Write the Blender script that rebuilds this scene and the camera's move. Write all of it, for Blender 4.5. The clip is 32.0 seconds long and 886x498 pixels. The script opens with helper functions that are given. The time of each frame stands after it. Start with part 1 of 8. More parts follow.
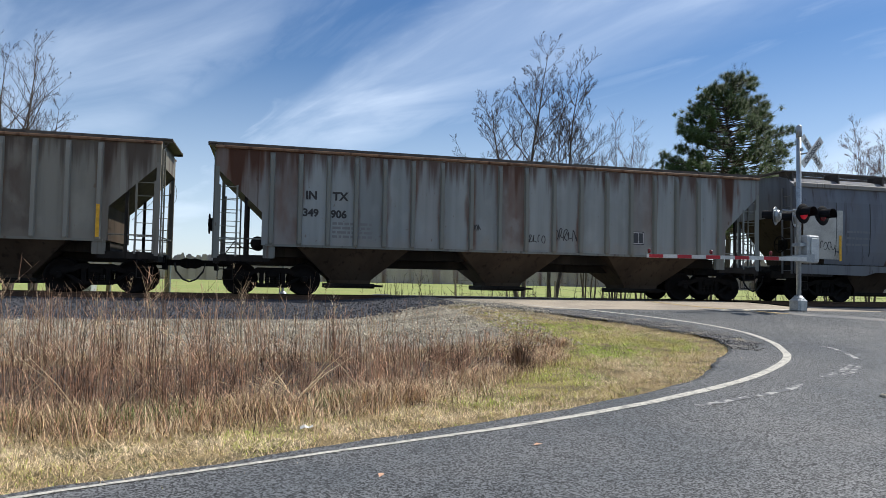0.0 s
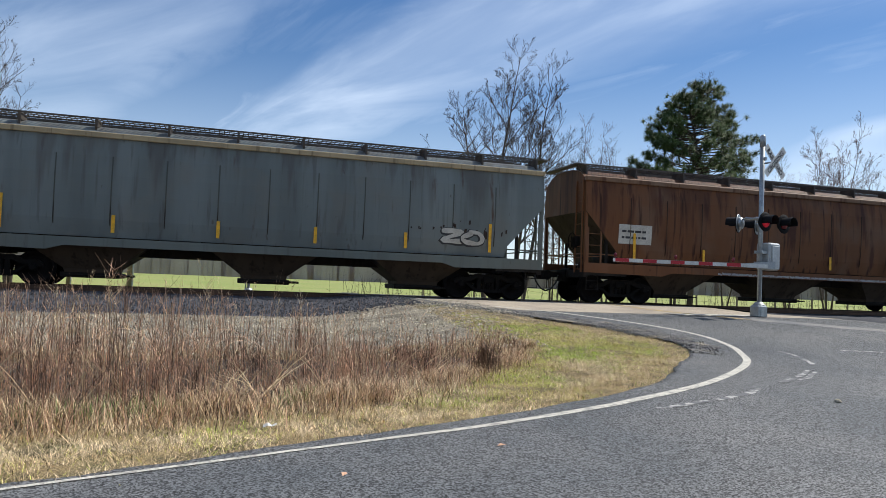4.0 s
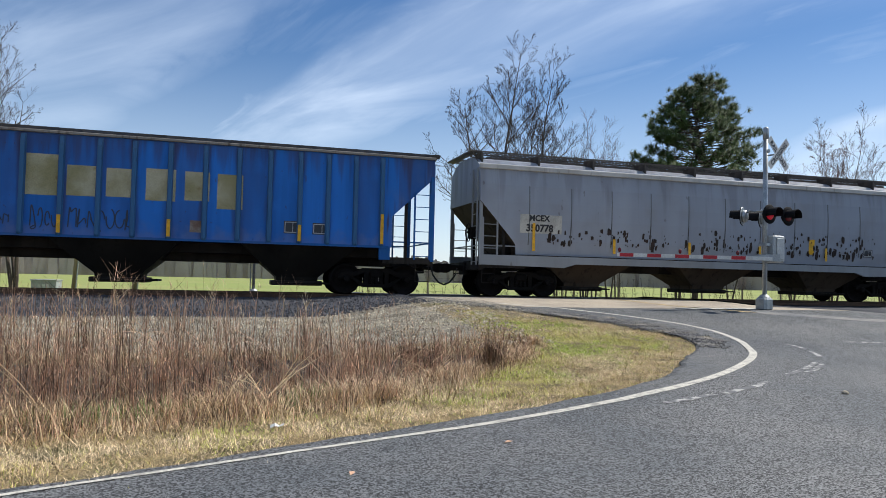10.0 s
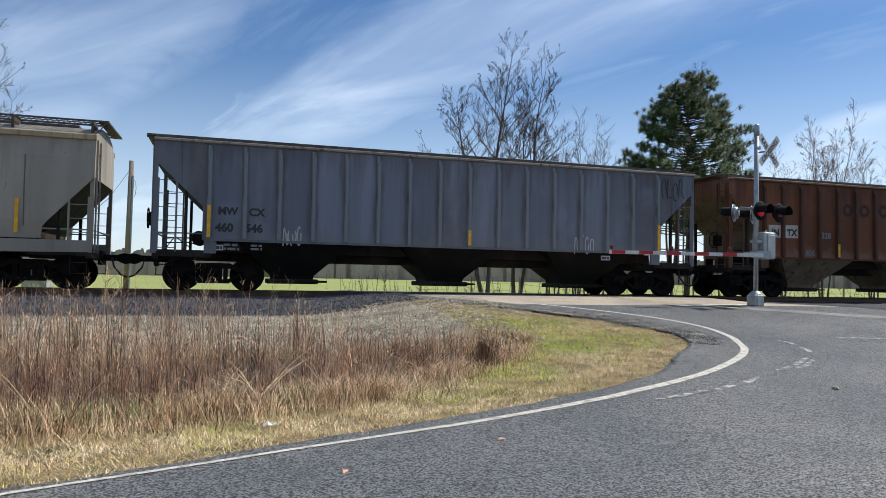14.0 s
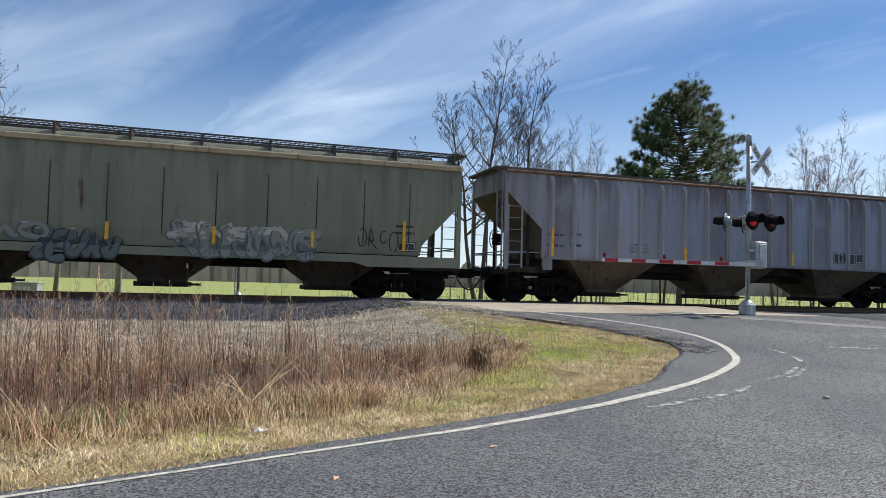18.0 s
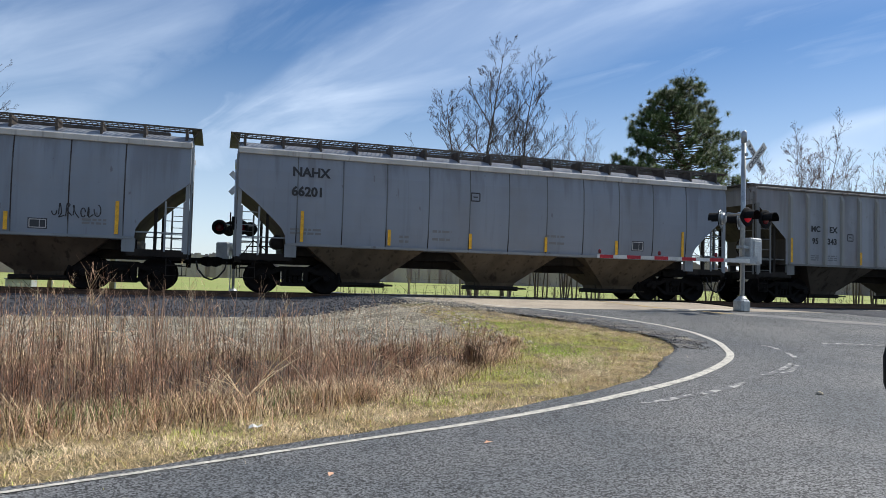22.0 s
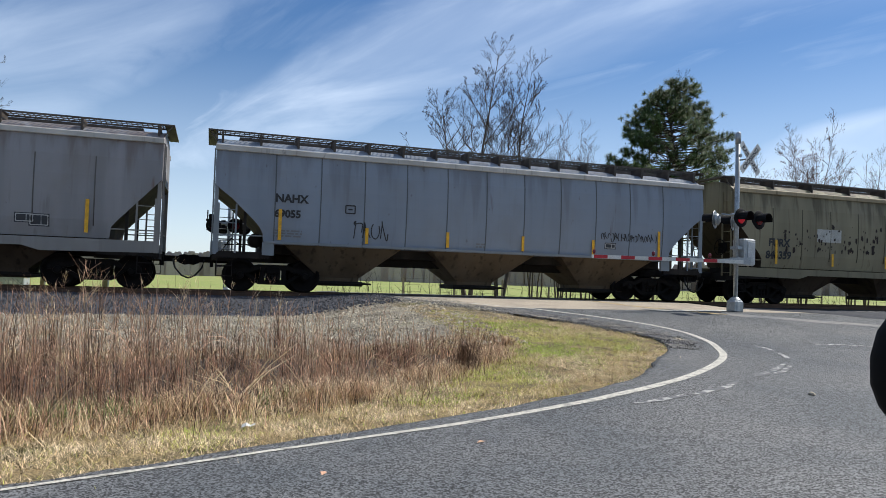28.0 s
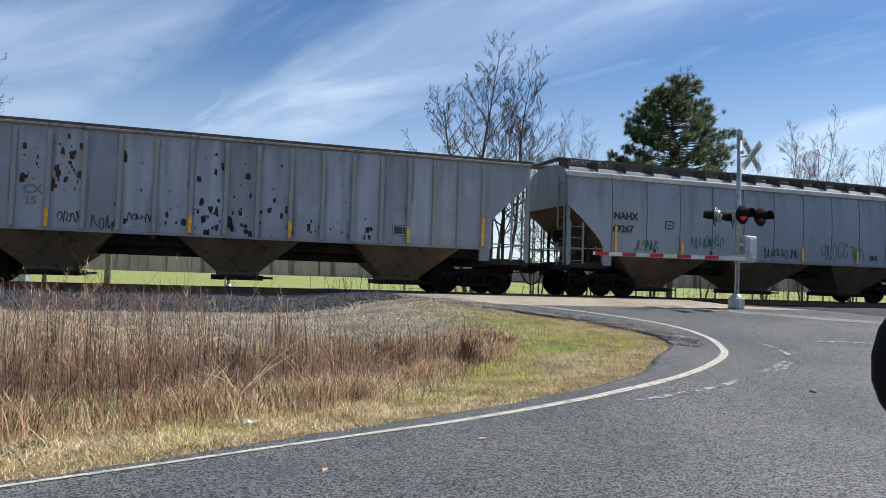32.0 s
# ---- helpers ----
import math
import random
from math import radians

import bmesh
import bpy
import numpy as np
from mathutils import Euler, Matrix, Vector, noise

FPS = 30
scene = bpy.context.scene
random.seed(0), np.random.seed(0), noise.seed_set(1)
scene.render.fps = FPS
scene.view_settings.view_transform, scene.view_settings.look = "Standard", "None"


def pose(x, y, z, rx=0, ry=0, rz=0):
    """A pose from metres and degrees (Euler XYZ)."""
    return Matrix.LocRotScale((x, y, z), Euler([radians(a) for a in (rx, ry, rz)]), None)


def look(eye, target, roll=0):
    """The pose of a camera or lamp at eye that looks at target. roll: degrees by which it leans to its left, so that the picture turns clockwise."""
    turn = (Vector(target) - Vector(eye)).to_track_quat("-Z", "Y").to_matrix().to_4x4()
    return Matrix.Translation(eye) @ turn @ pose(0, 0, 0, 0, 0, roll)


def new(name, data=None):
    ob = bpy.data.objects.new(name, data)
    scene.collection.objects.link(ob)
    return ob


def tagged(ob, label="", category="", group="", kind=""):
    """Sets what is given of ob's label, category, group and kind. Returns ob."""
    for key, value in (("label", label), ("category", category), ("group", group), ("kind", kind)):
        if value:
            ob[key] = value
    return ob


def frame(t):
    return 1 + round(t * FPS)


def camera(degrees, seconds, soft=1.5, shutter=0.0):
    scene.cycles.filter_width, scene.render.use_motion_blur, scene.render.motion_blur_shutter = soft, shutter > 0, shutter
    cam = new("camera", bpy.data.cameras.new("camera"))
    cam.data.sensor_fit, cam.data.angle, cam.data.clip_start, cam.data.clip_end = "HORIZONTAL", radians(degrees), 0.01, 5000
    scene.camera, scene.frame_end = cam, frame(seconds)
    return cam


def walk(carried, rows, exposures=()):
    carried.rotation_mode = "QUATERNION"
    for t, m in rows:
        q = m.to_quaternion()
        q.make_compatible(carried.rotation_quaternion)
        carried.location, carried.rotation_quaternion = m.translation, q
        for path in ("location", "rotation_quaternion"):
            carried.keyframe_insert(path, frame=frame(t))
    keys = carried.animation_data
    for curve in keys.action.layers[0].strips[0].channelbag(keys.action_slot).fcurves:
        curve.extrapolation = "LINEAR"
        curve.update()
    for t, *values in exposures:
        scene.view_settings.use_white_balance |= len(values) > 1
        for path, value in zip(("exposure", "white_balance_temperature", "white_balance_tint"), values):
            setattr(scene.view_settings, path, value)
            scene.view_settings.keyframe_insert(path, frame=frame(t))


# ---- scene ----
# ---- plan: x to the right, y away from the viewer, z up; the road beside the viewer is z = 0 ----
EYE = 1.25                      # the viewer's eye over the road
HEADING = 15.87                 # the track runs to the right and away, degrees from x
TRACK = 21.6                    # distance of the track's centre line from the eye
RAIL = 0.75                     # top of rail
SPEED = 20.85                   # of the train, metres a second
ALONG = Vector((math.cos(radians(HEADING)), math.sin(radians(HEADING)), 0))
ACROSS = Vector((-math.sin(radians(HEADING)), math.cos(radians(HEADING)), 0))

cam = camera(64, 32.0, soft=0.5)
walk(cam, [(t, pose(-0.012 * (1 - min(1, max(0, (t - 20.5) / 2.5))), 0, EYE, rx, ry, rz)) for t, rx, ry, rz in [
    (0, 92.548, -1.099, 1.863), (0.5, 92.285, -1.073, 1.317), (1, 92.162, -1.202, 0.782), (1.5, 92.125, -1.425, 0.217),
    (2, 92.153, -1.684, -0.248), (2.5, 92.151, -1.826, -0.565), (3, 92.275, -1.984, -0.692), (3.5, 92.393, -2.212, -0.722),
    (5.5, 93.538, -2.294, -0.732), (6, 93.658, -2.34, -0.325), (6.5, 93.63, -2.25, -0.253), (7, 93.593, -2.012, -0.362),
    (7.5, 93.304, -1.633, -0.235), (8, 92.768, -1.201, -0.025), (8.5, 92.326, -1.017, 0.03), (9, 92.214, -1.099, -0.043),
    (9.5, 92.305, -1.297, -0.194), (10, 92.433, -1.306, -0.372), (10.5, 92.484, -1.187, -0.552), (11, 92.495, -1.2, -0.721),
    (11.5, 92.519, -1.307, -0.88), (12, 92.524, -1.293, -0.989), (12.5, 92.453, -1.216, -1.056), (13, 92.395, -1.092, -1.029),
    (13.5, 92.299, -1.091, -0.962), (14, 92.266, -1.068, -0.963), (14.5, 92.274, -1.116, -1.126), (16.5, 92.826, -1.545, -1.601),
    (17, 92.886, -1.533, -1.643), (17.5, 92.875, -1.471, -1.636), (18, 92.809, -1.538, -1.53), (18.5, 92.73, -1.623, -1.452),
    (19, 92.72, -1.647, -1.468), (19.5, 92.715, -1.626, -1.567), (20, 92.68, -1.587, -1.652), (20.5, 92.636, -1.535, -1.664),
    (21, 92.557, -1.649, -1.642), (21.5, 92.524, -1.597, -1.702), (22, 92.517, -1.567, -1.881), (22.5, 92.571, -1.603, -2.097),
    (23, 92.591, -1.743, -2.252), (23.5, 92.589, -1.792, -2.299), (24, 92.603, -1.721, -2.317), (24.5, 92.597, -1.579, -2.338),
    (25, 92.548, -1.606, -2.337), (25.5, 92.507, -1.631, -2.294), (27.5, 92.528, -1.709, -2.333), (28, 92.488, -1.803, -2.319),
    (28.5, 92.45, -1.857, -2.332), (29, 92.363, -1.945, -2.354), (29.5, 92.305, -1.943, -2.311), (30, 92.256, -1.933, -2.261),
    (30.5, 92.234, -1.815, -2.259), (31, 92.206, -1.758, -2.284), (31.5, 92.186, -1.77, -2.256), (32, 92.233, -1.817, -2.223)
]])

# ---- light: afternoon sun low along the track from the right, thin high cloud ----
SUN_SIDE, SUN_UP = HEADING + 9, 50          # degrees from x, degrees over the horizon
sun = new("sun", bpy.data.lights.new("sun", "SUN"))
sun.data.energy, sun.data.angle, sun.data.color = 4.5, radians(0.6), (1.0, 0.95, 0.87)
sun_dir = Vector((math.cos(radians(SUN_SIDE)) * math.cos(radians(SUN_UP)), math.sin(radians(SUN_SIDE)) * math.cos(radians(SUN_UP)), math.sin(radians(SUN_UP))))
sun.matrix_world = look(sun_dir * 60, (0, 0, 0))
scene.view_settings.exposure = 0.25

world = bpy.data.worlds.new("sky")
scene.world = world
world.use_nodes = True


def sky_nodes():
    """A clear sky with streaks of high cirrus that follow the sphere of the sky."""
    nt = world.node_tree
    nt.nodes.clear()
    N, L = nt.nodes.new, nt.links.new
    out, bg = N("ShaderNodeOutputWorld"), N("ShaderNodeBackground")
    sky = N("ShaderNodeTexSky")
    sky.sky_type, sky.sun_disc = "NISHITA", False
    sky.sun_elevation, sky.sun_rotation = radians(SUN_UP), radians(90 - SUN_SIDE)
    sky.air_density, sky.dust_density, sky.ozone_density = 1.0, 0.25, 3.0
    co = N("ShaderNodeTexCoord")
    sep = N("ShaderNodeSeparateXYZ")
    L(co.outputs["Generated"], sep.inputs[0])
    # the sky's vault flattened to a plane: x / z and y / z give clouds that stretch towards the horizon
    up = N("ShaderNodeMath"); up.operation = "ADD"; up.inputs[1].default_value = 0.22
    L(sep.outputs[2], up.inputs[0])
    px, py = N("ShaderNodeMath"), N("ShaderNodeMath")
    px.operation = py.operation = "DIVIDE"
    L(sep.outputs[0], px.inputs[0]); L(up.outputs[0], px.inputs[1])
    L(sep.outputs[1], py.inputs[0]); L(up.outputs[0], py.inputs[1])
    flat = N("ShaderNodeCombineXYZ")
    L(px.outputs[0], flat.inputs[0]); L(py.outputs[0], flat.inputs[1])

    def layer(turn, scale, stretch, low, high, seed, detail=7, distort=0.6):
        m = N("ShaderNodeMapping"); m.vector_type = "TEXTURE"
        m.inputs["Location"].default_value = (seed, seed * 0.7, 0)
        m.inputs["Rotation"].default_value = (0, 0, radians(turn))
        m.inputs["Scale"].default_value = (1 / (scale * stretch), 1 / scale, 1)
        L(flat.outputs[0], m.inputs[0])
        n = N("ShaderNodeTexNoise")
        n.inputs["Scale"].default_value, n.inputs["Detail"].default_value = 1.0, detail
        n.inputs["Roughness"].default_value, n.inputs["Distortion"].default_value = 0.55, distort
        L(m.outputs[0], n.inputs["Vector"])
        r = N("ShaderNodeMapRange"); r.interpolation_type = "SMOOTHSTEP"
        r.inputs["From Min"].default_value, r.inputs["From Max"].default_value = low, high
        L(n.outputs[0], r.inputs["Value"])
        return r.outputs[0]

    def ramp(v, a, b, lo=0.0, hi=1.0):
        r = N("ShaderNodeMapRange"); r.interpolation_type = "SMOOTHSTEP"
        for key, x in zip(("From Min", "From Max", "To Min", "To Max"), (a, b, lo, hi)):
            r.inputs[key].default_value = x
        L(v, r.inputs["Value"])
        return r.outputs[0]

    def calc(op, a, b):
        m = N("ShaderNodeMath"); m.operation = op
        for k, v in enumerate((a, b)):
            if isinstance(v, (int, float)):
                m.inputs[k].default_value = v
            else:
                L(v, m.inputs[k])
        return m.outputs[0]

    veil = layer(-38, 1.7, 0.42, 0.34, 0.72, 3.1, 9, 1.3)
    wisp = layer(-48, 4.6, 0.32, 0.44, 0.76, 8.3, 9, 1.1)
    soft = layer(-40, 0.8, 0.4, 0.30, 0.75, 5.7, 4, 0.6)
    # the great fan of cirrus: sharp along one edge, thinning out from it
    across = calc("ADD", calc("ADD", px.outputs[0], py.outputs[0]), -1.45)
    across = calc("ADD", across, calc("MULTIPLY", calc("ADD", wisp, -0.5), 0.14))
    fan = calc("MULTIPLY", ramp(across, -0.10, 0.22), ramp(across, 0.20, 0.95, 1.0, 0.0))
    fan = calc("MULTIPLY", fan, calc("ADD", calc("MULTIPLY", veil, 0.50), 0.24))
    bank = calc("MULTIPLY", calc("MULTIPLY", ramp(across, 1.45, 1.75), ramp(px.outputs[0], 0.92, 1.3)), calc("ADD", calc("MULTIPLY", veil, 0.5), 0.4))
    left = calc("MULTIPLY", ramp(across, -0.12, -0.5), calc("ADD", calc("MULTIPLY", veil, 0.34), 0.10))
    thin = calc("MULTIPLY", calc("MULTIPLY", wisp, soft), 0.35)
    low = ramp(sep.outputs[2], 0.34, 0.0, 0.0, 0.50)
    cover = calc("MAXIMUM", calc("MAXIMUM", fan, bank), calc("MAXIMUM", calc("MAXIMUM", left, thin), low))
    blue = N("ShaderNodeHueSaturation")
    blue.inputs["Saturation"].default_value = 1.22
    blue.inputs["Hue"].default_value = 0.505
    L(sky.outputs[0], blue.inputs["Color"])
    mix = N("ShaderNodeMix"); mix.data_type = "RGBA"
    mix.inputs["B"].default_value = (8.6, 10.0, 12.0, 1)
    L(cover, mix.inputs["Factor"]); L(blue.outputs[0], mix.inputs["A"])
    L(mix.outputs["Result"], bg.inputs[0])
    bg.inputs[1].default_value = 0.088
    L(bg.outputs[0], out.inputs[0])


sky_nodes()

# ---- materials ----
def rgb(h):
    """A colour from six hex digits, made linear."""
    v = [int(h[i:i + 2], 16) / 255 for i in (0, 2, 4)]
    return tuple(c / 12.92 if c <= 0.04045 else ((c + 0.055) / 1.055) ** 2.4 for c in v) + (1,)


def shade(name, base, second, scale=3.0, stretch=(1, 1, 1), amount=0.6, rough=0.8, metal=0.0, bump=0.15, fine=60.0, seed=0.0, third=None, third_at=(0.6, 0.75), third_scale=0.8, third_stretch=(1, 1, 1), ease=(0.35, 0.65), island=0.0, speckle=0.2, sharp=(0.25, 0.75), gdetail=3, stone=False):
    """Two tones mixed by noise, grain on top, an optional third tone in patches, and relief."""
    m = bpy.data.materials.new(name)
    m.use_nodes = True
    nt = m.node_tree
    N, L = nt.nodes.new, nt.links.new
    p = nt.nodes["Principled BSDF"]
    co = N("ShaderNodeTexCoord")

    def noise_at(sc, st, detail=6):
        mp = N("ShaderNodeMapping")
        mp.inputs["Location"].default_value = (seed, seed * 1.7, seed * 0.6)
        mp.inputs["Scale"].default_value = st
        L(co.outputs["Object"], mp.inputs[0])
        n = N("ShaderNodeTexNoise")
        n.inputs["Scale"].default_value, n.inputs["Detail"].default_value = sc, detail
        L(mp.outputs[0], n.inputs["Vector"])
        return n.outputs[0]

    def ramp(v, a, b, to=1.0):
        r = N("ShaderNodeMapRange"); r.interpolation_type = "SMOOTHSTEP"
        r.inputs["From Min"].default_value, r.inputs["From Max"].default_value, r.inputs["To Max"].default_value = a, b, to
        L(v, r.inputs["Value"])
        return r.outputs[0]

    def blend(f, a, b):
        x = N("ShaderNodeMix"); x.data_type = "RGBA"
        L(f, x.inputs["Factor"])
        for k, v in (("A", a), ("B", b)):
            if isinstance(v, tuple):
                x.inputs[k].default_value = v
            else:
                L(v, x.inputs[k])
        return x.outputs["Result"]

    col = blend(ramp(noise_at(scale, stretch), ease[0], ease[1], amount), base, second)
    if third:
        col = blend(ramp(noise_at(third_scale, third_stretch), third_at[0], third_at[1], 0.95), col, third)
    grain = noise_at(fine, (1, 1, 1), gdetail)
    if stone:
        cells = N("ShaderNodeTexVoronoi")
        cells.inputs["Scale"].default_value = fine
        L(co.outputs["Object"], cells.inputs["Vector"])
        split = N("ShaderNodeSeparateColor")
        L(cells.outputs["Color"], split.inputs[0])
        grain = split.outputs[0]
    hsv = N("ShaderNodeHueSaturation")
    L(col, hsv.inputs["Color"])
    L(ramp(grain, sharp[0], sharp[1], 1.0), hsv.inputs["Value"])
    vr = hsv.inputs["Value"].links[0].from_node
    vr.inputs["To Min"].default_value, vr.inputs["To Max"].default_value = 1 - speckle, 1 + speckle
    col = hsv.outputs[0]
    if island:
        g = N("ShaderNodeNewGeometry")
        h2 = N("ShaderNodeHueSaturation")
        L(col, h2.inputs["Color"])
        r = ramp(g.outputs["Random Per Island"], 0, 1)
        r.node.interpolation_type = "LINEAR"
        r.node.inputs["To Min"].default_value, r.node.inputs["To Max"].default_value = 1 - island, 1 + island
        L(r, h2.inputs["Value"])
        col = h2.outputs[0]
    L(col, p.inputs["Base Color"])
    p.inputs["Roughness"].default_value, p.inputs["Metallic"].default_value = rough, metal
    if bump:
        bp = N("ShaderNodeBump")
        bp.inputs["Strength"].default_value, bp.inputs["Distance"].default_value = bump, 0.02
        L(grain, bp.inputs["Height"])
        L(bp.outputs[0], p.inputs["Normal"])
    return m


def plain(name, colour, rough=0.6, metal=0.0, glow=0.0):
    m = bpy.data.materials.new(name)
    m.use_nodes = True
    p = m.node_tree.nodes["Principled BSDF"]
    p.inputs["Base Color"].default_value, p.inputs["Roughness"].default_value, p.inputs["Metallic"].default_value = colour, rough, metal
    if glow:
        p.inputs["Emission Color"].default_value, p.inputs["Emission Strength"].default_value = colour, glow
    return m


PAINT_GAIN = 0.50      # factor that darkens all car paint colours


def car_paint(name, base, rust, much, seed, dirt=0.5, rough=0.62, gain=PAINT_GAIN, panel=0.0, other=None, wide=0.885, runs=0.0, drip=None):
    """Weathered enamel: tint that changes from panel to panel, rust in long runs and blotches, thin dark streaks, dust. Panels of a given width may wear differently, and rust may run down from the eaves."""
    # one factor scales all the paint's colours alike
    base, rust, other, drip = [tuple(v * gain for v in c[:3]) + (1,) for c in (base, rust, other or rust, drip or tuple(0.6 * v for v in rust[:3]))]
    m = bpy.data.materials.new(name)
    m.use_nodes = True
    nt = m.node_tree
    N, L = nt.nodes.new, nt.links.new
    p = nt.nodes["Principled BSDF"]
    co = N("ShaderNodeTexCoord")

    def field(sc, st, shift, a, b, to, detail=5):
        mp = N("ShaderNodeMapping")
        mp.inputs["Location"].default_value = (seed + shift, seed * 0.37 + shift, shift)
        mp.inputs["Scale"].default_value = st
        L(co.outputs["Object"], mp.inputs[0])
        n = N("ShaderNodeTexNoise")
        n.inputs["Scale"].default_value, n.inputs["Detail"].default_value = sc, detail
        L(mp.outputs[0], n.inputs["Vector"])
        r = N("ShaderNodeMapRange"); r.interpolation_type = "SMOOTHSTEP"
        r.inputs["From Min"].default_value, r.inputs["From Max"].default_value, r.inputs["To Max"].default_value = a, b, to
        L(n.outputs[0], r.inputs["Value"])
        return r.outputs[0]

    def over(f, under, colour):
        x = N("ShaderNodeMix"); x.data_type = "RGBA"
        L(f, x.inputs["Factor"])
        if isinstance(under, tuple):
            x.inputs["A"].default_value = under
        else:
            L(under, x.inputs["A"])
        x.inputs["B"].default_value = colour
        return x.outputs["Result"]

    tint = lambda k: tuple(min(1, c * k) for c in base[:3]) + (1,)
    dust = tuple(0.5 * c + 0.5 * d * gain for c, d in zip(base[:3], (0.26, 0.22, 0.17))) + (1,)
    def calc(op, a, b=0.0):
        n = N("ShaderNodeMath"); n.operation = op
        for k, v in enumerate((a, b)):
            if isinstance(v, (int, float)):
                n.inputs[k].default_value = v
            else:
                L(v, n.inputs[k])
        return n.outputs[0]

    def smooth(v, a, b, to):
        r = N("ShaderNodeMapRange"); r.interpolation_type = "SMOOTHSTEP"
        r.inputs["From Min"].default_value, r.inputs["From Max"].default_value, r.inputs["To Max"].default_value = a, b, to
        L(v, r.inputs["Value"])
        return r.outputs[0]

    axes = N("ShaderNodeSeparateXYZ")
    L(co.outputs["Object"], axes.inputs[0])
    col = base
    if panel:
        number = calc("FLOOR", calc("DIVIDE", calc("ADD", axes.outputs[0], 0.42 + 0.885 * 30), wide))
        dice = N("ShaderNodeTexWhiteNoise"); dice.noise_dimensions = "1D"
        L(calc("ADD", number, seed * 3.7), dice.inputs["W"])
        stain = calc("MULTIPLY", smooth(dice.outputs["Value"], 0.22, 0.75, panel), field(1.0, (1.4, 1.4, 0.3), 71, 0.25, 0.60, 1.0, 8))
        col = over(stain, col, other)
        dice2 = N("ShaderNodeTexWhiteNoise"); dice2.noise_dimensions = "1D"
        L(calc("ADD", number, seed * 1.3 + 50), dice2.inputs["W"])
        col = over(smooth(dice2.outputs["Value"], 0.4, 1.0, 0.55 * panel), col, tint(0.5))
    col = over(field(1.0, (1.1, 1.1, 0.04), 0, 0.40, 0.62, dirt * 0.8), col, tint(0.52))
    col = over(field(1.0, (0.9, 0.9, 0.05), 31, 0.52, 0.68, dirt * 0.8), col, tint(1.28))
    col = over(field(1.3, (0.8, 0.8, 0.6), 57, 0.46, 0.70, 0.25 + 0.5 * dirt, 8), col, dust)
    col = over(field(2.2, (1.6, 1.6, 0.22), 11, 0.70 - 0.34 * much, 0.84 - 0.30 * much, 0.9, 8), col, rust)
    col = over(field(1.0, (7, 7, 0.25), 83, 0.56, 0.72, min(0.85, 0.05 + 1.6 * much + 0.3 * panel)), col, tuple(0.45 * c for c in rust[:3]) + (1,))
    col = over(field(5.0, (1, 1, 0.5), 43, 0.68, 0.74, 0.35 + 0.5 * much, 8), col, tuple(0.7 * c for c in rust[:3]) + (1,))
    if runs:
        fall = N("ShaderNodeMapping")
        fall.inputs["Location"].default_value = (seed * 2.1, seed, 0)
        fall.inputs["Scale"].default_value = (2.6, 2.6, 0.10)
        L(co.outputs["Object"], fall.inputs[0])
        n = N("ShaderNodeTexNoise")
        n.inputs["Scale"].default_value, n.inputs["Detail"].default_value = 1.0, 9
        L(fall.outputs[0], n.inputs["Vector"])
        reach = calc("ADD", n.outputs[0], calc("MULTIPLY", calc("SUBTRACT", axes.outputs[2], 3.3), 0.13))
        col = over(smooth(reach, 0.50, 0.66, runs), col, drip)
    L(col, p.inputs["Base Color"])
    p.inputs["Roughness"].default_value = rough
    p.inputs["Specular IOR Level"].default_value = 0.22
    bp = N("ShaderNodeBump")
    bp.inputs["Strength"].default_value, bp.inputs["Distance"].default_value = 0.12, 0.03
    L(field(1.6, (1, 1, 0.6), 5, 0, 1, 1.0, 3), bp.inputs["Height"])
    L(bp.outputs[0], p.inputs["Normal"])
    return m


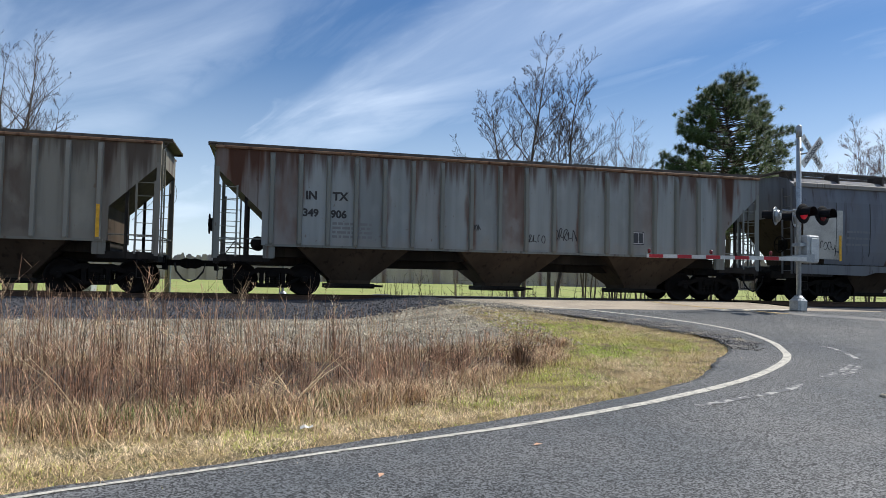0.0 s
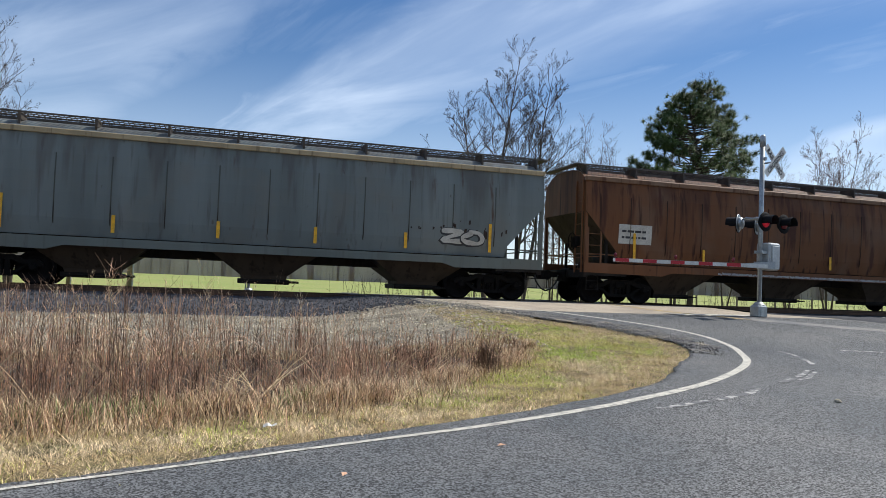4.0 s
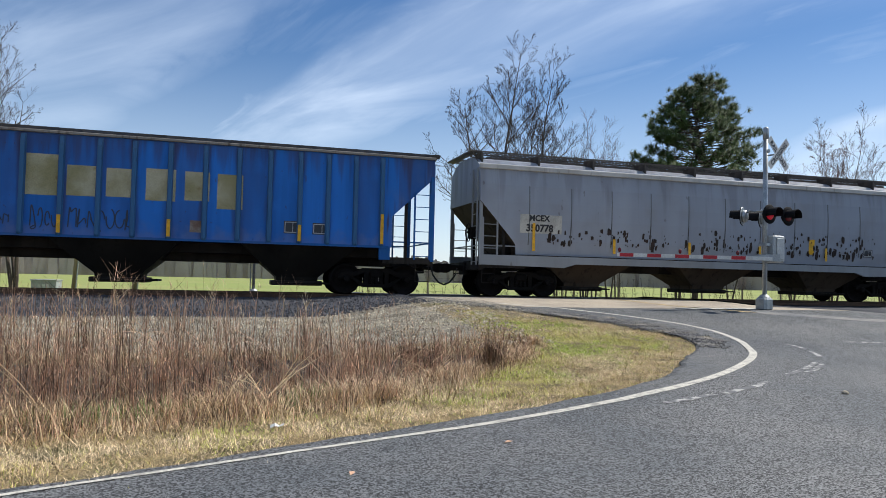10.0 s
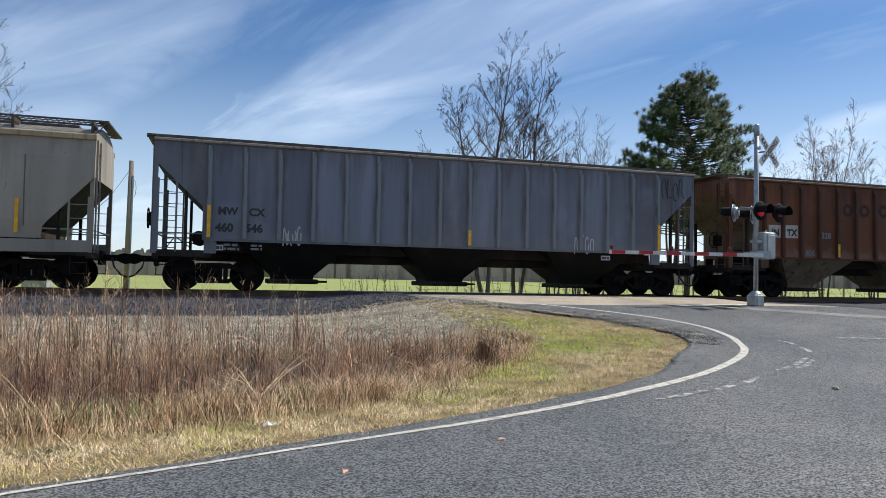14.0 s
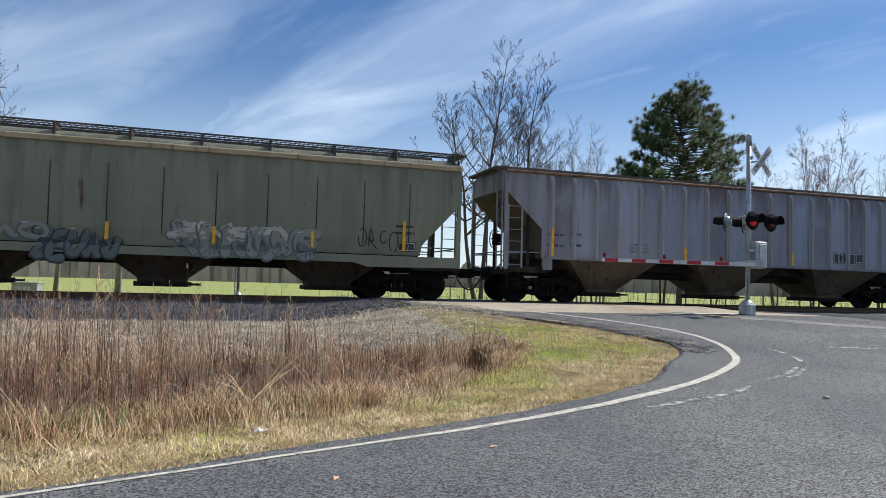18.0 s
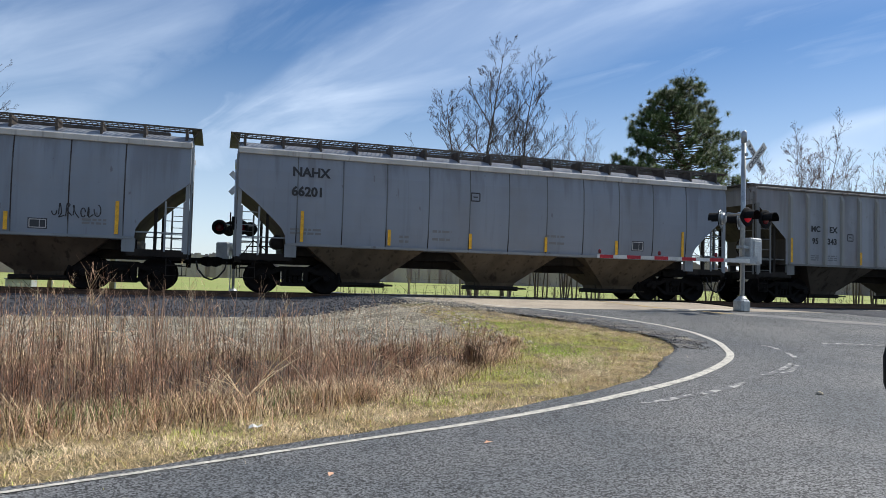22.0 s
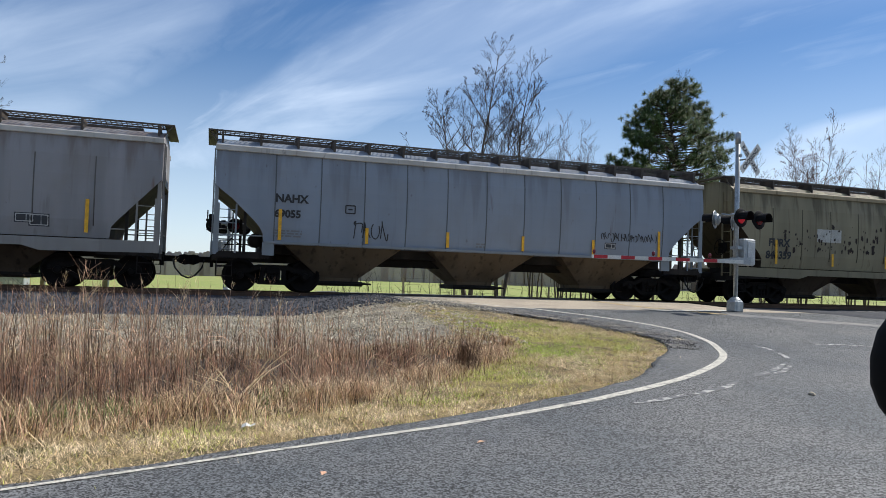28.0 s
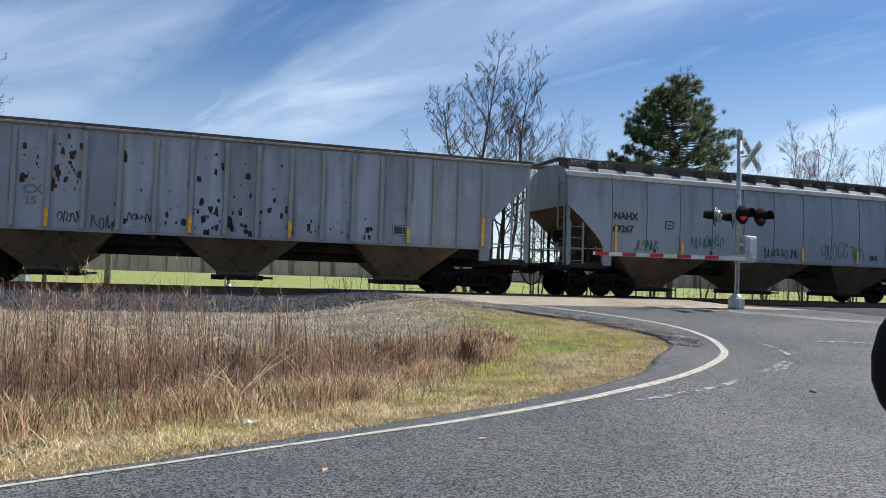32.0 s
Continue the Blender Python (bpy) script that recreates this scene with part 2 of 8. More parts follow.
def panel_paint(name, base, rust, other, drip, gain, edge, odd, runs, seed):
    """Paint of the single side panels of a ribbed car: each its own tint, rust creeping in from both posts, runs from the eaves, dust along the foot."""
    base, rust, other, drip = [tuple(v * gain for v in c[:3]) + (1,) for c in (base, rust, other, drip)]
    m = bpy.data.materials.new(name)
    m.use_nodes = True
    nt = m.node_tree
    N, L = nt.nodes.new, nt.links.new
    p = nt.nodes["Principled BSDF"]
    co, info, axes, moved = N("ShaderNodeTexCoord"), N("ShaderNodeObjectInfo"), N("ShaderNodeSeparateXYZ"), N("ShaderNodeVectorMath")
    L(co.outputs["Object"], axes.inputs[0])

    def calc(op, a, b=0.0):
        n = N("ShaderNodeMath"); n.operation = op
        for k, v in enumerate((a, b)):
            if isinstance(v, (int, float)):
                n.inputs[k].default_value = v
            else:
                L(v, n.inputs[k])
        return n.outputs[0]

    def smooth(v, a, b, lo=0.0, hi=1.0):
        r = N("ShaderNodeMapRange"); r.interpolation_type = "SMOOTHSTEP"
        for key, x in zip(("From Min", "From Max", "To Min", "To Max"), (a, b, lo, hi)):
            r.inputs[key].default_value = x
        L(v, r.inputs["Value"])
        return r.outputs[0]

    shift = N("ShaderNodeCombineXYZ")
    L(calc("ADD", calc("MULTIPLY", info.outputs["Random"], 90.0), seed), shift.inputs[0])
    L(co.outputs["Object"], moved.inputs[0]); L(shift.outputs[0], moved.inputs[1])

    def grain(sc, st, detail=6):
        mp = N("ShaderNodeMapping")
        mp.inputs["Scale"].default_value = st
        L(moved.outputs[0], mp.inputs[0])
        n = N("ShaderNodeTexNoise")
        n.inputs["Scale"].default_value, n.inputs["Detail"].default_value = sc, detail
        L(mp.outputs[0], n.inputs["Vector"])
        return n.outputs[0]

    def over(f, under, colour):
        x = N("ShaderNodeMix"); x.data_type = "RGBA"
        L(f, x.inputs["Factor"])
        for k, v in (("A", under), ("B", colour)):
            if isinstance(v, tuple):
                x.inputs[k].default_value = v
            else:
                L(v, x.inputs[k])
        return x.outputs["Result"]

    tone = lambda k: tuple(min(1, c * k) for c in base[:3]) + (1,)
    col = over(smooth(info.outputs["Random"], 0.0, 1.0), tone(0.86), tone(1.16))
    dice = N("ShaderNodeTexWhiteNoise"); dice.noise_dimensions = "1D"
    L(calc("ADD", calc("MULTIPLY", info.outputs["Random"], 37.0), seed), dice.inputs["W"])
    col = over(calc("MULTIPLY", smooth(dice.outputs["Value"], 0.45, 0.9, 0.0, odd), smooth(grain(0.9, (1, 1, 0.35)), 0.28, 0.62)), col, other)
    col = over(smooth(grain(1.0, (3.0, 3, 0.16)), 0.42, 0.66, 0.0, 0.45), col, tone(0.62))
    col = over(smooth(grain(1.3, (1, 1, 0.7)), 0.50, 0.72, 0.0, 0.40), col, tone(1.30))
    # rust from the posts inwards, wavering
    creep = calc("ADD", calc("DIVIDE", calc("ABSOLUTE", axes.outputs[0]), 0.42), calc("MULTIPLY", calc("SUBTRACT", grain(2.0, (1, 1, 0.22)), 0.5), 1.5))
    col = over(smooth(creep, 0.66, 1.02, 0.0, edge), col, rust)
    # runs from the eaves downwards, dust and splash along the foot
    fall = calc("ADD", calc("DIVIDE", axes.outputs[2], 1.28), calc("MULTIPLY", calc("SUBTRACT", grain(1.0, (5, 5, 0.3), 8), 0.5), 2.6))
    col = over(smooth(fall, 0.45, 1.15, 0.0, runs), col, drip)
    foot = calc("ADD", calc("DIVIDE", axes.outputs[2], -1.28), calc("MULTIPLY", calc("SUBTRACT", grain(2.5, (1, 1, 0.8)), 0.5), 0.9))
    col = over(smooth(foot, 0.70, 1.0, 0.0, 0.45), col, tuple(0.45 * c + 0.55 * d * gain for c, d in zip(base[:3], (0.30, 0.24, 0.18))) + (1,))
    col = over(smooth(grain(9.0, (1, 1, 0.5)), 0.66, 0.72, 0.0, 0.5), col, rust)
    L(col, p.inputs["Base Color"])
    p.inputs["Roughness"].default_value, p.inputs["Specular IOR Level"].default_value = 0.62, 0.22
    bp = N("ShaderNodeBump")
    bp.inputs["Strength"].default_value, bp.inputs["Distance"].default_value = 0.15, 0.03
    L(grain(1.6, (1, 1, 0.6), 3), bp.inputs["Height"])
    L(bp.outputs[0], p.inputs["Normal"])
    return m


ASPHALT = shade("asphalt", rgb("4f5254"), rgb("646463"), scale=0.5, amount=0.8, rough=0.76, bump=1.0, fine=92, gdetail=4, stone=True, third=rgb("474b4f"), third_scale=0.25, third_at=(0.55, 0.7), speckle=0.95, sharp=(0.15, 0.92))
OLD_ASPHALT = shade("worn_crossing_asphalt", rgb("a69a88"), rgb("8a8074"), scale=0.9, amount=0.8, rough=0.9, bump=0.5, fine=70, speckle=0.3)
CRUMBLED = shade("crumbled_asphalt", rgb("47474a"), rgb("6a6761"), scale=4, amount=0.9, rough=0.95, bump=1.0, fine=40, speckle=0.7, sharp=(0.4, 0.62), third=rgb("857d6c"), third_scale=2.2, third_at=(0.56, 0.66))
ROAD_PAINT = shade("road_paint", rgb("bdb9ad"), rgb("77756f"), scale=13, amount=0.75, rough=0.85, fine=110, ease=(0.42, 0.70), speckle=0.4)
WORN_PAINT = shade("worn_road_paint", rgb("a5a49f"), rgb("5f6061"), scale=9, amount=1.0, rough=0.85, fine=90, ease=(0.40, 0.52))
YELLOW_LINE = shade("yellow_road_paint", rgb("c0a268"), rgb("988c76"), scale=6, amount=0.9, rough=0.85, fine=80)
EARTH = shade("dry_grass_earth", rgb("8d7a56"), rgb("5d5236"), scale=2.5, amount=0.9, rough=1.0, bump=1.0, fine=55, third=rgb("6d7d3a"), third_scale=0.5, third_at=(0.60, 0.76), speckle=0.6)
FIELD = shade("green_field", rgb("808c44"), rgb("8f9052"), scale=0.05, amount=0.8, rough=1.0, bump=0.3, fine=8, third=rgb("7f8f3a"), third_scale=0.02)
GRAVEL = shade("gravel", rgb("b3a994"), rgb("857c6c"), scale=1.6, amount=0.9, rough=0.95, bump=1.0, fine=30, island=0.45, speckle=0.45, third=rgb("7d7a52"), third_scale=0.7, third_at=(0.60, 0.74))
WORN_BAND = shade("worn_wheel_band", rgb("7d7a76"), rgb("66686a"), scale=1.2, amount=1.0, rough=0.9, bump=0.5, fine=70, speckle=0.4)
# ballast grey, darkened to hold the train's shade as well
SHADED_BALLAST = shade("ballast", rgb("3e4046"), rgb("2e2f34"), scale=3, amount=0.8, rough=0.95, bump=1.0, fine=24, island=0.35)
TIE = shade("creosoted_tie", rgb("4a4038"), rgb("33291f"), scale=2, stretch=(0.3, 6, 6), amount=0.9, rough=0.95)
RAIL_STEEL = shade("rusty_rail", rgb("5d4636"), rgb("47362b"), scale=4, amount=0.7, rough=0.6, metal=0.5)
RAIL_HEAD = plain("polished_rail_head", (0.5, 0.5, 0.5, 1), 0.25, 1.0)
DARK_TURF = shade("dark_turf", rgb("5d5236"), rgb("3f3a28"), scale=1.5, amount=0.9, rough=1.0, bump=0, island=0.5)
DEAD_STEM = shade("dead_weed_stems", rgb("a57f66"), rgb("d2ad8e"), scale=0.8, amount=1.0, rough=0.95, bump=0, island=0.75)
PALE_STEM = shade("pale_dead_stems", rgb("c8ad86"), rgb("dcc9a4"), scale=0.8, amount=1.0, rough=0.95, bump=0, island=0.45)
SHOOTS = shade("fresh_green_shoots", rgb("5f8a3c"), rgb("86a055"), scale=2, amount=0.9, rough=0.8, bump=0, island=0.35)
STRAW = shade("straw_grass", rgb("ead4b0"), rgb("c0a67c"), scale=1.5, amount=0.9, rough=0.95, bump=0, island=0.6)
GREEN_GRASS = shade("green_grass", rgb("a2bd40"), rgb("cfc66c"), scale=0.7, amount=0.9, rough=0.9, bump=0, island=0.35)
BARK = shade("grey_bark", rgb("554a43"), rgb("3a322d"), scale=6, stretch=(1, 1, 0.3), amount=0.8, rough=0.95, bump=0.4)
UNDERGROWTH = shade("matted_undergrowth", rgb("4d3d31"), rgb("735b49"), scale=0.8, amount=1.0, rough=1.0, bump=0, island=0.65)
LITTER = shade("dark_leaf_litter", rgb("4a3b30"), rgb("2f261f"), scale=3, amount=1.0, rough=1.0, bump=1.0, fine=45, speckle=0.6)
TWIG = shade("twigs", rgb("463b36"), rgb("352d29"), scale=2, amount=0.8, rough=0.95, bump=0)
BUD_TWIG = shade("reddish_twigs", rgb("6f534d"), rgb("54433e"), scale=2, amount=0.8, rough=0.95, bump=0)
NEEDLES = shade("pine_needles", rgb("3a4f26"), rgb("50652c"), scale=0.8, amount=0.9, rough=0.7, bump=0, island=0.4)
WOODS = shade("far_bare_woods", rgb("a0968f"), rgb("8a807a"), scale=0.05, amount=0.9, rough=1.0, bump=0, island=0.06)
GALVANISED = shade("galvanised_steel", rgb("9ea3a6"), rgb("7d8386"), scale=6, amount=0.6, rough=0.42, metal=0.75, bump=0.05)
ALUMINIUM = shade("grey_painted_metal", rgb("a7abad"), rgb("8b8f91"), scale=4, amount=0.5, rough=0.5, metal=0.3, bump=0.05)
BLACK_PAINT = plain("black_paint", (0.006, 0.006, 0.007, 1), 0.7)
WHITE_SHEET = shade("white_sheeting", rgb("cfcfcb"), rgb("a8a7a2"), scale=3, amount=0.6, rough=0.5, bump=0)
RED_SHEET = shade("red_sheeting", rgb("b3202c"), rgb("8c1d26"), scale=3, amount=0.5, rough=0.5, bump=0)
RED_LENS = plain("dark_red_lens", (0.12, 0.004, 0.008, 1), 0.25)
RED_LIT = plain("lit_red_lens", (0.9, 0.015, 0.04, 1), 0.3, 0.0, 0.05)
POLE_WOOD = shade("weathered_pole", rgb("85796c"), rgb("5f564c"), scale=3, stretch=(1, 1, 0.1), amount=0.8, rough=0.95, bump=0.3)
TRUCK_IRON = shade("near_black_cast_steel", rgb("121110"), rgb("1b1816"), scale=4, amount=0.8, rough=0.9)
WHEEL_STEEL = shade("wheel_steel", rgb("181514"), rgb("110f0e"), scale=5, amount=0.7, rough=0.7, metal=0.2)
TREAD = plain("bright_tread", (0.35, 0.35, 0.35, 1), 0.3, 1.0)
RUBBER = plain("rubber", (0.015, 0.015, 0.015, 1), 0.7)
GRATING = shade("weathered_grating", rgb("5d564f"), rgb("453f3a"), scale=3, amount=0.8, rough=0.7, metal=0.4)
YELLOW_TAPE = shade("yellow_reflector", rgb("e0a818"), rgb("b5851c"), scale=5, amount=0.6, rough=0.5, bump=0)
BLACK_MARK = plain("black_marking", (0.02, 0.02, 0.022, 1), 0.6)
GREY_MARK = plain("faded_marking", (0.16, 0.165, 0.17, 1), 0.7)
WHITE_MARK = plain("white_marking", (0.62, 0.62, 0.6, 1), 0.6)
MIRROR_SHELL = plain("black_plastic", (0.004, 0.004, 0.004, 1), 0.75)
for dull in (MIRROR_SHELL, BLACK_PAINT, TRUCK_IRON, WHEEL_STEEL):
    dull.node_tree.nodes["Principled BSDF"].inputs["Specular IOR Level"].default_value = 0.12

# ---- shape helpers ----
class Shape:
    """Collects vertices and faces; link() makes one mesh object of them."""

    def __init__(self):
        self.v, self.f, self.ends = [], [], []

    def add(self, verts, faces):
        k = len(self.v)
        self.v += [tuple(p) for p in verts]
        self.f += [tuple(i + k for i in f) for f in faces]
        return self

    def box(self, x0, x1, y0, y1, z0, z1, b=0.0):
        """A box, its edges chamfered by b."""
        if not b:
            return self.add([(x, y, z) for x in (x0, x1) for y in (y0, y1) for z in (z0, z1)],
                            [(0, 1, 3, 2), (4, 6, 7, 5), (0, 4, 5, 1), (2, 3, 7, 6), (0, 2, 6, 4), (1, 5, 7, 3)])
        oct8 = lambda e, z: [(x0 + b + e, y0 + e, z), (x1 - b - e, y0 + e, z), (x1 - e, y0 + b + e, z), (x1 - e, y1 - b - e, z), (x1 - b - e, y1 - e, z), (x0 + b + e, y1 - e, z), (x0 + e, y1 - b - e, z), (x0 + e, y0 + b + e, z)]
        return self.loft([oct8(b * 0.7, z0), oct8(0, z0 + b), oct8(0, z1 - b), oct8(b * 0.7, z1)])

    def loft(self, rings, caps=True):
        n, k = len(rings[0]), len(rings)
        faces = [(i * n + j, i * n + (j + 1) % n, (i + 1) * n + (j + 1) % n, (i + 1) * n + j) for i in range(k - 1) for j in range(n)]
        if caps:
            faces += [tuple(range(n - 1, -1, -1)), tuple(range((k - 1) * n, k * n))]
        return self.add([p for r in rings for p in r], faces)

    def prism(self, outline, y0, y1):
        """A polygon in x and z, pulled from y0 to y1."""
        return self.loft([[(x, y0, z) for x, z in outline], [(x, y1, z) for x, z in outline]])

    def tube(self, path, r, n=6, caps=True):
        """A tube along a path; r is one radius or one for each point."""
        pts = [Vector(p) for p in path]
        rs = r if isinstance(r, (list, tuple)) else [r] * len(pts)
        rings = []
        for i, p in enumerate(pts):
            t = (pts[min(i + 1, len(pts) - 1)] - pts[max(i - 1, 0)]).normalized()
            a = t.cross(Vector((0, 0, 1)) if abs(t.z) < 0.9 else Vector((1, 0, 0))).normalized()
            b = t.cross(a)
            rings.append([p + (a * math.cos(q) + b * math.sin(q)) * rs[i] for q in (math.tau * j / n for j in range(n))])
        return self.loft(rings, caps)

    def lathe(self, centre, axis, profile, n=20):
        """Profile rows of (along the axis, radius) turned round the axis through centre."""
        c, d = Vector(centre), Vector(axis).normalized()
        a = d.orthogonal().normalized()
        b = d.cross(a)
        return self.loft([[c + d * h + (a * math.cos(q) + b * math.sin(q)) * r for q in (math.tau * j / n for j in range(n))] for h, r in profile])

    def mesh(self, name, smooth=False):
        me = bpy.data.meshes.new(name)
        me.from_pydata(self.v, [], self.f)
        if smooth:
            me.shade_smooth()
        me.update()
        return me


def place(ob, material):
    """Give an object its material by its own slot, so that alike meshes may be shared."""
    if not ob.data.materials:
        ob.data.materials.append(None)
    ob.material_slots[0].link = "OBJECT"
    ob.material_slots[0].material = material
    return ob


def part(name, shape, material, parent=None, label="", smooth=False, at=None):
    """Links a Shape (or a finished mesh) as one mesh object under a thing or under a part."""
    ob = new(name, shape if isinstance(shape, bpy.types.Mesh) else shape.mesh(name, smooth))
    place(ob, material)
    ob.parent = parent
    if at is not None:
        ob.matrix_basis = at
    if label:
        tagged(ob, label)
    return ob


def empty(name, m, label, category, group="", kind=""):
    ob = new(name)
    ob.matrix_basis = m
    return tagged(ob, label, category, group, kind)


def sheet(name, xs, ys, z, material, kind="structure", label="", category=""):
    """A level-of-ground sheet: a grid over xs and ys with the height z(x, y)."""
    nx, ny = len(xs), len(ys)
    v = [(x, y, z(x, y)) for y in ys for x in xs]
    f = [(j * nx + i, j * nx + i + 1, (j + 1) * nx + i + 1, (j + 1) * nx + i) for j in range(ny - 1) for i in range(nx - 1)]
    me = bpy.data.meshes.new(name)
    me.from_pydata(v, [], f)
    me.shade_smooth()
    return tagged(place(new(name, me), material), label, category, "", kind)


def lettering(text, size, bold=0.0):
    """A mesh of the built-in font, its foot on the origin, in the plane of x and z, read from -y."""
    cu = bpy.data.curves.new("lettering", "FONT")
    cu.body, cu.size, cu.offset, cu.resolution_u = text, size, bold, 3
    ob = bpy.data.objects.new("lettering", cu)
    scene.collection.objects.link(ob)
    me = bpy.data.meshes.new_from_object(ob.evaluated_get(bpy.context.evaluated_depsgraph_get()))
    bpy.data.objects.remove(ob)
    bpy.data.curves.remove(cu)
    me.transform(Matrix.Rotation(radians(90), 4, "X"))
    me.materials.clear()
    return me


# ---- ground ----
def curve1(x, rows):
    """Straight lines through rows of (x, value)."""
    if x <= rows[0][0]:
        return rows[0][1]
    for (a, p), (b, q) in zip(rows, rows[1:]):
        if x <= b:
            return p + (q - p) * (x - a) / (b - a)
    return rows[-1][1]


def ease(a, b, x):
    t = min(1, max(0, (x - a) / (b - a)))
    return t * t * (3 - 2 * t)


BANK = [(-60, 0), (7, 0), (11, 0.05), (16, 0.22), (18.5, 0.33), (19.5, 0.56), (24, 0.58), (25.5, 0.35), (30, -0.1), (45, -0.3), (5000, -0.3)]
RAMP = [(-60, 0), (5, 0), (10, 0.2), (15.4, 0.63), (19.5, 0.735), (23.7, 0.735), (28, 0.4), (40, -0.2), (60, -0.3), (5000, -0.3)]


def plan(s, d):
    """The place s metres along the track and d metres out from the viewer."""
    return ALONG * s + ACROSS * d


def height(x, y):
    s, d = x * ALONG.x + y * ALONG.y, x * ACROSS.x + y * ACROSS.y
    w = ease(1.5, 5, s + max(0, d - 23) * 0.3) * (1 - ease(34, 50, s)) * (1 - ease(14.8, 16.6, s) * ease(16.6, 17.8, d))
    return (1 - w) * curve1(d, BANK) + w * curve1(d, RAMP)


def rough_ground(x, y):
    z = height(x, y) - 0.034
    far = min(1, max(0, (math.hypot(x, y) - 60) / 200))
    return z + 0.02 * noise.noise(Vector((x * 0.9, y * 0.9, 0))) * (1 - far)


def graded(near, step, reach):
    """Grid lines: even out to near, then ever wider out to reach."""
    row, x, k = [0.0], 0.0, step
    while x < reach:
        if x > near:
            k *= 1.25
        x += k
        row.append(x)
    return [-x for x in reversed(row[1:])] + row


def smooth_line(points, step=0.25):
    """Points of a smooth curve (Catmull-Rom) through the corner points given."""
    p = [Vector(q) for q in points]
    p = [p[0] * 2 - p[1]] + p + [p[-1] * 2 - p[-2]]
    out = []
    for a, b, c, d in zip(p, p[1:], p[2:], p[3:]):
        n = max(2, int((c - b).length / step))
        for i in range(n):
            t = i / n
            out.append(0.5 * ((2 * b) + (c - a) * t + (2 * a - 5 * b + 4 * c - d) * t * t + (3 * b - a - 3 * c + d) * t ** 3))
    return out + [p[-2]]

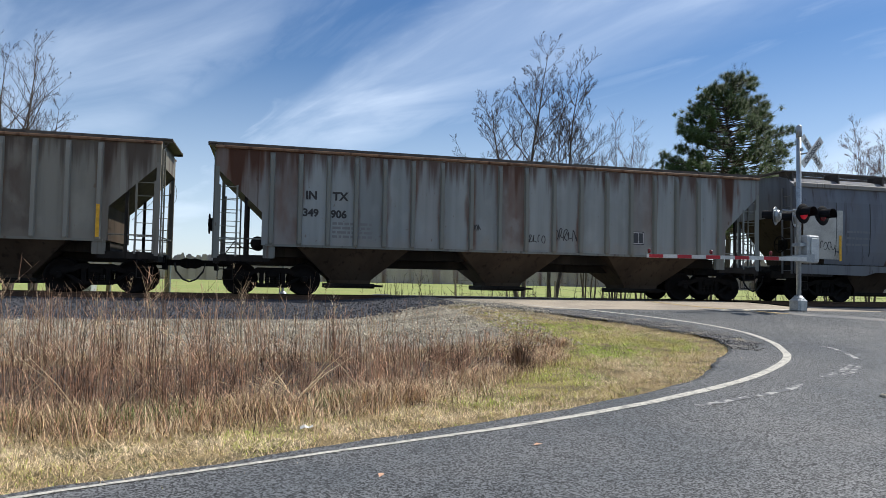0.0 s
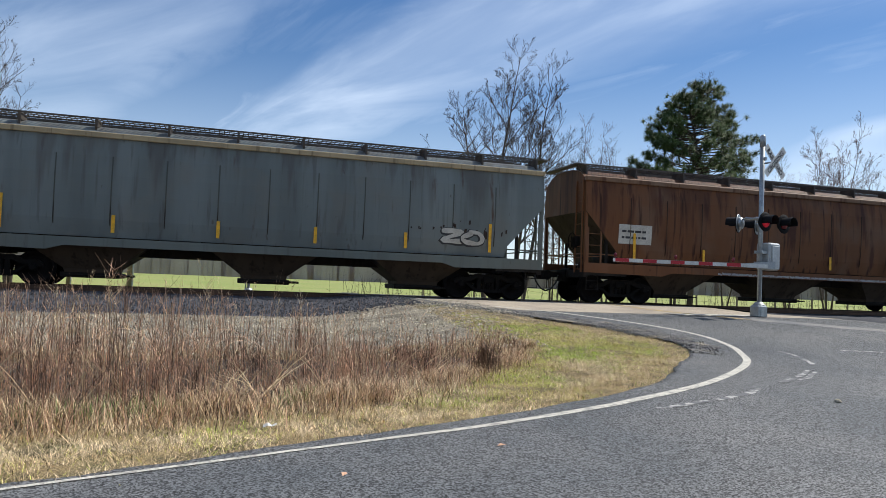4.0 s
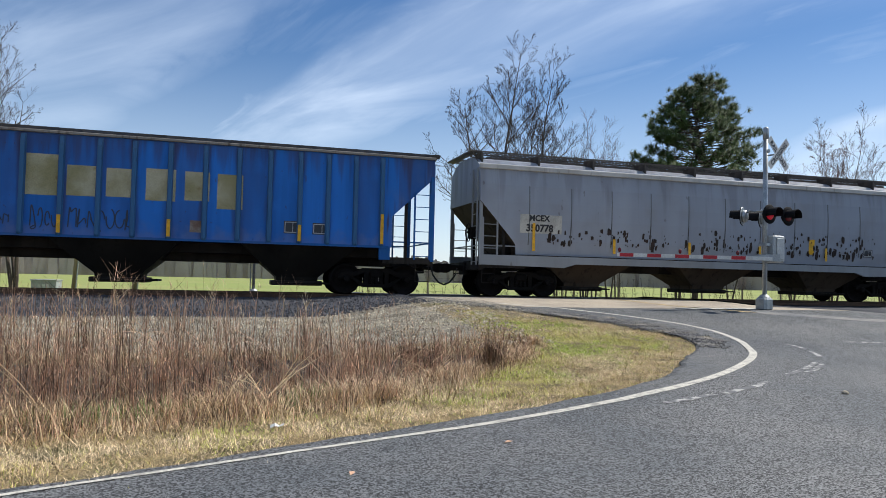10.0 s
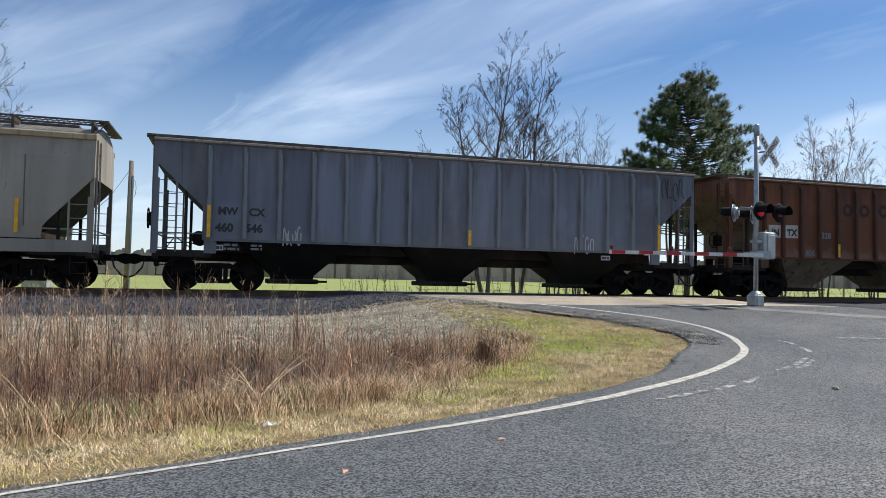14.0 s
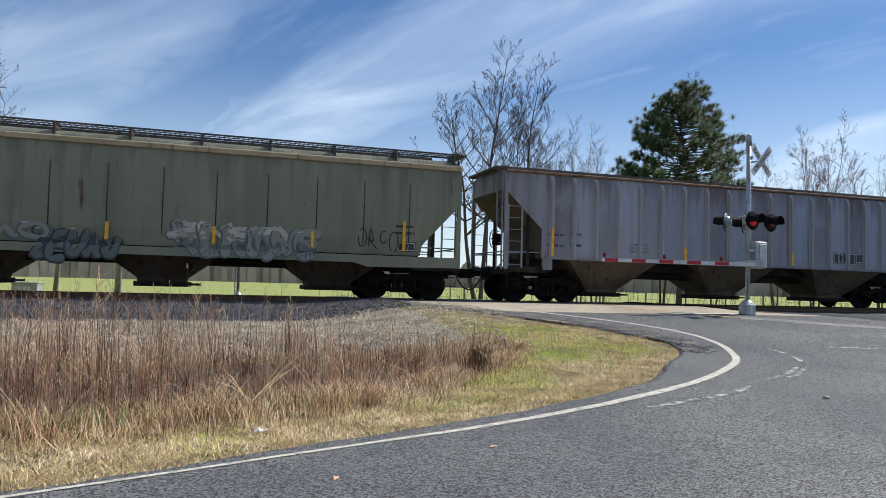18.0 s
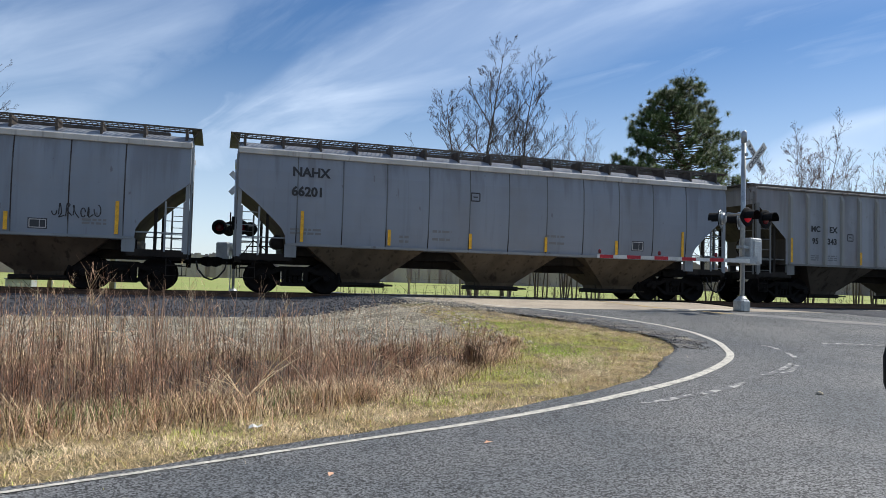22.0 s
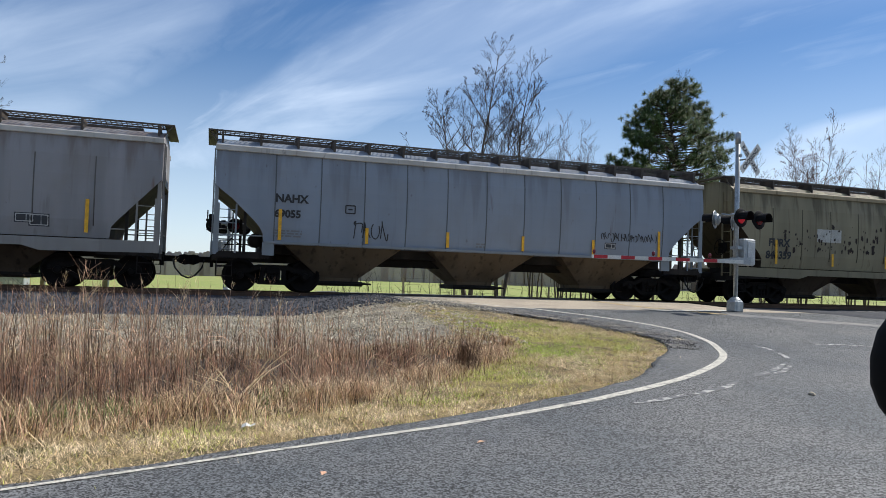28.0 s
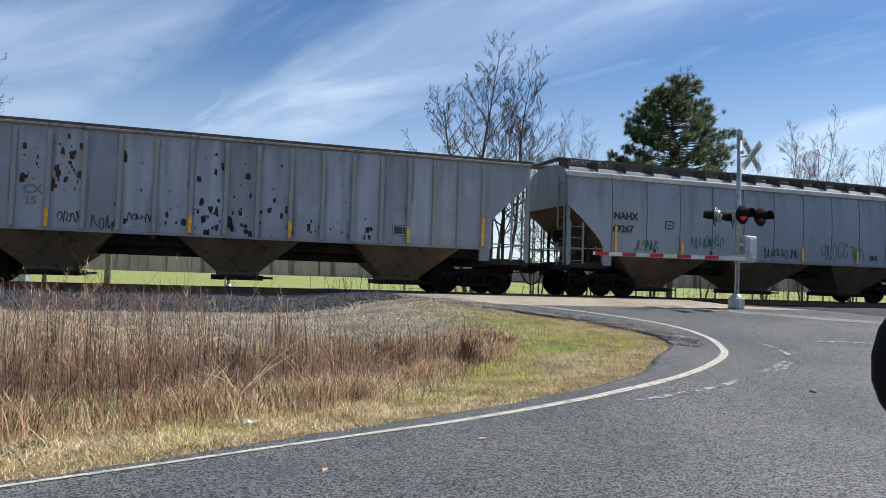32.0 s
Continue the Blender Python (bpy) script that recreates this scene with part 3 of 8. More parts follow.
# cars from the head of what is seen to its end: style, ends along the train, paint
TRAIN = [
    dict(style="deep", right=34.9, left=16.38, paint="8f9294", label="weathered grey covered hopper car with pale patches", much=0.3, eave="grey", marks=[("plate", "pale", -8.27, -6.69, 1.47, 3.13), ("bars", "f", -6.52, -5.53, 1.88, 2.53, 3), ("tag", "k", -7.6, -6.97, 1.75, 2.11, 1.0)]),
    dict(style="ribbed", right=16.38, left=-2.12, paint="969a94", label="grey ribbed covered hopper car streaked with brown rust", much=0.5, rust="6b4a38", eave="rust", tape="", panel=0.75, runs=0.95, drip="4f3020", other="6b4a38", gain=0.64, marks=[("text", "IN", -6.14, 2.71, 0.32, "k"), ("text", "TX", -5.38, 2.71, 0.32, "k"), ("text", "349", -6.2, 2.23, 0.29, "k"), ("text", "906", -5.43, 2.21, 0.3, "k"), ("bars", "f", -5.37, -4.2, 1.62, 2.11, 4), ("plate", "slate", 3.88, 4.37, 1.74, 2.15), ("tag", "k", -1.37, -1.01, 1.94, 2.21, 1.0), ("tag", "k", 0.5, 1.05, 1.67, 1.94, 1.0), ("tag", "k", 1.32, 2.07, 1.77, 2.14, 1.0)]),
    dict(style="ribbed", right=-2.12, left=-20.59, paint="a09c90", label="grey and tan ribbed covered hopper car with rusty panels", much=0.4, rust="7a5a44", rib="aaa79c", eave="rust", tapes=5, panel=0.75, other="5f4a3e", drip="4a382e", runs=0.8, gain=0.6, marks=[("text", "MW", -6.89, 2.0, 0.34, "f"), ("text", "CX", -6.19, 2.01, 0.35, "f"), ("text", "46", -6.88, 1.7, 0.3, "f"), ("text", "10", -6.19, 1.69, 0.3, "f"), ("plate", "pale", -5.5, -5.09, 1.58, 2.01), ("text", "6", -5.39, 1.65, 0.3, "k"), ("bars", "f", -4.53, -3.31, 1.53, 2.03, 4), ("bars", "f", -1.25, 0.07, 1.64, 2.11, 3), ("plate", "slate", 4.0, 4.4, 1.67, 1.91)]),
    dict(style="rounded", right=-20.59, left=-37.64, paint="a3adb4", label="pale blue-grey smooth-sided covered hopper car", much=0.02, dirt=0.25, eave="white", gain=0.56, soot=0.4, marks=[("text", "NAHX", -6.34, 2.55, 0.34, "k"), ("text", "69073", -6.35, 2.11, 0.34, "k"), ("plate", "outline", -4.35, -4.09, 2.32, 2.55), ("bars", "f", -6.34, -5.65, 1.55, 1.79, 3), ("bars", "f", -3.17, -2.78, 1.53, 1.79, 3), ("tag", "k", -1.23, 1.27, 1.62, 2.45, 1.6), ("plate", "slate", 4.28, 4.76, 1.56, 1.9), ("bars", "f", 2.57, 2.91, 1.62, 1.85, 2), ("bars", "f", 5.52, 6.11, 1.7, 1.95, 2)]),
    dict(style="deep", right=-37.64, left=-55.55, paint="8e958e", label="grey-green smooth covered hopper car with peeling paint and scrawls", much=0.12, eave="tan", runs=0.35, drip="6a4630", gain=0.55, marks=[("plate", "pale", -6.89, -5.28, 1.79, 2.45), ("text", "FURX", -6.8, 2.16, 0.35, "k"), ("text", "846414", -6.79, 1.84, 0.32, "k"), ("tag", "k", -8.22, -7.0, 2.27, 3.28, 1.5), ("tag", "k", -5.58, -4.48, 1.6, 1.9, 1.0), ("letters", "moss", "k", -4.18, 0.91, 0.99, 1.75, 6), ("letters", "moss", "k", -0.88, 1.74, 1.13, 1.81, 5), ("letters", "stone", "slate", 2.12, 4.55, 1.22, 1.78, 5), ("tag", "k", 4.66, 6.35, 1.37, 2.14, 1.0), ("spots", "d", -0.66, 6.01, 2.14, 2.5, 26), ("plate", "slate", 6.21, 6.81, 1.4, 1.71), ("bars", "f", 6.24, 6.72, 1.94, 2.2, 2)]),
    dict(style="deep", right=-55.55, left=-73.55, paint="8a5a38", label="rust-brown smooth-sided covered hopper car", much=0.5, rust="5a3526", eave="rust", runs=0.4, gain=0.5, marks=[("plate", "pale", -7.1, -5.9, 1.93, 2.55), ("bars", "k", -6.99, -6.06, 2.04, 2.43, 2), ("tag", "p", -3.33, 5.68, 1.15, 1.07, 3.0), ("plate", "pale", 6.04, 6.55, 1.47, 1.7)]),
    dict(style="deep", right=-73.55, left=-91.5, paint="868d86", label="grey-green smooth covered hopper car with painted scrawls", much=0.15, eave="tan", runs=0.3, marks=[("letters", "pale", "k", 4.98, 6.27, 1.52, 2.14, 2), ("spots", "d", 3.9, 7.19, 2.02, 2.38, 12)]),
    dict(style="deep", right=-91.5, left=-109.57, paint="c9b48c", label="cream covered hopper car with dark patched-out panels", much=0.1, eave="tan", gain=0.85, runs=0.4, drip="6a5540", marks=[("plate", "slate", -6.53, -5.48, 2.31, 2.8), ("plate", "slate", -6.43, -5.33, 2.03, 2.62), ("plate", "slate", 3.96, 5.56, 2.88, 3.38), ("bars", "f", -6.13, -5.0, 1.64, 1.93, 2)]),
    dict(style="ribbed", right=-109.57, left=-127.96, paint="8f7c6b", label="rusty brown ribbed covered hopper car with pale posts", much=0.45, rust="4f3a32", rib="b0a597", eave="rust", tape="flat", tapes=5, belly="8a7a66", panel=1.0, other="6b3826", runs=0.85, drip="5a2c1e", gain=0.62, soot=0.45, ribgain=0.8, marks=[("bars", "f", -6.91, -6.38, 1.44, 1.64, 3), ("plate", "brownpatch", -6.89, -6.33, 1.58, 1.95), ("plate", "brownpatch", -6.16, -5.64, 1.61, 1.96), ("plate", "slate", 4.0, 4.48, 1.68, 2.02), ("plate", "slate", 4.79, 5.24, 1.68, 2.01), ("bars", "f", -4.59, -3.32, 1.93, 2.1, 3)]),
    dict(style="ribbed", right=-127.96, left=-146.44, paint="863f28", label="rust-red ribbed covered hopper car with silver scrawls", much=0.4, rust="5a3a2e", rib="6e3f2e", eave="rust", tape="flat", tapes=5, belly="857563", panel=0.5, other="5a2e22", runs=0.6, drip="3f2219", soot=0.5, gain=0.52, marks=[("plate", "pale", -6.26, -5.67, 1.82, 2.84), ("plate", "pale", -5.52, -4.9, 1.82, 2.85), ("plate", "pale", -4.71, -4.08, 1.77, 2.82), ("text", "PM", -6.2, 2.49, 0.32, "k"), ("text", "RX", -5.46, 2.51, 0.32, "k"), ("text", "34", -6.18, 2.03, 0.27, "w"), ("text", "80", -5.42, 2.04, 0.28, "w"), ("text", "23", -4.56, 2.02, 0.28, "w"), ("letters", "silver", "slate", -4.4, 0.3, 1.42, 2.45, 6, 1, 4, 2, 3, 4, 7), ("letters", "slate", "silver", 0.03, 1.2, 1.51, 2.24, 2), ("bars", "f", 4.75, 5.26, 1.58, 1.82, 3), ("plate", "palepatch", 2.31, 2.77, 1.58, 2.55)]),
    dict(style="ribbed", right=-146.44, left=-164.86, paint="9a9086", label="grey ribbed covered hopper car with green painted lettering", much=0.1, rib="a39f97", eave="rust", tapes=2, ribs=16, runs=0.5, drip="4a423a", panel=0.4, other="5f5850", marks=[("plate", "pale", -6.95, -6.3, 1.79, 2.77), ("plate", "pale", -6.17, -5.38, 1.79, 2.78), ("text", "RR", -6.86, 2.49, 0.31, "k"), ("text", "RX", -5.94, 2.52, 0.31, "k"), ("text", "76", -6.78, 2.1, 0.3, "k"), ("text", "716", -6.04, 2.12, 0.31, "k"), ("letters", "green", "k", -4.18, 0.14, 1.32, 2.62, 7), ("letters", "lilac", "blue", -5.1, -4.11, 1.23, 2.12, 2), ("letters", "lime", "k", 0.22, 3.02, 1.44, 2.65, 4), ("letters", "blue", "lilac", 2.81, 3.82, 1.46, 2.45, 2), ("plate", "palegrey", 3.08, 3.86, 2.48, 3.49), ("plate", "slate", 5.33, 5.82, 1.33, 1.69)]),
    dict(style="ribbed", right=-164.86, left=-183.52, paint="5f4a1f", label="grimy dark yellow ribbed covered hopper car", much=0.4, rust="43331f", rib="b58f24", under="2c2722", belly="2f2a26", tapes=3, panel=0.9, other="3b2617", runs=0.85, drip="2a1c12", gain=0.5, soot=0.1, ribgain=0.62, marks=[("tag", "p", 1.53, 2.96, 1.5, 1.92, 1.4), ("tag", "p", 3.25, 3.85, 1.57, 2.24, 1.5), ("tag", "p", 6.43, 7.0, 1.5, 2.25, 1.4), ("plate", "slate", 4.92, 5.5, 1.66, 2.24), ("plate", "palegrey", 1.53, 2.12, 2.45, 2.61), ("letters", "silver", "slate", -0.33, 0.83, 1.57, 2.0, 4), ("tag", "p", -3.25, -2.56, 1.69, 1.95, 1.0), ("plate", "pale", -2.37, -1.77, 1.64, 2.05), ("tag", "p", -1.51, -0.95, 1.56, 2.14, 1.0), ("tag", "p", 1.33, 2.58, 1.55, 1.92, 1.4), ("plate", "slate", -6.86, -6.55, 1.7, 2.36), ("plate", "slate", -6.33, -5.92, 1.68, 2.35), ("plate", "palegrey", 1.32, 1.87, 2.41, 2.58), ("plate", "slate", 4.75, 5.15, 1.7, 2.12)]),
    dict(style="deep", right=-183.52, left=-202.28, paint="b3b7ba", label="pale grey smooth covered hopper car with dark rust blotches", much=0.03, dirt=0.25, eave="white", gain=0.56, marks=[("plate", "pale", -7.36, -5.97, 1.97, 2.54), ("text", "MCEX", -7.07, 2.35, 0.25, "k"), ("text", "350778", -7.16, 2.03, 0.3, "k"), ("spots", "d", -6.41, 1.08, 1.68, 2.18, 60), ("spots", "d", 2.7, 6.14, 1.64, 2.32, 30), ("spots", "d", -0.61, 6.33, 1.63, 2.33, 70), ("plate", "slate", 5.84, 6.24, 1.62, 1.89), ("plate", "tape", 3.45, 3.68, 1.64, 2.16)]),
    dict(style="ribbed", right=-202.28, left=-220.91, paint="2a78c8", label="blue ribbed covered hopper car with pale square panels", much=0.15, rust="4d3b33", rib="4a82b5", eave="grey", belly="4a4742", tapes=6, gain=0.62, runs=0.55, drip="4a3428", soot=0.14, ribgain=0.62, marks=[("plate", "cream", -2.12, -1.39, 2.41, 3.46), ("plate", "cream", -1.18, -0.5, 2.43, 3.22), ("plate", "cream", -0.25, 0.45, 2.45, 3.2), ("plate", "cream", 0.71, 1.45, 2.4, 3.25), ("plate", "cream", 1.68, 2.31, 2.45, 3.23), ("plate", "cream", 2.51, 3.18, 2.26, 3.21), ("plate", "pale", -7.06, -6.61, 1.89, 2.48), ("plate", "pale", -6.54, -6.05, 1.87, 2.48), ("text", "IN", -7.04, 2.23, 0.28, "k"), ("text", "INTX", -7.04, 2.21, 0.28, "k"), ("plate", "black", -7.06, -6.61, 1.89, 2.17), ("plate", "black", -6.54, -6.01, 1.87, 2.18), ("text", "124", -7.03, 1.92, 0.28, "w"), ("text", "47", -6.43, 1.93, 0.28, "w"), ("plate", "slate", -5.61, -5.07, 1.89, 2.47), ("plate", "slate", -4.84, -4.22, 1.86, 2.46), ("bars", "p", -5.64, -4.18, 1.57, 1.85, 2), ("plate", "slate", 4.3, 4.71, 1.67, 2.02), ("plate", "slate", 5.09, 5.53, 1.67, 1.99), ("tag", "navy", -1.99, -1.34, 1.56, 2.15, 1.2), ("tag", "navy", -1.13, 0.45, 1.56, 2.15, 1.6), ("tag", "navy", -3.86, -2.45, 1.62, 1.97, 1.2), ("plate", "palepatch", 1.84, 2.18, 1.6, 1.92)]),
    dict(style="ribbed", right=-220.91, left=-239.57, paint="a3a19d", label="grey ribbed covered hopper car with dusty hoppers", much=0.12, rust="6d5a48", rib="b5b2ab", eave="rust", belly="5d4d3c", tapes=5, panel=0.6, other="5d534c", runs=0.55, drip="4a4038", gain=0.68, ribgain=0.7, marks=[("bars", "k", -6.19, -5.61, 2.14, 2.36, 2), ("text", "85", -6.19, 1.69, 0.32, "f"), ("text", "65", -5.54, 1.67, 0.32, "f"), ("text", "PM", -6.21, 2.11, 0.29, "f"), ("text", "RX", -5.54, 2.1, 0.29, "f"), ("tag", "k", -8.6, -7.64, 3.45, 3.79, 1), ("plate", "slate", 3.54, 3.95, 1.64, 1.91), ("plate", "slate", 4.41, 4.84, 1.62, 1.9), ("bars", "f", -0.06, 0.42, 1.6, 2.04, 3), ("bars", "f", 3.59, 4.0, 2.14, 2.36, 2), ("plate", "white", -2.02, -1.85, 0.97, 1.17)]),
    dict(style="ribbed", right=-239.57, left=-258.11, paint="a8a6a2", label="grey ribbed covered hopper car with brown stained panels", much=0.3, rust="6d5240", rib="b9b6ae", eave="rust", belly="7a6448", tapes=5, panel=0.6, other="5f4c40", runs=0.65, drip="4a3a30", gain=0.74, ribgain=0.72, soot=0.35, marks=[("text", "TB", -5.98, 1.97, 0.31, "f"), ("text", "RX", -5.24, 1.99, 0.31, "f"), ("text", "76", -6.01, 1.6, 0.31, "f"), ("text", "112", -5.23, 1.62, 0.31, "f"), ("plate", "slate", -6.67, -6.39, 1.62, 1.84), ("bars", "f", -3.59, -3.02, 1.53, 1.78, 3), ("bars", "f", -0.12, 0.5, 1.8, 2.14, 3), ("bars", "f", 3.54, 4.01, 2.05, 2.31, 2), ("plate", "slate", 3.52, 3.93, 1.6, 1.88), ("plate", "slate", 4.39, 4.8, 1.6, 1.91), ("spots", "d", 0.21, 0.49, 3.16, 3.78, 8), ("tag", "k", 7.59, 8.46, 3.02, 3.6, 1.4)]),
    dict(style="ribbed", right=-258.11, left=-276.47, paint="70442c", label="brown rusty ribbed covered hopper car with faded dark lettering", much=0.45, rust="543226", rib="5d3b2c", eave="rust", belly="95846f", tapes=5, panel=0.55, runs=0.5, drip="3a241a", soot=0.6, other="4a2a1c", marks=[("plate", "pale", -6.86, -6.28, 2.08, 2.51), ("plate", "pale", -6.16, -5.62, 2.08, 2.53), ("text", "IN", -6.74, 2.16, 0.31, "k"), ("text", "TX", -6.09, 2.16, 0.32, "k"), ("text", "328", -4.6, 2.12, 0.28, "f"), ("plate", "ring", -3.64, -3.19, 2.92, 3.39), ("plate", "ring", -2.9, -2.42, 2.93, 3.4), ("plate", "ring", -2.01, -1.53, 2.95, 3.43), ("plate", "soot", 0.84, 1.18, 2.91, 3.39), ("plate", "soot", 1.81, 1.96, 2.92, 3.42), ("plate", "soot", 2.49, 3.03, 2.94, 3.42), ("plate", "soot", 3.33, 3.87, 2.95, 3.44), ("plate", "slate", 4.92, 5.38, 1.7, 1.99), ("plate", "slate", 5.64, 6.11, 1.7, 2.0), ("bars", "f", -5.27, -4.84, 1.48, 1.69, 3)]),
    dict(style="ribbed", right=-276.47, left=-294.57, paint="858b94", label="slate grey ribbed covered hopper car with wide panels", much=0.25, rust="63625e", rib="939aa2", eave="grey", belly="3a3836", tapes=3, ribs=16, panel=0.55, other="564a44", runs=0.35, soot=0.14, gain=0.68, marks=[("text", "MW", -6.71, 2.09, 0.28, "k"), ("text", "CX", -5.9, 2.08, 0.29, "k"), ("text", "460", -6.77, 1.63, 0.31, "k"), ("text", "546", -5.99, 1.63, 0.31, "k"), ("tag", "p", -4.98, -4.47, 1.26, 1.84, 1.0), ("tag", "p", 3.96, 4.68, 1.17, 1.92, 1.6), ("tag", "k", 7.09, 7.96, 3.09, 3.88, 1.2), ("plate", "slate", -6.79, -6.53, 1.09, 1.28), ("bars", "f", -6.54, -6.09, 1.1, 1.32, 2), ("bars", "f", -5.83, -5.49, 1.12, 1.31, 2), ("plate", "slate", 4.9, 5.25, 1.11, 1.29)]),
    dict(style="deep", right=-294.57, left=-313.0, paint="b3aca0", label="beige smooth-sided covered hopper car", much=0.1, eave="tan", gain=0.6, soot=0.3, marks=[("bars", "k", -3.72, -2.44, 1.45, 1.68, 2), ("bars", "k", -0.57, 0.13, 1.5, 1.77, 2), ("tag", "violet", 4.47, 6.13, 1.67, 2.35, 1.6), ("bars", "k", 1.12, 2.16, 1.56, 1.79, 2)]),
    dict(style="rounded", right=-313.0, left=-330.77, paint="9ca1a4", label="grey smooth-sided covered hopper car", much=0.1, eave="grey", soot=0.4, marks=[("bars", "k", -5.2, -2.55, 2.4, 2.76, 2)]),
    dict(style="rounded", right=-330.77, left=-349.12, paint="ad9a74", label="tan weathered covered hopper car with a dark blue panel", much=0.35, rust="7a5a40", eave="rust", tape="flat", tapes=5, gain=0.68, runs=0.8, drip="7a4c30", soot=0.4, marks=[("plate", "navy", -6.7, -5.48, 1.9, 2.62), ("text", "NAHX", -6.6, 2.3, 0.3, "w"), ("text", "62116", -6.63, 1.99, 0.3, "w"), ("plate", "outline", -5.44, -5.18, 2.19, 2.44), ("plate", "navy", -1.32, 1.1, 2.15, 3.14), ("plate", "redline", -1.3, 1.08, 2.09, 2.04), ("tag", "k", -4.24, -3.15, 2.18, 2.59, 1.1), ("tag", "k", -3.39, -2.74, 1.51, 1.99, 0.8), ("tag", "k", -1.81, -1.06, 1.57, 2.06, 0.8), ("bars", "pale", 4.87, 5.17, 1.52, 1.75, 2)]),
    dict(style="ribbed", right=-349.12, left=-367.79, paint="a3a6ac", label="light grey ribbed covered hopper car with orange rust runs", much=0.22, rust="80583c", rib="b3b5b8", eave="rust", belly="8a7b66", tapes=4, runs=0.5, drip="50392c", gain=0.62, soot=0.45, ribgain=0.75, other="6a5245", panel=0.6, marks=[("plate", "slate", 4.28, 4.7, 1.64, 1.99), ("plate", "slate", 5.04, 5.5, 1.65, 2.0), ("bars", "navy", -7.17, -6.57, 1.62, 2.3, 2), ("bars", "navy", -6.39, -5.98, 1.65, 2.34, 2), ("plate", "slate", 4.09, 4.53, 1.59, 2.0), ("plate", "slate", 4.81, 5.2, 1.57, 1.99), ("bars", "f", -4.25, -3.51, 1.65, 1.99, 3)]),
    dict(style="deep", right=-367.79, left=-385.92, paint="a0a28c", label="grey-green smooth covered hopper car with faded scrawls", much=0.1, eave="tan", gain=0.58, runs=0.25, marks=[("plate", "pale", -7.05, -5.56, 1.61, 2.42), ("text", "FURX", -6.94, 2.1, 0.37, "k"), ("text", "846381", -6.91, 1.74, 0.34, "k"), ("tag", "k", -5.25, -4.25, 1.98, 2.31, 1.0), ("spots", "d", -7.48, -4.03, 2.08, 3.02, 22), ("letters", "moss", "slate", -2.99, -0.99, 0.82, 1.75, 5), ("letters", "stone", "moss", 0.4, 4.1, 0.95, 2.08, 6), ("tag", "k", 5.22, 6.46, 1.39, 2.09, 1.4), ("plate", "slate", 6.41, 6.97, 1.41, 1.69), ("bars", "k", 6.35, 6.95, 1.85, 2.23, 2), ("letters", "stone", "moss", -5.35, -2.66, 1.28, 1.84, 4), ("letters", "pale", "moss", 0.2, 3.29, 1.37, 2.07, 4)]),
    dict(style="ribbed", right=-385.92, left=-404.55, paint="642f20", label="dark rust-red ribbed covered hopper car with grey panels", much=0.4, rust="4a3a33", rib="5f3a2d", eave="grey", belly="857664", tapes=5, panel=0.55, other="3f2219", runs=0.5, drip="2e1a14", soot=0.5, marks=[("plate", "greyplate", -6.03, -5.47, 1.6, 2.63), ("plate", "greyplate", -5.32, -4.63, 1.56, 2.64), ("text", "GA", -5.98, 2.34, 0.28, "k"), ("text", "CX", -5.18, 2.35, 0.29, "k"), ("text", "94", -5.94, 2.02, 0.28, "k"), ("text", "73", -5.14, 1.95, 0.31, "k"), ("plate", "greypatch", 0.81, 1.61, 1.36, 4.02), ("tag", "p", -1.09, 2.31, 1.39, 2.13, 2.2), ("tag", "k", -0.17, 1.15, 0.84, 1.44, 1.6), ("plate", "slate", 5.1, 5.6, 1.56, 1.91), ("bars", "f", -5.88, -5.53, 1.42, 1.75, 3), ("plate", "blueplate", -5.17, -4.73, 1.61, 1.82)]),
    dict(style="ribbed", right=-404.55, left=-423.23, paint="8b8c88", label="grey ribbed covered hopper car, clean posts", much=0.1, dirt=0.5, rib="a3a39e", eave="grey", belly="8a7a68", tapes=5, panel=0.45, other="5a564f", runs=0.5, drip="4a463f", soot=0.55, gain=0.56, marks=[("text", "MC", -5.97, 2.62, 0.29, "k"), ("text", "EX", -5.16, 2.6, 0.3, "k"), ("text", "95", -5.94, 2.2, 0.29, "k"), ("text", "313", -5.15, 2.18, 0.3, "k"), ("plate", "outline", -4.27, -4.02, 2.19, 2.4), ("bars", "f", -5.92, -5.57, 1.44, 1.79, 3), ("bars", "f", -5.18, -4.75, 1.48, 1.78, 3), ("plate", "greyplate", 5.82, 6.28, 1.54, 1.87), ("bars", "f", -0.06, 0.43, 1.36, 1.61, 3)]),
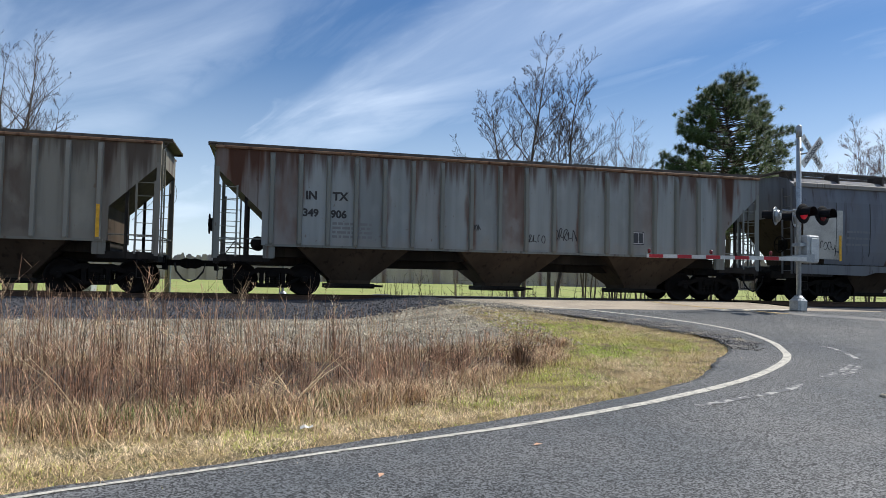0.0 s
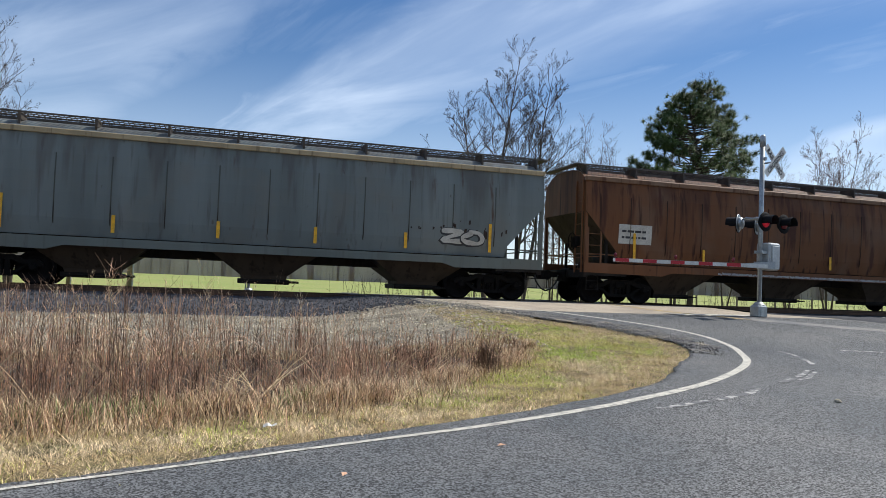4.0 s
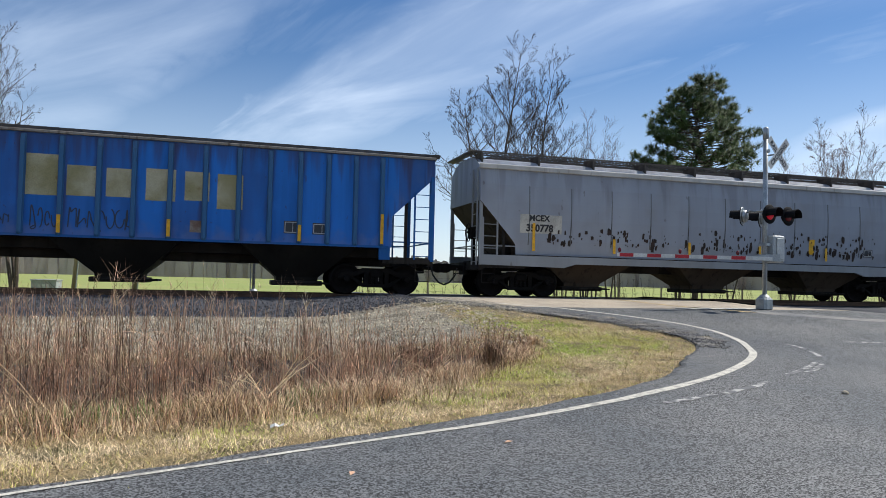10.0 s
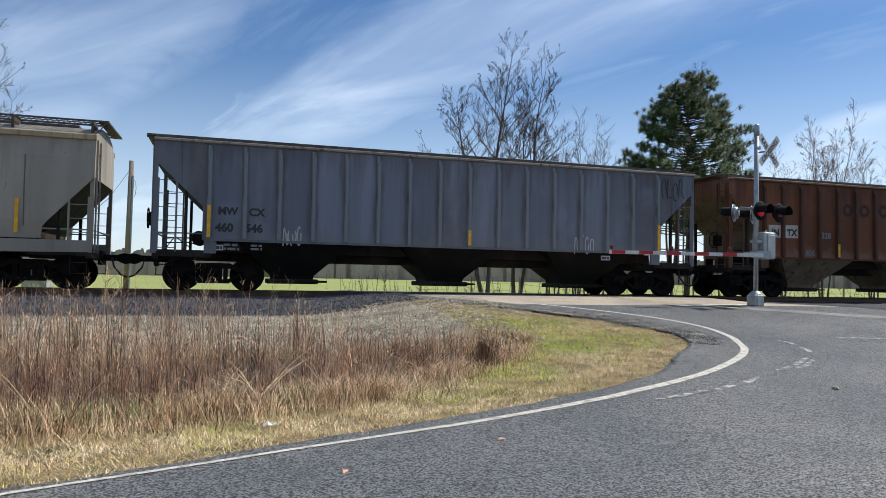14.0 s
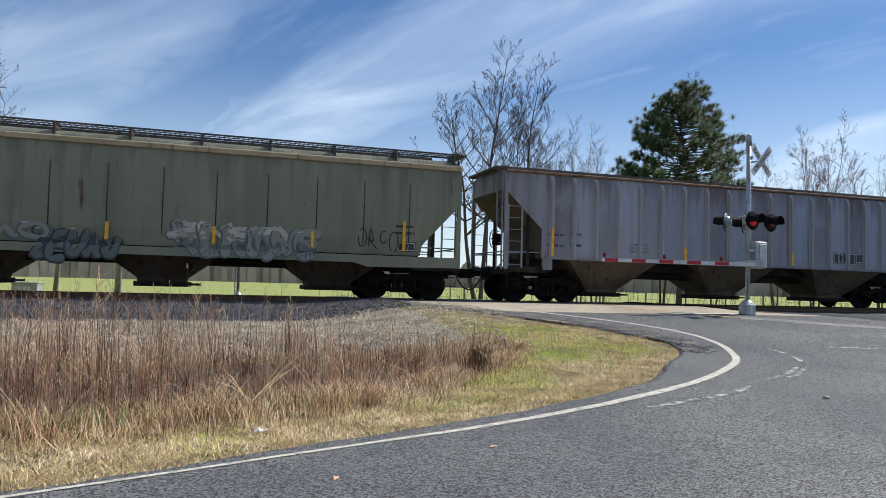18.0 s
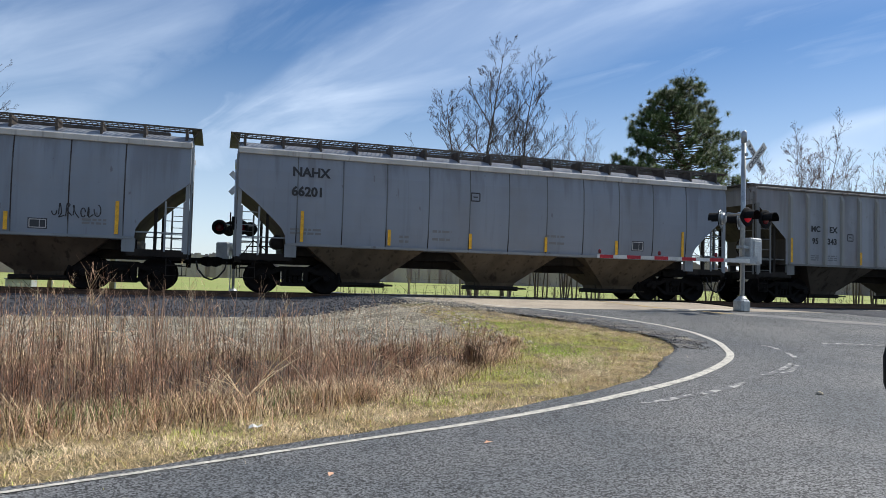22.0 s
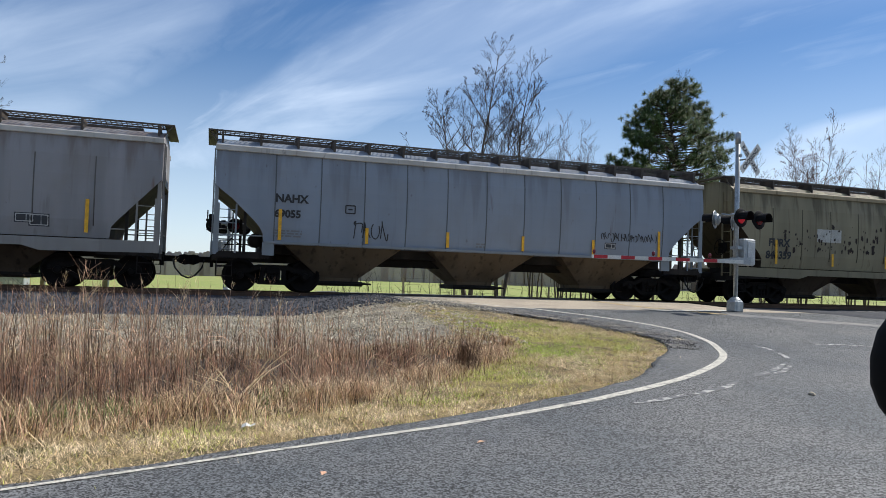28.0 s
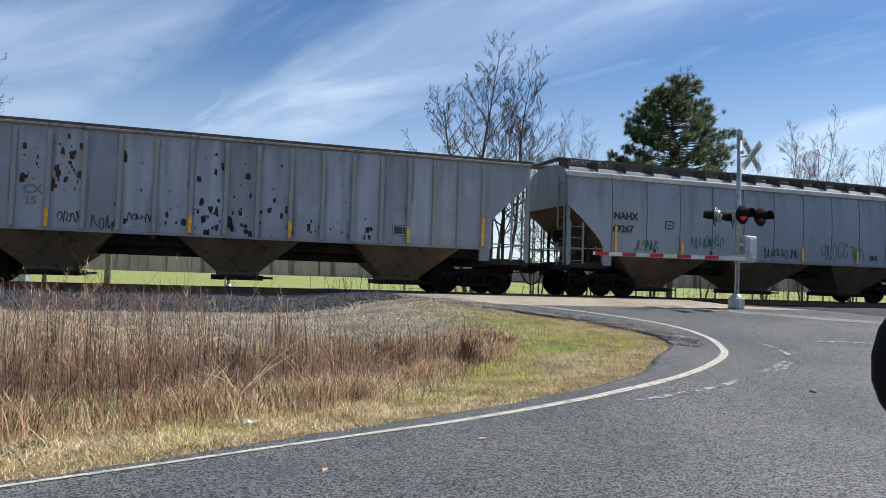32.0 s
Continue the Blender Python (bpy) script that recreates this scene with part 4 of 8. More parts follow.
    dict(style="ribbed", right=-423.23, left=-441.58, paint="9b9b97", label="light grey ribbed covered hopper car with small black scrawls", much=0.08, rib="aaa9a3", eave="grey", belly="7a6f62", tapes=5, soot=0.42, panel=0.25, runs=0.2, gain=0.8, ribgain=0.8, marks=[("text", "MC", -6.11, 2.6, 0.28, "k"), ("text", "EX", -5.28, 2.59, 0.29, "k"), ("text", "95", -6.06, 2.17, 0.28, "k"), ("text", "343", -5.37, 2.17, 0.29, "k"), ("plate", "outline", -4.43, -4.18, 2.33, 2.56), ("bars", "f", -6.12, -5.72, 1.55, 1.77, 3), ("bars", "f", -5.35, -4.9, 1.56, 1.78, 3), ("tag", "k", -0.33, 0.39, 1.34, 1.87, 1.3), ("tag", "k", 0.57, 1.18, 1.4, 1.75, 1), ("tag", "k", 1.49, 2.93, 1.4, 1.91, 1.6), ("tag", "k", 3.14, 3.83, 1.4, 1.93, 1.3), ("tag", "k", 6.29, 6.8, 2.39, 3.22, 1), ("tag", "k", 7.07, 8.1, 2.65, 3.46, 1.3), ("plate", "slate", 5.67, 6.03, 1.63, 1.83)]),
    dict(style="rounded", right=-441.58, left=-458.84, paint="a9afb3", label="pale grey smooth covered hopper car with large black lettering", much=0.03, dirt=0.2, eave="white", belly="8d7d68", gain=0.58, soot=0.45, marks=[("text", "NAHX", -6.57, 3.3, 0.36, "k"), ("text", "66201", -6.58, 2.75, 0.36, "k"), ("plate", "outline", -1.26, -0.98, 2.91, 3.15), ("bars", "f", -6.58, -5.68, 1.65, 1.86, 2), ("bars", "f", -2.44, -1.81, 1.59, 2.05, 2), ("bars", "f", 1.24, 1.94, 1.64, 2.07, 2), ("plate", "slate", 4.34, 4.79, 1.62, 1.94), ("bars", "f", -3.44, -3.12, 1.53, 1.8, 2)]),
    dict(style="rounded", right=-458.84, left=-476.24, paint="a3abb0", label="pale blue-grey smooth covered hopper car", much=0.02, dirt=0.2, eave="white", gain=0.58, soot=0.45, marks=[("text", "NAHX", -6.49, 2.53, 0.31, "k"), ("text", "69286", -6.51, 2.09, 0.31, "k"), ("plate", "outline", -4.52, -4.27, 2.31, 2.54), ("bars", "f", -6.53, -5.76, 1.56, 1.76, 3), ("tag", "k", 4.79, 5.95, 1.83, 2.2, 1.2), ("plate", "slate", 4.28, 4.72, 1.52, 1.79), ("bars", "f", 5.51, 6.12, 1.67, 1.85, 2), ("bars", "f", -3.36, -2.94, 1.58, 1.77, 3)]),
    dict(style="deep", right=-476.24, left=-494.28, paint="87887c", label="olive-grey smooth covered hopper car with dark stained scrawls", much=0.2, eave="tan", marks=[("plate", "pale", -7.09, -5.59, 1.82, 2.65), ("text", "FURX", -6.95, 2.34, 0.32, "k"), ("text", "846327", -7.01, 1.92, 0.32, "k"), ("letters", "pale", "k", -5.35, -0.07, 0.93, 1.83, 7), ("spots", "d", -2.49, -0.3, 1.45, 2.47, 30), ("spots", "d", -5.62, 7.04, 1.94, 2.22, 50), ("plate", "slate", 6.11, 6.51, 1.4, 1.62), ("plate", "slate", 6.39, 6.74, 1.39, 1.62), ("spots", "d", 1.91, 7.08, 1.87, 2.32, 50), ("tag", "p", 0.66, 2.85, 1.72, 2.23, 1.5), ("letters", "moss", "stone", 1.05, 2.48, 1.27, 1.83, 3)]),
    dict(style="deep", right=-494.28, left=-512.94, paint="a7aaab", label="pale grey smooth covered hopper car with teal and yellow lettering", much=0.05, eave="white", gain=0.58, marks=[("tag", "k", -8.31, -7.51, 2.88, 3.47, 1), ("plate", "pale", -7.23, -6.02, 1.88, 2.54), ("text", "MCEX", -7.0, 2.28, 0.28, "k"), ("text", "350828", -7.16, 1.99, 0.28, "k"), ("letters", "teal", "k", -5.97, -0.72, 1.02, 2.25, 7), ("letters", "lime", "k", 0.35, 4.96, 0.96, 2.08, 6), ("letters", "lime", "k", -0.8, 6.83, 1.19, 1.95, 8), ("tag", "k", 3.82, 5.75, 2.18, 2.84, 2), ("tag", "k", 5.84, 6.7, 2.39, 2.82, 1.2), ("tag", "k", 6.07, 6.89, 1.84, 2.28, 1), ("tag", "k", -0.64, 1.98, 2.16, 2.46, 1.6), ("letters", "teal", "k", -1.81, -0.86, 0.95, 2.03, 2)]),
    dict(style="rounded", right=-512.94, left=-531.66, paint="b0b7bb", label="clean pale grey smooth covered hopper car", much=0.02, dirt=0.2, eave="white", belly="a59885", soot=0.45, gain=0.78, marks=[("plate", "slate", 5.6, 6.01, 1.51, 1.75), ("bars", "f", -0.15, 0.2, 1.57, 1.74, 3), ("bars", "f", 2.19, 2.65, 1.5, 1.75, 3), ("bars", "f", -2.56, -2.26, 1.46, 1.66, 3), ("bars", "f", 6.84, 7.3, 1.51, 1.79, 2), ("bars", "k", -7.56, -6.59, 2.0, 2.74, 2)]),
    dict(style="deep", right=-531.66, left=-549.7, paint="a39a86", label="beige smooth-sided covered hopper car", much=0.12, eave="tan", gain=0.55, runs=0.35, marks=[("bars", "k", 4.74, 5.13, 1.59, 1.78, 2), ("plate", "slate", 6.55, 6.83, 1.75, 1.95)]),
    dict(style="deep", right=-549.7, left=-567.37, paint="a09679", label="tan smooth covered hopper car with dark streaks", much=0.2, eave="tan", runs=0.6, drip="4a4030", gain=0.6, marks=[("text", "FURX", -6.69, 2.06, 0.37, "k"), ("text", "846359", -6.78, 1.62, 0.37, "k"), ("spots", "d", -6.2, -1.45, 1.98, 2.68, 40), ("plate", "pale", -4.54, -3.42, 2.29, 2.75), ("spots", "d", -6.56, 2.3, 2.48, 2.91, 30)]),
    dict(style="rounded", right=-567.37, left=-584.39, paint="a1aab0", label="pale blue-grey smooth covered hopper car with black scrawls", much=0.02, dirt=0.2, eave="white", belly="8b7860", gain=0.58, soot=0.45, marks=[("text", "NAHX", -6.29, 2.52, 0.31, "k"), ("text", "69055", -6.3, 2.1, 0.29, "k"), ("plate", "outline", -4.32, -4.05, 2.31, 2.53), ("bars", "f", -6.32, -5.48, 1.54, 1.76, 3), ("tag", "k", -4.08, -3.04, 1.56, 2.16, 1.6), ("tag", "k", 3.96, 6.07, 1.91, 2.21, 1.6), ("plate", "slate", 4.12, 4.54, 1.66, 1.86), ("bars", "f", -0.3, 0.02, 1.49, 1.65, 2)]),
    dict(style="deep", right=-584.39, left=-603.02, paint="aaa8a4", label="grey smooth covered hopper car with rust streaks and blue lettering", rust="7d5d48", eave="white", drip="6a4a38", much=0.12, gain=0.66, runs=0.4, panel=0.0, marks=[("plate", "slate", 5.52, 5.99, 1.53, 1.85), ("text", "MCEX", -7.1, 2.3, 0.28, "k"), ("text", "350900", -7.12, 1.94, 0.28, "k"), ("letters", "sky", "k", -3.2, 2.82, 1.01, 2.13, 8), ("tag", "rustpaint", -4.82, -3.18, 1.44, 2.12, 2), ("spots", "r", -5.85, -2.99, 1.28, 1.98, 12), ("plate", "slate", 5.2, 5.65, 1.61, 1.86), ("bars", "r", 2.58, 3.35, 1.64, 1.89, 2)]),
    dict(style="ribbed", right=-603.02, left=-621.22, paint="8b8d8b", label="dull grey ribbed covered hopper car", much=0.15, rib="a3a5a2", eave="grey", belly="4d4a46", tapes=3, ribs=16, panel=0.45, other="5d5d5a", marks=[("text", "MW", -6.89, 2.41, 0.34, "k"), ("text", "CX", -5.9, 2.43, 0.34, "k"), ("text", "461", -6.86, 2.04, 0.31, "k"), ("text", "490", -5.93, 2.07, 0.32, "k"), ("tag", "k", -8.33, -7.18, 2.93, 3.68, 1.6), ("plate", "disc", 6.31, 6.95, 3.16, 3.8), ("text", "1", 6.51, 3.31, 0.39, "w"), ("letters", "stone", "k", -1.54, 0.51, 1.02, 1.86, 4), ("tag", "p", -3.1, -2.19, 1.56, 2.05, 1), ("bars", "f", -6.84, -6.29, 1.37, 1.89, 4), ("plate", "slate", 5.37, 5.7, 1.44, 1.73), ("tag", "rustpaint", 4.5, 4.92, 1.38, 1.83, 1), ("spots", "r", 4.27, 4.72, 2.86, 3.85, 8)]),
    dict(style="ribbed", right=-621.22, left=-639.75, paint="a3998a", label="beige-grey ribbed covered hopper car", much=0.12, dirt=0.6, rib="aea596", eave="rust", belly="8b7d69", tapes=5, soot=0.45, panel=0.3, gain=0.66, marks=[("text", "MC", -6.35, 2.62, 0.33, "k"), ("text", "EX", -5.55, 2.63, 0.33, "k"), ("text", "95", -6.32, 2.19, 0.33, "k"), ("text", "388", -5.57, 2.2, 0.33, "k"), ("plate", "outline", -4.7, -4.41, 2.26, 2.51), ("bars", "f", -6.31, -5.85, 1.54, 1.77, 3), ("bars", "f", -5.56, -5.1, 1.58, 1.77, 3), ("plate", "greyplate", 5.86, 6.29, 1.58, 1.85), ("tag", "stone", -2.6, -1.71, 1.74, 2.72, 1), ("plate", "slate", 5.7, 6.1, 1.55, 1.81)]),
    dict(style="rounded", right=-639.75, left=-657.18, paint="a1a9ad", label="pale grey smooth covered hopper car with green scrawls", much=0.02, dirt=0.2, eave="white", soot=0.45, gain=0.66, marks=[("tag", "greenink", -2.92, -2.09, 1.71, 2.18, 0.9), ("tag", "greenink", 2.12, 4.16, 1.52, 2.19, 1.6), ("tag", "k", -0.41, 1.12, 1.5, 1.89, 1.6), ("plate", "slate", 4.41, 4.85, 1.54, 1.82), ("bars", "f", 5.21, 6.28, 1.69, 1.89, 3), ("text", "NAHX", -6.45, 2.55, 0.31, "k"), ("text", "69267", -6.48, 2.13, 0.31, "k"), ("plate", "outline", -4.48, -4.19, 2.32, 2.57), ("tag", "greenink", -3.47, -2.45, 1.72, 2.13, 0.9), ("tag", "greenink", -5.66, -4.72, 1.55, 1.95, 1)]),
    dict(style="ribbed", right=-657.18, left=-675.8, paint="aab0b5", label="pale grey ribbed covered hopper car with dark rust spots", much=0.06, rust="3a2b25", rib="b3b8bb", eave="grey", belly="8a7a64", tapes=6, soot=0.45, panel=0.3, other="7d7f80", runs=0.2, gain=0.62, marks=[("text", "CX", -5.28, 2.28, 0.3, "f"), ("text", "15", -5.24, 2.0, 0.28, "f"), ("spots", "r", -4.66, -3.88, 2.45, 3.84, 26), ("spots", "r", -5.35, -4.94, 2.62, 3.7, 10), ("spots", "d", -3.54, 1.44, 1.47, 3.72, 45), ("tag", "k", -4.5, -3.9, 1.56, 1.87, 1), ("tag", "k", -3.72, -3.01, 1.4, 1.83, 1.2), ("tag", "k", -2.86, -2.2, 1.67, 1.93, 1), ("spots", "d", -1.13, 0.67, 1.51, 2.18, 20), ("plate", "slate", 4.26, 4.78, 1.66, 1.97), ("spots", "d", 1.72, 4.02, 1.59, 2.2, 14)]),
]

# all lettering is cut first, while the scene is still empty
TYPE = {}
for text, size, bold in [(r[1], r[4], 0.012 * r[4] / 0.3) for spec in TRAIN for r in spec.get("marks", ()) if r[0] == "text"] + [("RAILROAD", 0.175, 0.006), ("CROSSING", 0.175, 0.006)]:
    if (text, size) not in TYPE:
        TYPE[text, size] = lettering(text, size, bold)

GRID_X, GRID_Y = graded(20, 0.3, 2600), graded(26, 0.3, 2600)
ground = sheet("ground", GRID_X, GRID_Y, rough_ground, EARTH)

# the field beyond the track, to the far woods
def field_sheet():
    ss = [-1200, -600, -300, -150, -80] + list(range(-60, 81, 5)) + [110, 160, 300, 600, 1200]
    ds = [26.2, 27, 29, 31, 34, 38, 44, 52, 70, 100, 160, 260, 420]
    v = [(q.x, q.y, height(q.x, q.y) + (0.03 if d > 26.5 else -0.1) + 0.02 * noise.noise(q * 0.8)) for d in ds for s in ss for q in [plan(s, d)]]
    n = len(ss)
    me = bpy.data.meshes.new("field")
    me.from_pydata(v, [], [(j * n + i, j * n + i + 1, (j + 1) * n + i + 1, (j + 1) * n + i) for j in range(len(ds) - 1) for i in range(n - 1)])
    me.shade_smooth()
    tagged(place(new("field", me), FIELD), "", "", "", "structure")


field_sheet()

# the edge line of the road: from the near lane round the corner and up over the crossing
EDGE = smooth_line([(-9.0, -1.15, 0), (-5.6, 1.45, 0), (-3.2, 3.34, 0), (-1.58, 4.63, 0), (-0.59, 5.42, 0), (0.29, 6.10, 0), (1.43, 7.0, 0), (2.18, 7.62, 0), (3.12, 8.52, 0), (3.86, 9.42, 0), (4.6, 10.5, 0), (5.06, 11.4, 0), (5.33, 12.3, 0), (5.45, 13.2, 0), (5.33, 14.2, 0), (4.85, 15.1, 0), (4.0, 15.95, 0), (2.65, 16.95, 0), (1.35, 18.2, 0), (-0.05, 19.6, 0), (-1.9, 22.3, 0), (-5.0, 27.5, 0), (-9.0, 35.0, 0)], 0.3)


def verge_gap(y):
    """How wide the bare strip is between the edge line and the grass."""
    return 0.07 + 0.20 * ease(4.0, 7.0, y) + 0.55 * ease(7.6, 10.8, y) + 0.75 * ease(12.4, 14.2, y)


def side_of(line, i):
    t = (line[min(i + 1, len(line) - 1)] - line[max(i - 1, 0)]).normalized()
    return Vector((-t.y, t.x, 0))


def ribbon(name, line, a, b, lift, material, jag=0.0, kind="structure", thin=None):
    """A strip along a line, from a to b metres to its left, laid on the ground."""
    s = Shape()
    rows = []
    for i, p in enumerate(line):
        w = side_of(line, i)
        j = jag * (noise.noise(p * 1.7) + 0.6 * noise.noise(p * 6.3))
        k = thin(p) if thin else 1.0
        rows.append([p + w * (a * k + j), p + w * (b * k + j * 0.6)])
    v = [(q.x, q.y, height(q.x, q.y) + lift) for r in rows for q in r]
    s.add(v, [(2 * i, 2 * i + 1, 2 * i + 3, 2 * i + 2) for i in range(len(line) - 1)])
    return tagged(part(name, s, material), "", "", "", kind)


def road_sheet():
    """All the paved ground on the viewer's side of the verge, with a broken edge that stands over the soil."""
    me = bpy.data.meshes.new("road")
    rim = []
    for i, p in enumerate(EDGE):
        w = side_of(EDGE, i)
        out = 0.05 + verge_gap(p.y) * (1 - 0.45 * ease(12.4, 14.5, p.y)) + 0.07 * noise.noise(p * 2.3) + 0.04 * noise.noise(p * 7)
        rim.append(p + w * out)
    # strips from the rim towards the right-hand limit of the paving
    rows = []
    for p in rim:
        end = Vector((46, p.y * 0.9 - 2, 0)) if p.y < 26 else Vector((p.x + 11, p.y + 4, 0))
        if p.y < 2:
            end = Vector((p.x + 14 + (p.x + 9) * 1.5, p.y - 14, 0))
        n = 46
        rows.append([p + (end - p) * ((k / n) ** 1.6) for k in range(n + 1)])
    v, f = [], []
    for r in rows:
        for q in r:
            v.append((q.x, q.y, height(q.x, q.y)))
    w = len(rows[0])
    for i in range(len(rows) - 1):
        for k in range(w - 1):
            f.append((i * w + k, (i + 1) * w + k, (i + 1) * w + k + 1, i * w + k + 1))
    n0 = len(v)
    for r in rows:
        v.append((r[0].x, r[0].y, height(r[0].x, r[0].y) - 0.12))
    for i in range(len(rows) - 1):
        f.append((i * w, n0 + i, n0 + i + 1, (i + 1) * w))
    me.from_pydata(v, [], f)
    me.shade_smooth()
    return tagged(place(new("road", me), ASPHALT), "", "", "", "structure")


road = road_sheet()
FAR_EDGE = smooth_line([p for p in EDGE if 11.6 < p.y < 21.5][::3], 0.08)
ribbon("crumbled_edge", FAR_EDGE, 0.50, 1.15, 0.012, CRUMBLED, 0.30, thin=lambda p: 0.65 + 0.5 * ease(12.0, 14.2, p.y))
ribbon("edge_line", EDGE, -0.058, 0.058, 0.006, ROAD_PAINT, 0.018, thin=lambda p: 0.42 + 0.58 * ease(4.6, 8.0, p.y))
# ghost of an older line beyond it, worn into dashes
OLD = smooth_line([(2.03, 7.0, 0), (2.6, 7.43, 0), (3.02, 7.74, 0), (3.43, 8.06, 0), (3.79, 8.42, 0), (4.25, 8.98, 0), (4.71, 9.42, 0), (5.28, 10.09, 0), (5.86, 10.87, 0), (6.15, 11.59, 0), (6.28, 12.3, 0), (6.15, 12.6, 0)], 0.15)
for a, b in ((2, 7), (8, 15), (20, 23), (24, 29), (34, 38), (40, 44), (46, 49)):
    ribbon("worn_line", OLD[a:b + 1], -0.04, 0.04, 0.005, WORN_PAINT, 0.05)
ribbon("worn_line", [p + Vector((0.13, -0.02, 0)) for p in OLD[22:29]], -0.035, 0.035, 0.005, WORN_PAINT, 0.05)
# lighter, older surface between and beside the rails
def crossing_sheet():
    v, f = [], []
    ds = [15.6 + 0.25 * k for k in range(19)]
    ss = [5.0 + 0.5 * k for k in range(21)]
    for d in ds:
        for s in ss:
            q = plan(s - (d - 20) * 0.28 + 0.35 * noise.noise(Vector((s, d, 3))), d)
            v.append((q.x, q.y, height(q.x, q.y) + 0.004))
    n = len(ss)
    for j in range(len(ds) - 1):
        for i in range(n - 1):
            f.append((j * n + i, j * n + i + 1, (j + 1) * n + i + 1, (j + 1) * n + i))
    me = bpy.data.meshes.new("crossing_surface")
    me.from_pydata(v, [], f)
    tagged(place(new("crossing_surface", me), OLD_ASPHALT), "", "", "", "structure")


crossing_sheet()
for off in (-0.09, 0.09):
    ribbon("centre_line", smooth_line([plan(12.4 + off, 14.9), plan(11.7 + off, 15.8), plan(11.3 + off, 17.2), plan(11.3 + off, 19.3), plan(11.2 + off, 21.3)], 0.3), -0.05, 0.05, 0.009, YELLOW_LINE)
ribbon("stop_line", [plan(10.8, 15.6), plan(11.7, 15.75), plan(12.8, 15.95), plan(14.1, 16.15)], -0.2, 0.2, 0.010, ROAD_PAINT)
ribbon("lane_line", smooth_line([(7.6, 13.2, 0), (8.3, 13.3, 0), (9.4, 13.2, 0), (11.5, 12.8, 0), (16, 11.5, 0)], 0.3), -0.05, 0.05, 0.006, WORN_PAINT)

# cracks in the asphalt near the corner
for pts in (((4.3, 9.5), (4.9, 9.95), (5.5, 10.8), (5.9, 11.0), (6.6, 10.6)), ((5.9, 11.05), (6.5, 11.6), (7.4, 11.5), (8.6, 11.0))):
    line = smooth_line([(x, y, 0) for x, y in pts], 0.07)
    ribbon("crack", [p + Vector((0.05 * noise.noise(p * 5), 0.05 * noise.noise(p * 5 + Vector((9, 0, 0))), 0)) for p in line], -0.004, 0.004, 0.004, CRUMBLED, 0.02)

# ---- track ----
track = empty("railway_track", pose(*plan(0, TRACK), 0.0, rz=HEADING), "single railway track of rusty rails on dark timber ties", "railway", "", "structure")
RAILPROFILE = [(-0.07, 0), (0.07, 0), (0.07, 0.012), (0.012, 0.03), (0.012, 0.125), (0.036, 0.135), (0.036, 0.168), (0.028, 0.172), (-0.028, 0.172), (-0.036, 0.168), (-0.036, 0.135), (-0.012, 0.125), (-0.012, 0.03), (-0.07, 0.012)]
for y in (-0.753, 0.753):
    s = Shape()
    s.loft([[(x, y + p, RAIL - 0.172 + q) for p, q in RAILPROFILE] for x in (-900, -40, 0, 40, 900)])
    part("rail", s, RAIL_STEEL, track)
    part("rail_head", Shape().box(-900, 900, y - 0.026, y + 0.026, RAIL - 0.002, RAIL), RAIL_HEAD, track, "polished rail head")
tie_mesh = Shape().box(-0.115, 0.115, -1.3, 1.3, RAIL - 0.37, RAIL - 0.172, 0.012).mesh("tie")
for k in range(-44, 56):
    if not 8 < k * 0.53 < 17:
        part("tie", tie_mesh, TIE, track, at=pose(k * 0.53, random.uniform(-0.03, 0.03), random.uniform(-0.01, 0.0), 0, 0, random.uniform(-0.8, 0.8)))


def stones(name, count, s_range, d_range, size, material, label, lift=0.0):
    """Loose angular stones, strewn."""
    s = Shape()
    rnd = random.Random(name)
    for _ in range(count):
        q = plan(rnd.uniform(*s_range), rnd.uniform(*d_range))
        r = rnd.uniform(*size)
        z = height(q.x, q.y) + lift + r * 0.25
        a = rnd.uniform(0, 6.28)
        c, e = math.cos(a) * r, math.sin(a) * r
        s.add([(q.x + c, q.y + e, z), (q.x - e, q.y + c, z + r * rnd.uniform(-0.3, 0.3)), (q.x - c, q.y - e, z), (q.x + e, q.y - c, z), (q.x + rnd.uniform(-0.4, 0.4) * r, q.y + rnd.uniform(-0.4, 0.4) * r, z + r * rnd.uniform(0.5, 0.9))],
              [(0, 1, 4), (1, 2, 4), (2, 3, 4), (3, 0, 4)])
    return tagged(part(name, s, material), label, "stones", "", "stuff")


def bed_sheet(name, s0, s1, d0, d1, material, lift, step=0.4, jag=0.35, near_at=None):
    ns, nd = int((s1 - s0) / step), int((d1 - d0) / step)
    v, f = [], []
    for j in range(nd + 1):
        for i in range(ns + 1):
            s = s0 + i * step
            near = near_at(s) if near_at else d0
            d = near + (d1 - near) * j / nd
            if j in (0, nd):
                d += jag * noise.noise(Vector((s * 0.6, j, 5)))
            if i == ns:
                s += jag * noise.noise(Vector((d * 0.8, j, 9)))
            q = plan(s, d)
            v.append((q.x, q.y, height(q.x, q.y) + (lift if 0 < j < nd and i < ns else -0.05) + 0.02 * noise.noise(Vector((q.x * 3, q.y * 3, 0)))))
    n = ns + 1
    f = [(j * n + i, j * n + i + 1, (j + 1) * n + i + 1, (j + 1) * n + i) for j in range(nd) for i in range(ns)]
    me = bpy.data.meshes.new(name)
    me.from_pydata(v, [], f)
    me.shade_smooth()
    return tagged(place(new(name, me), material), "", "", "", "structure")


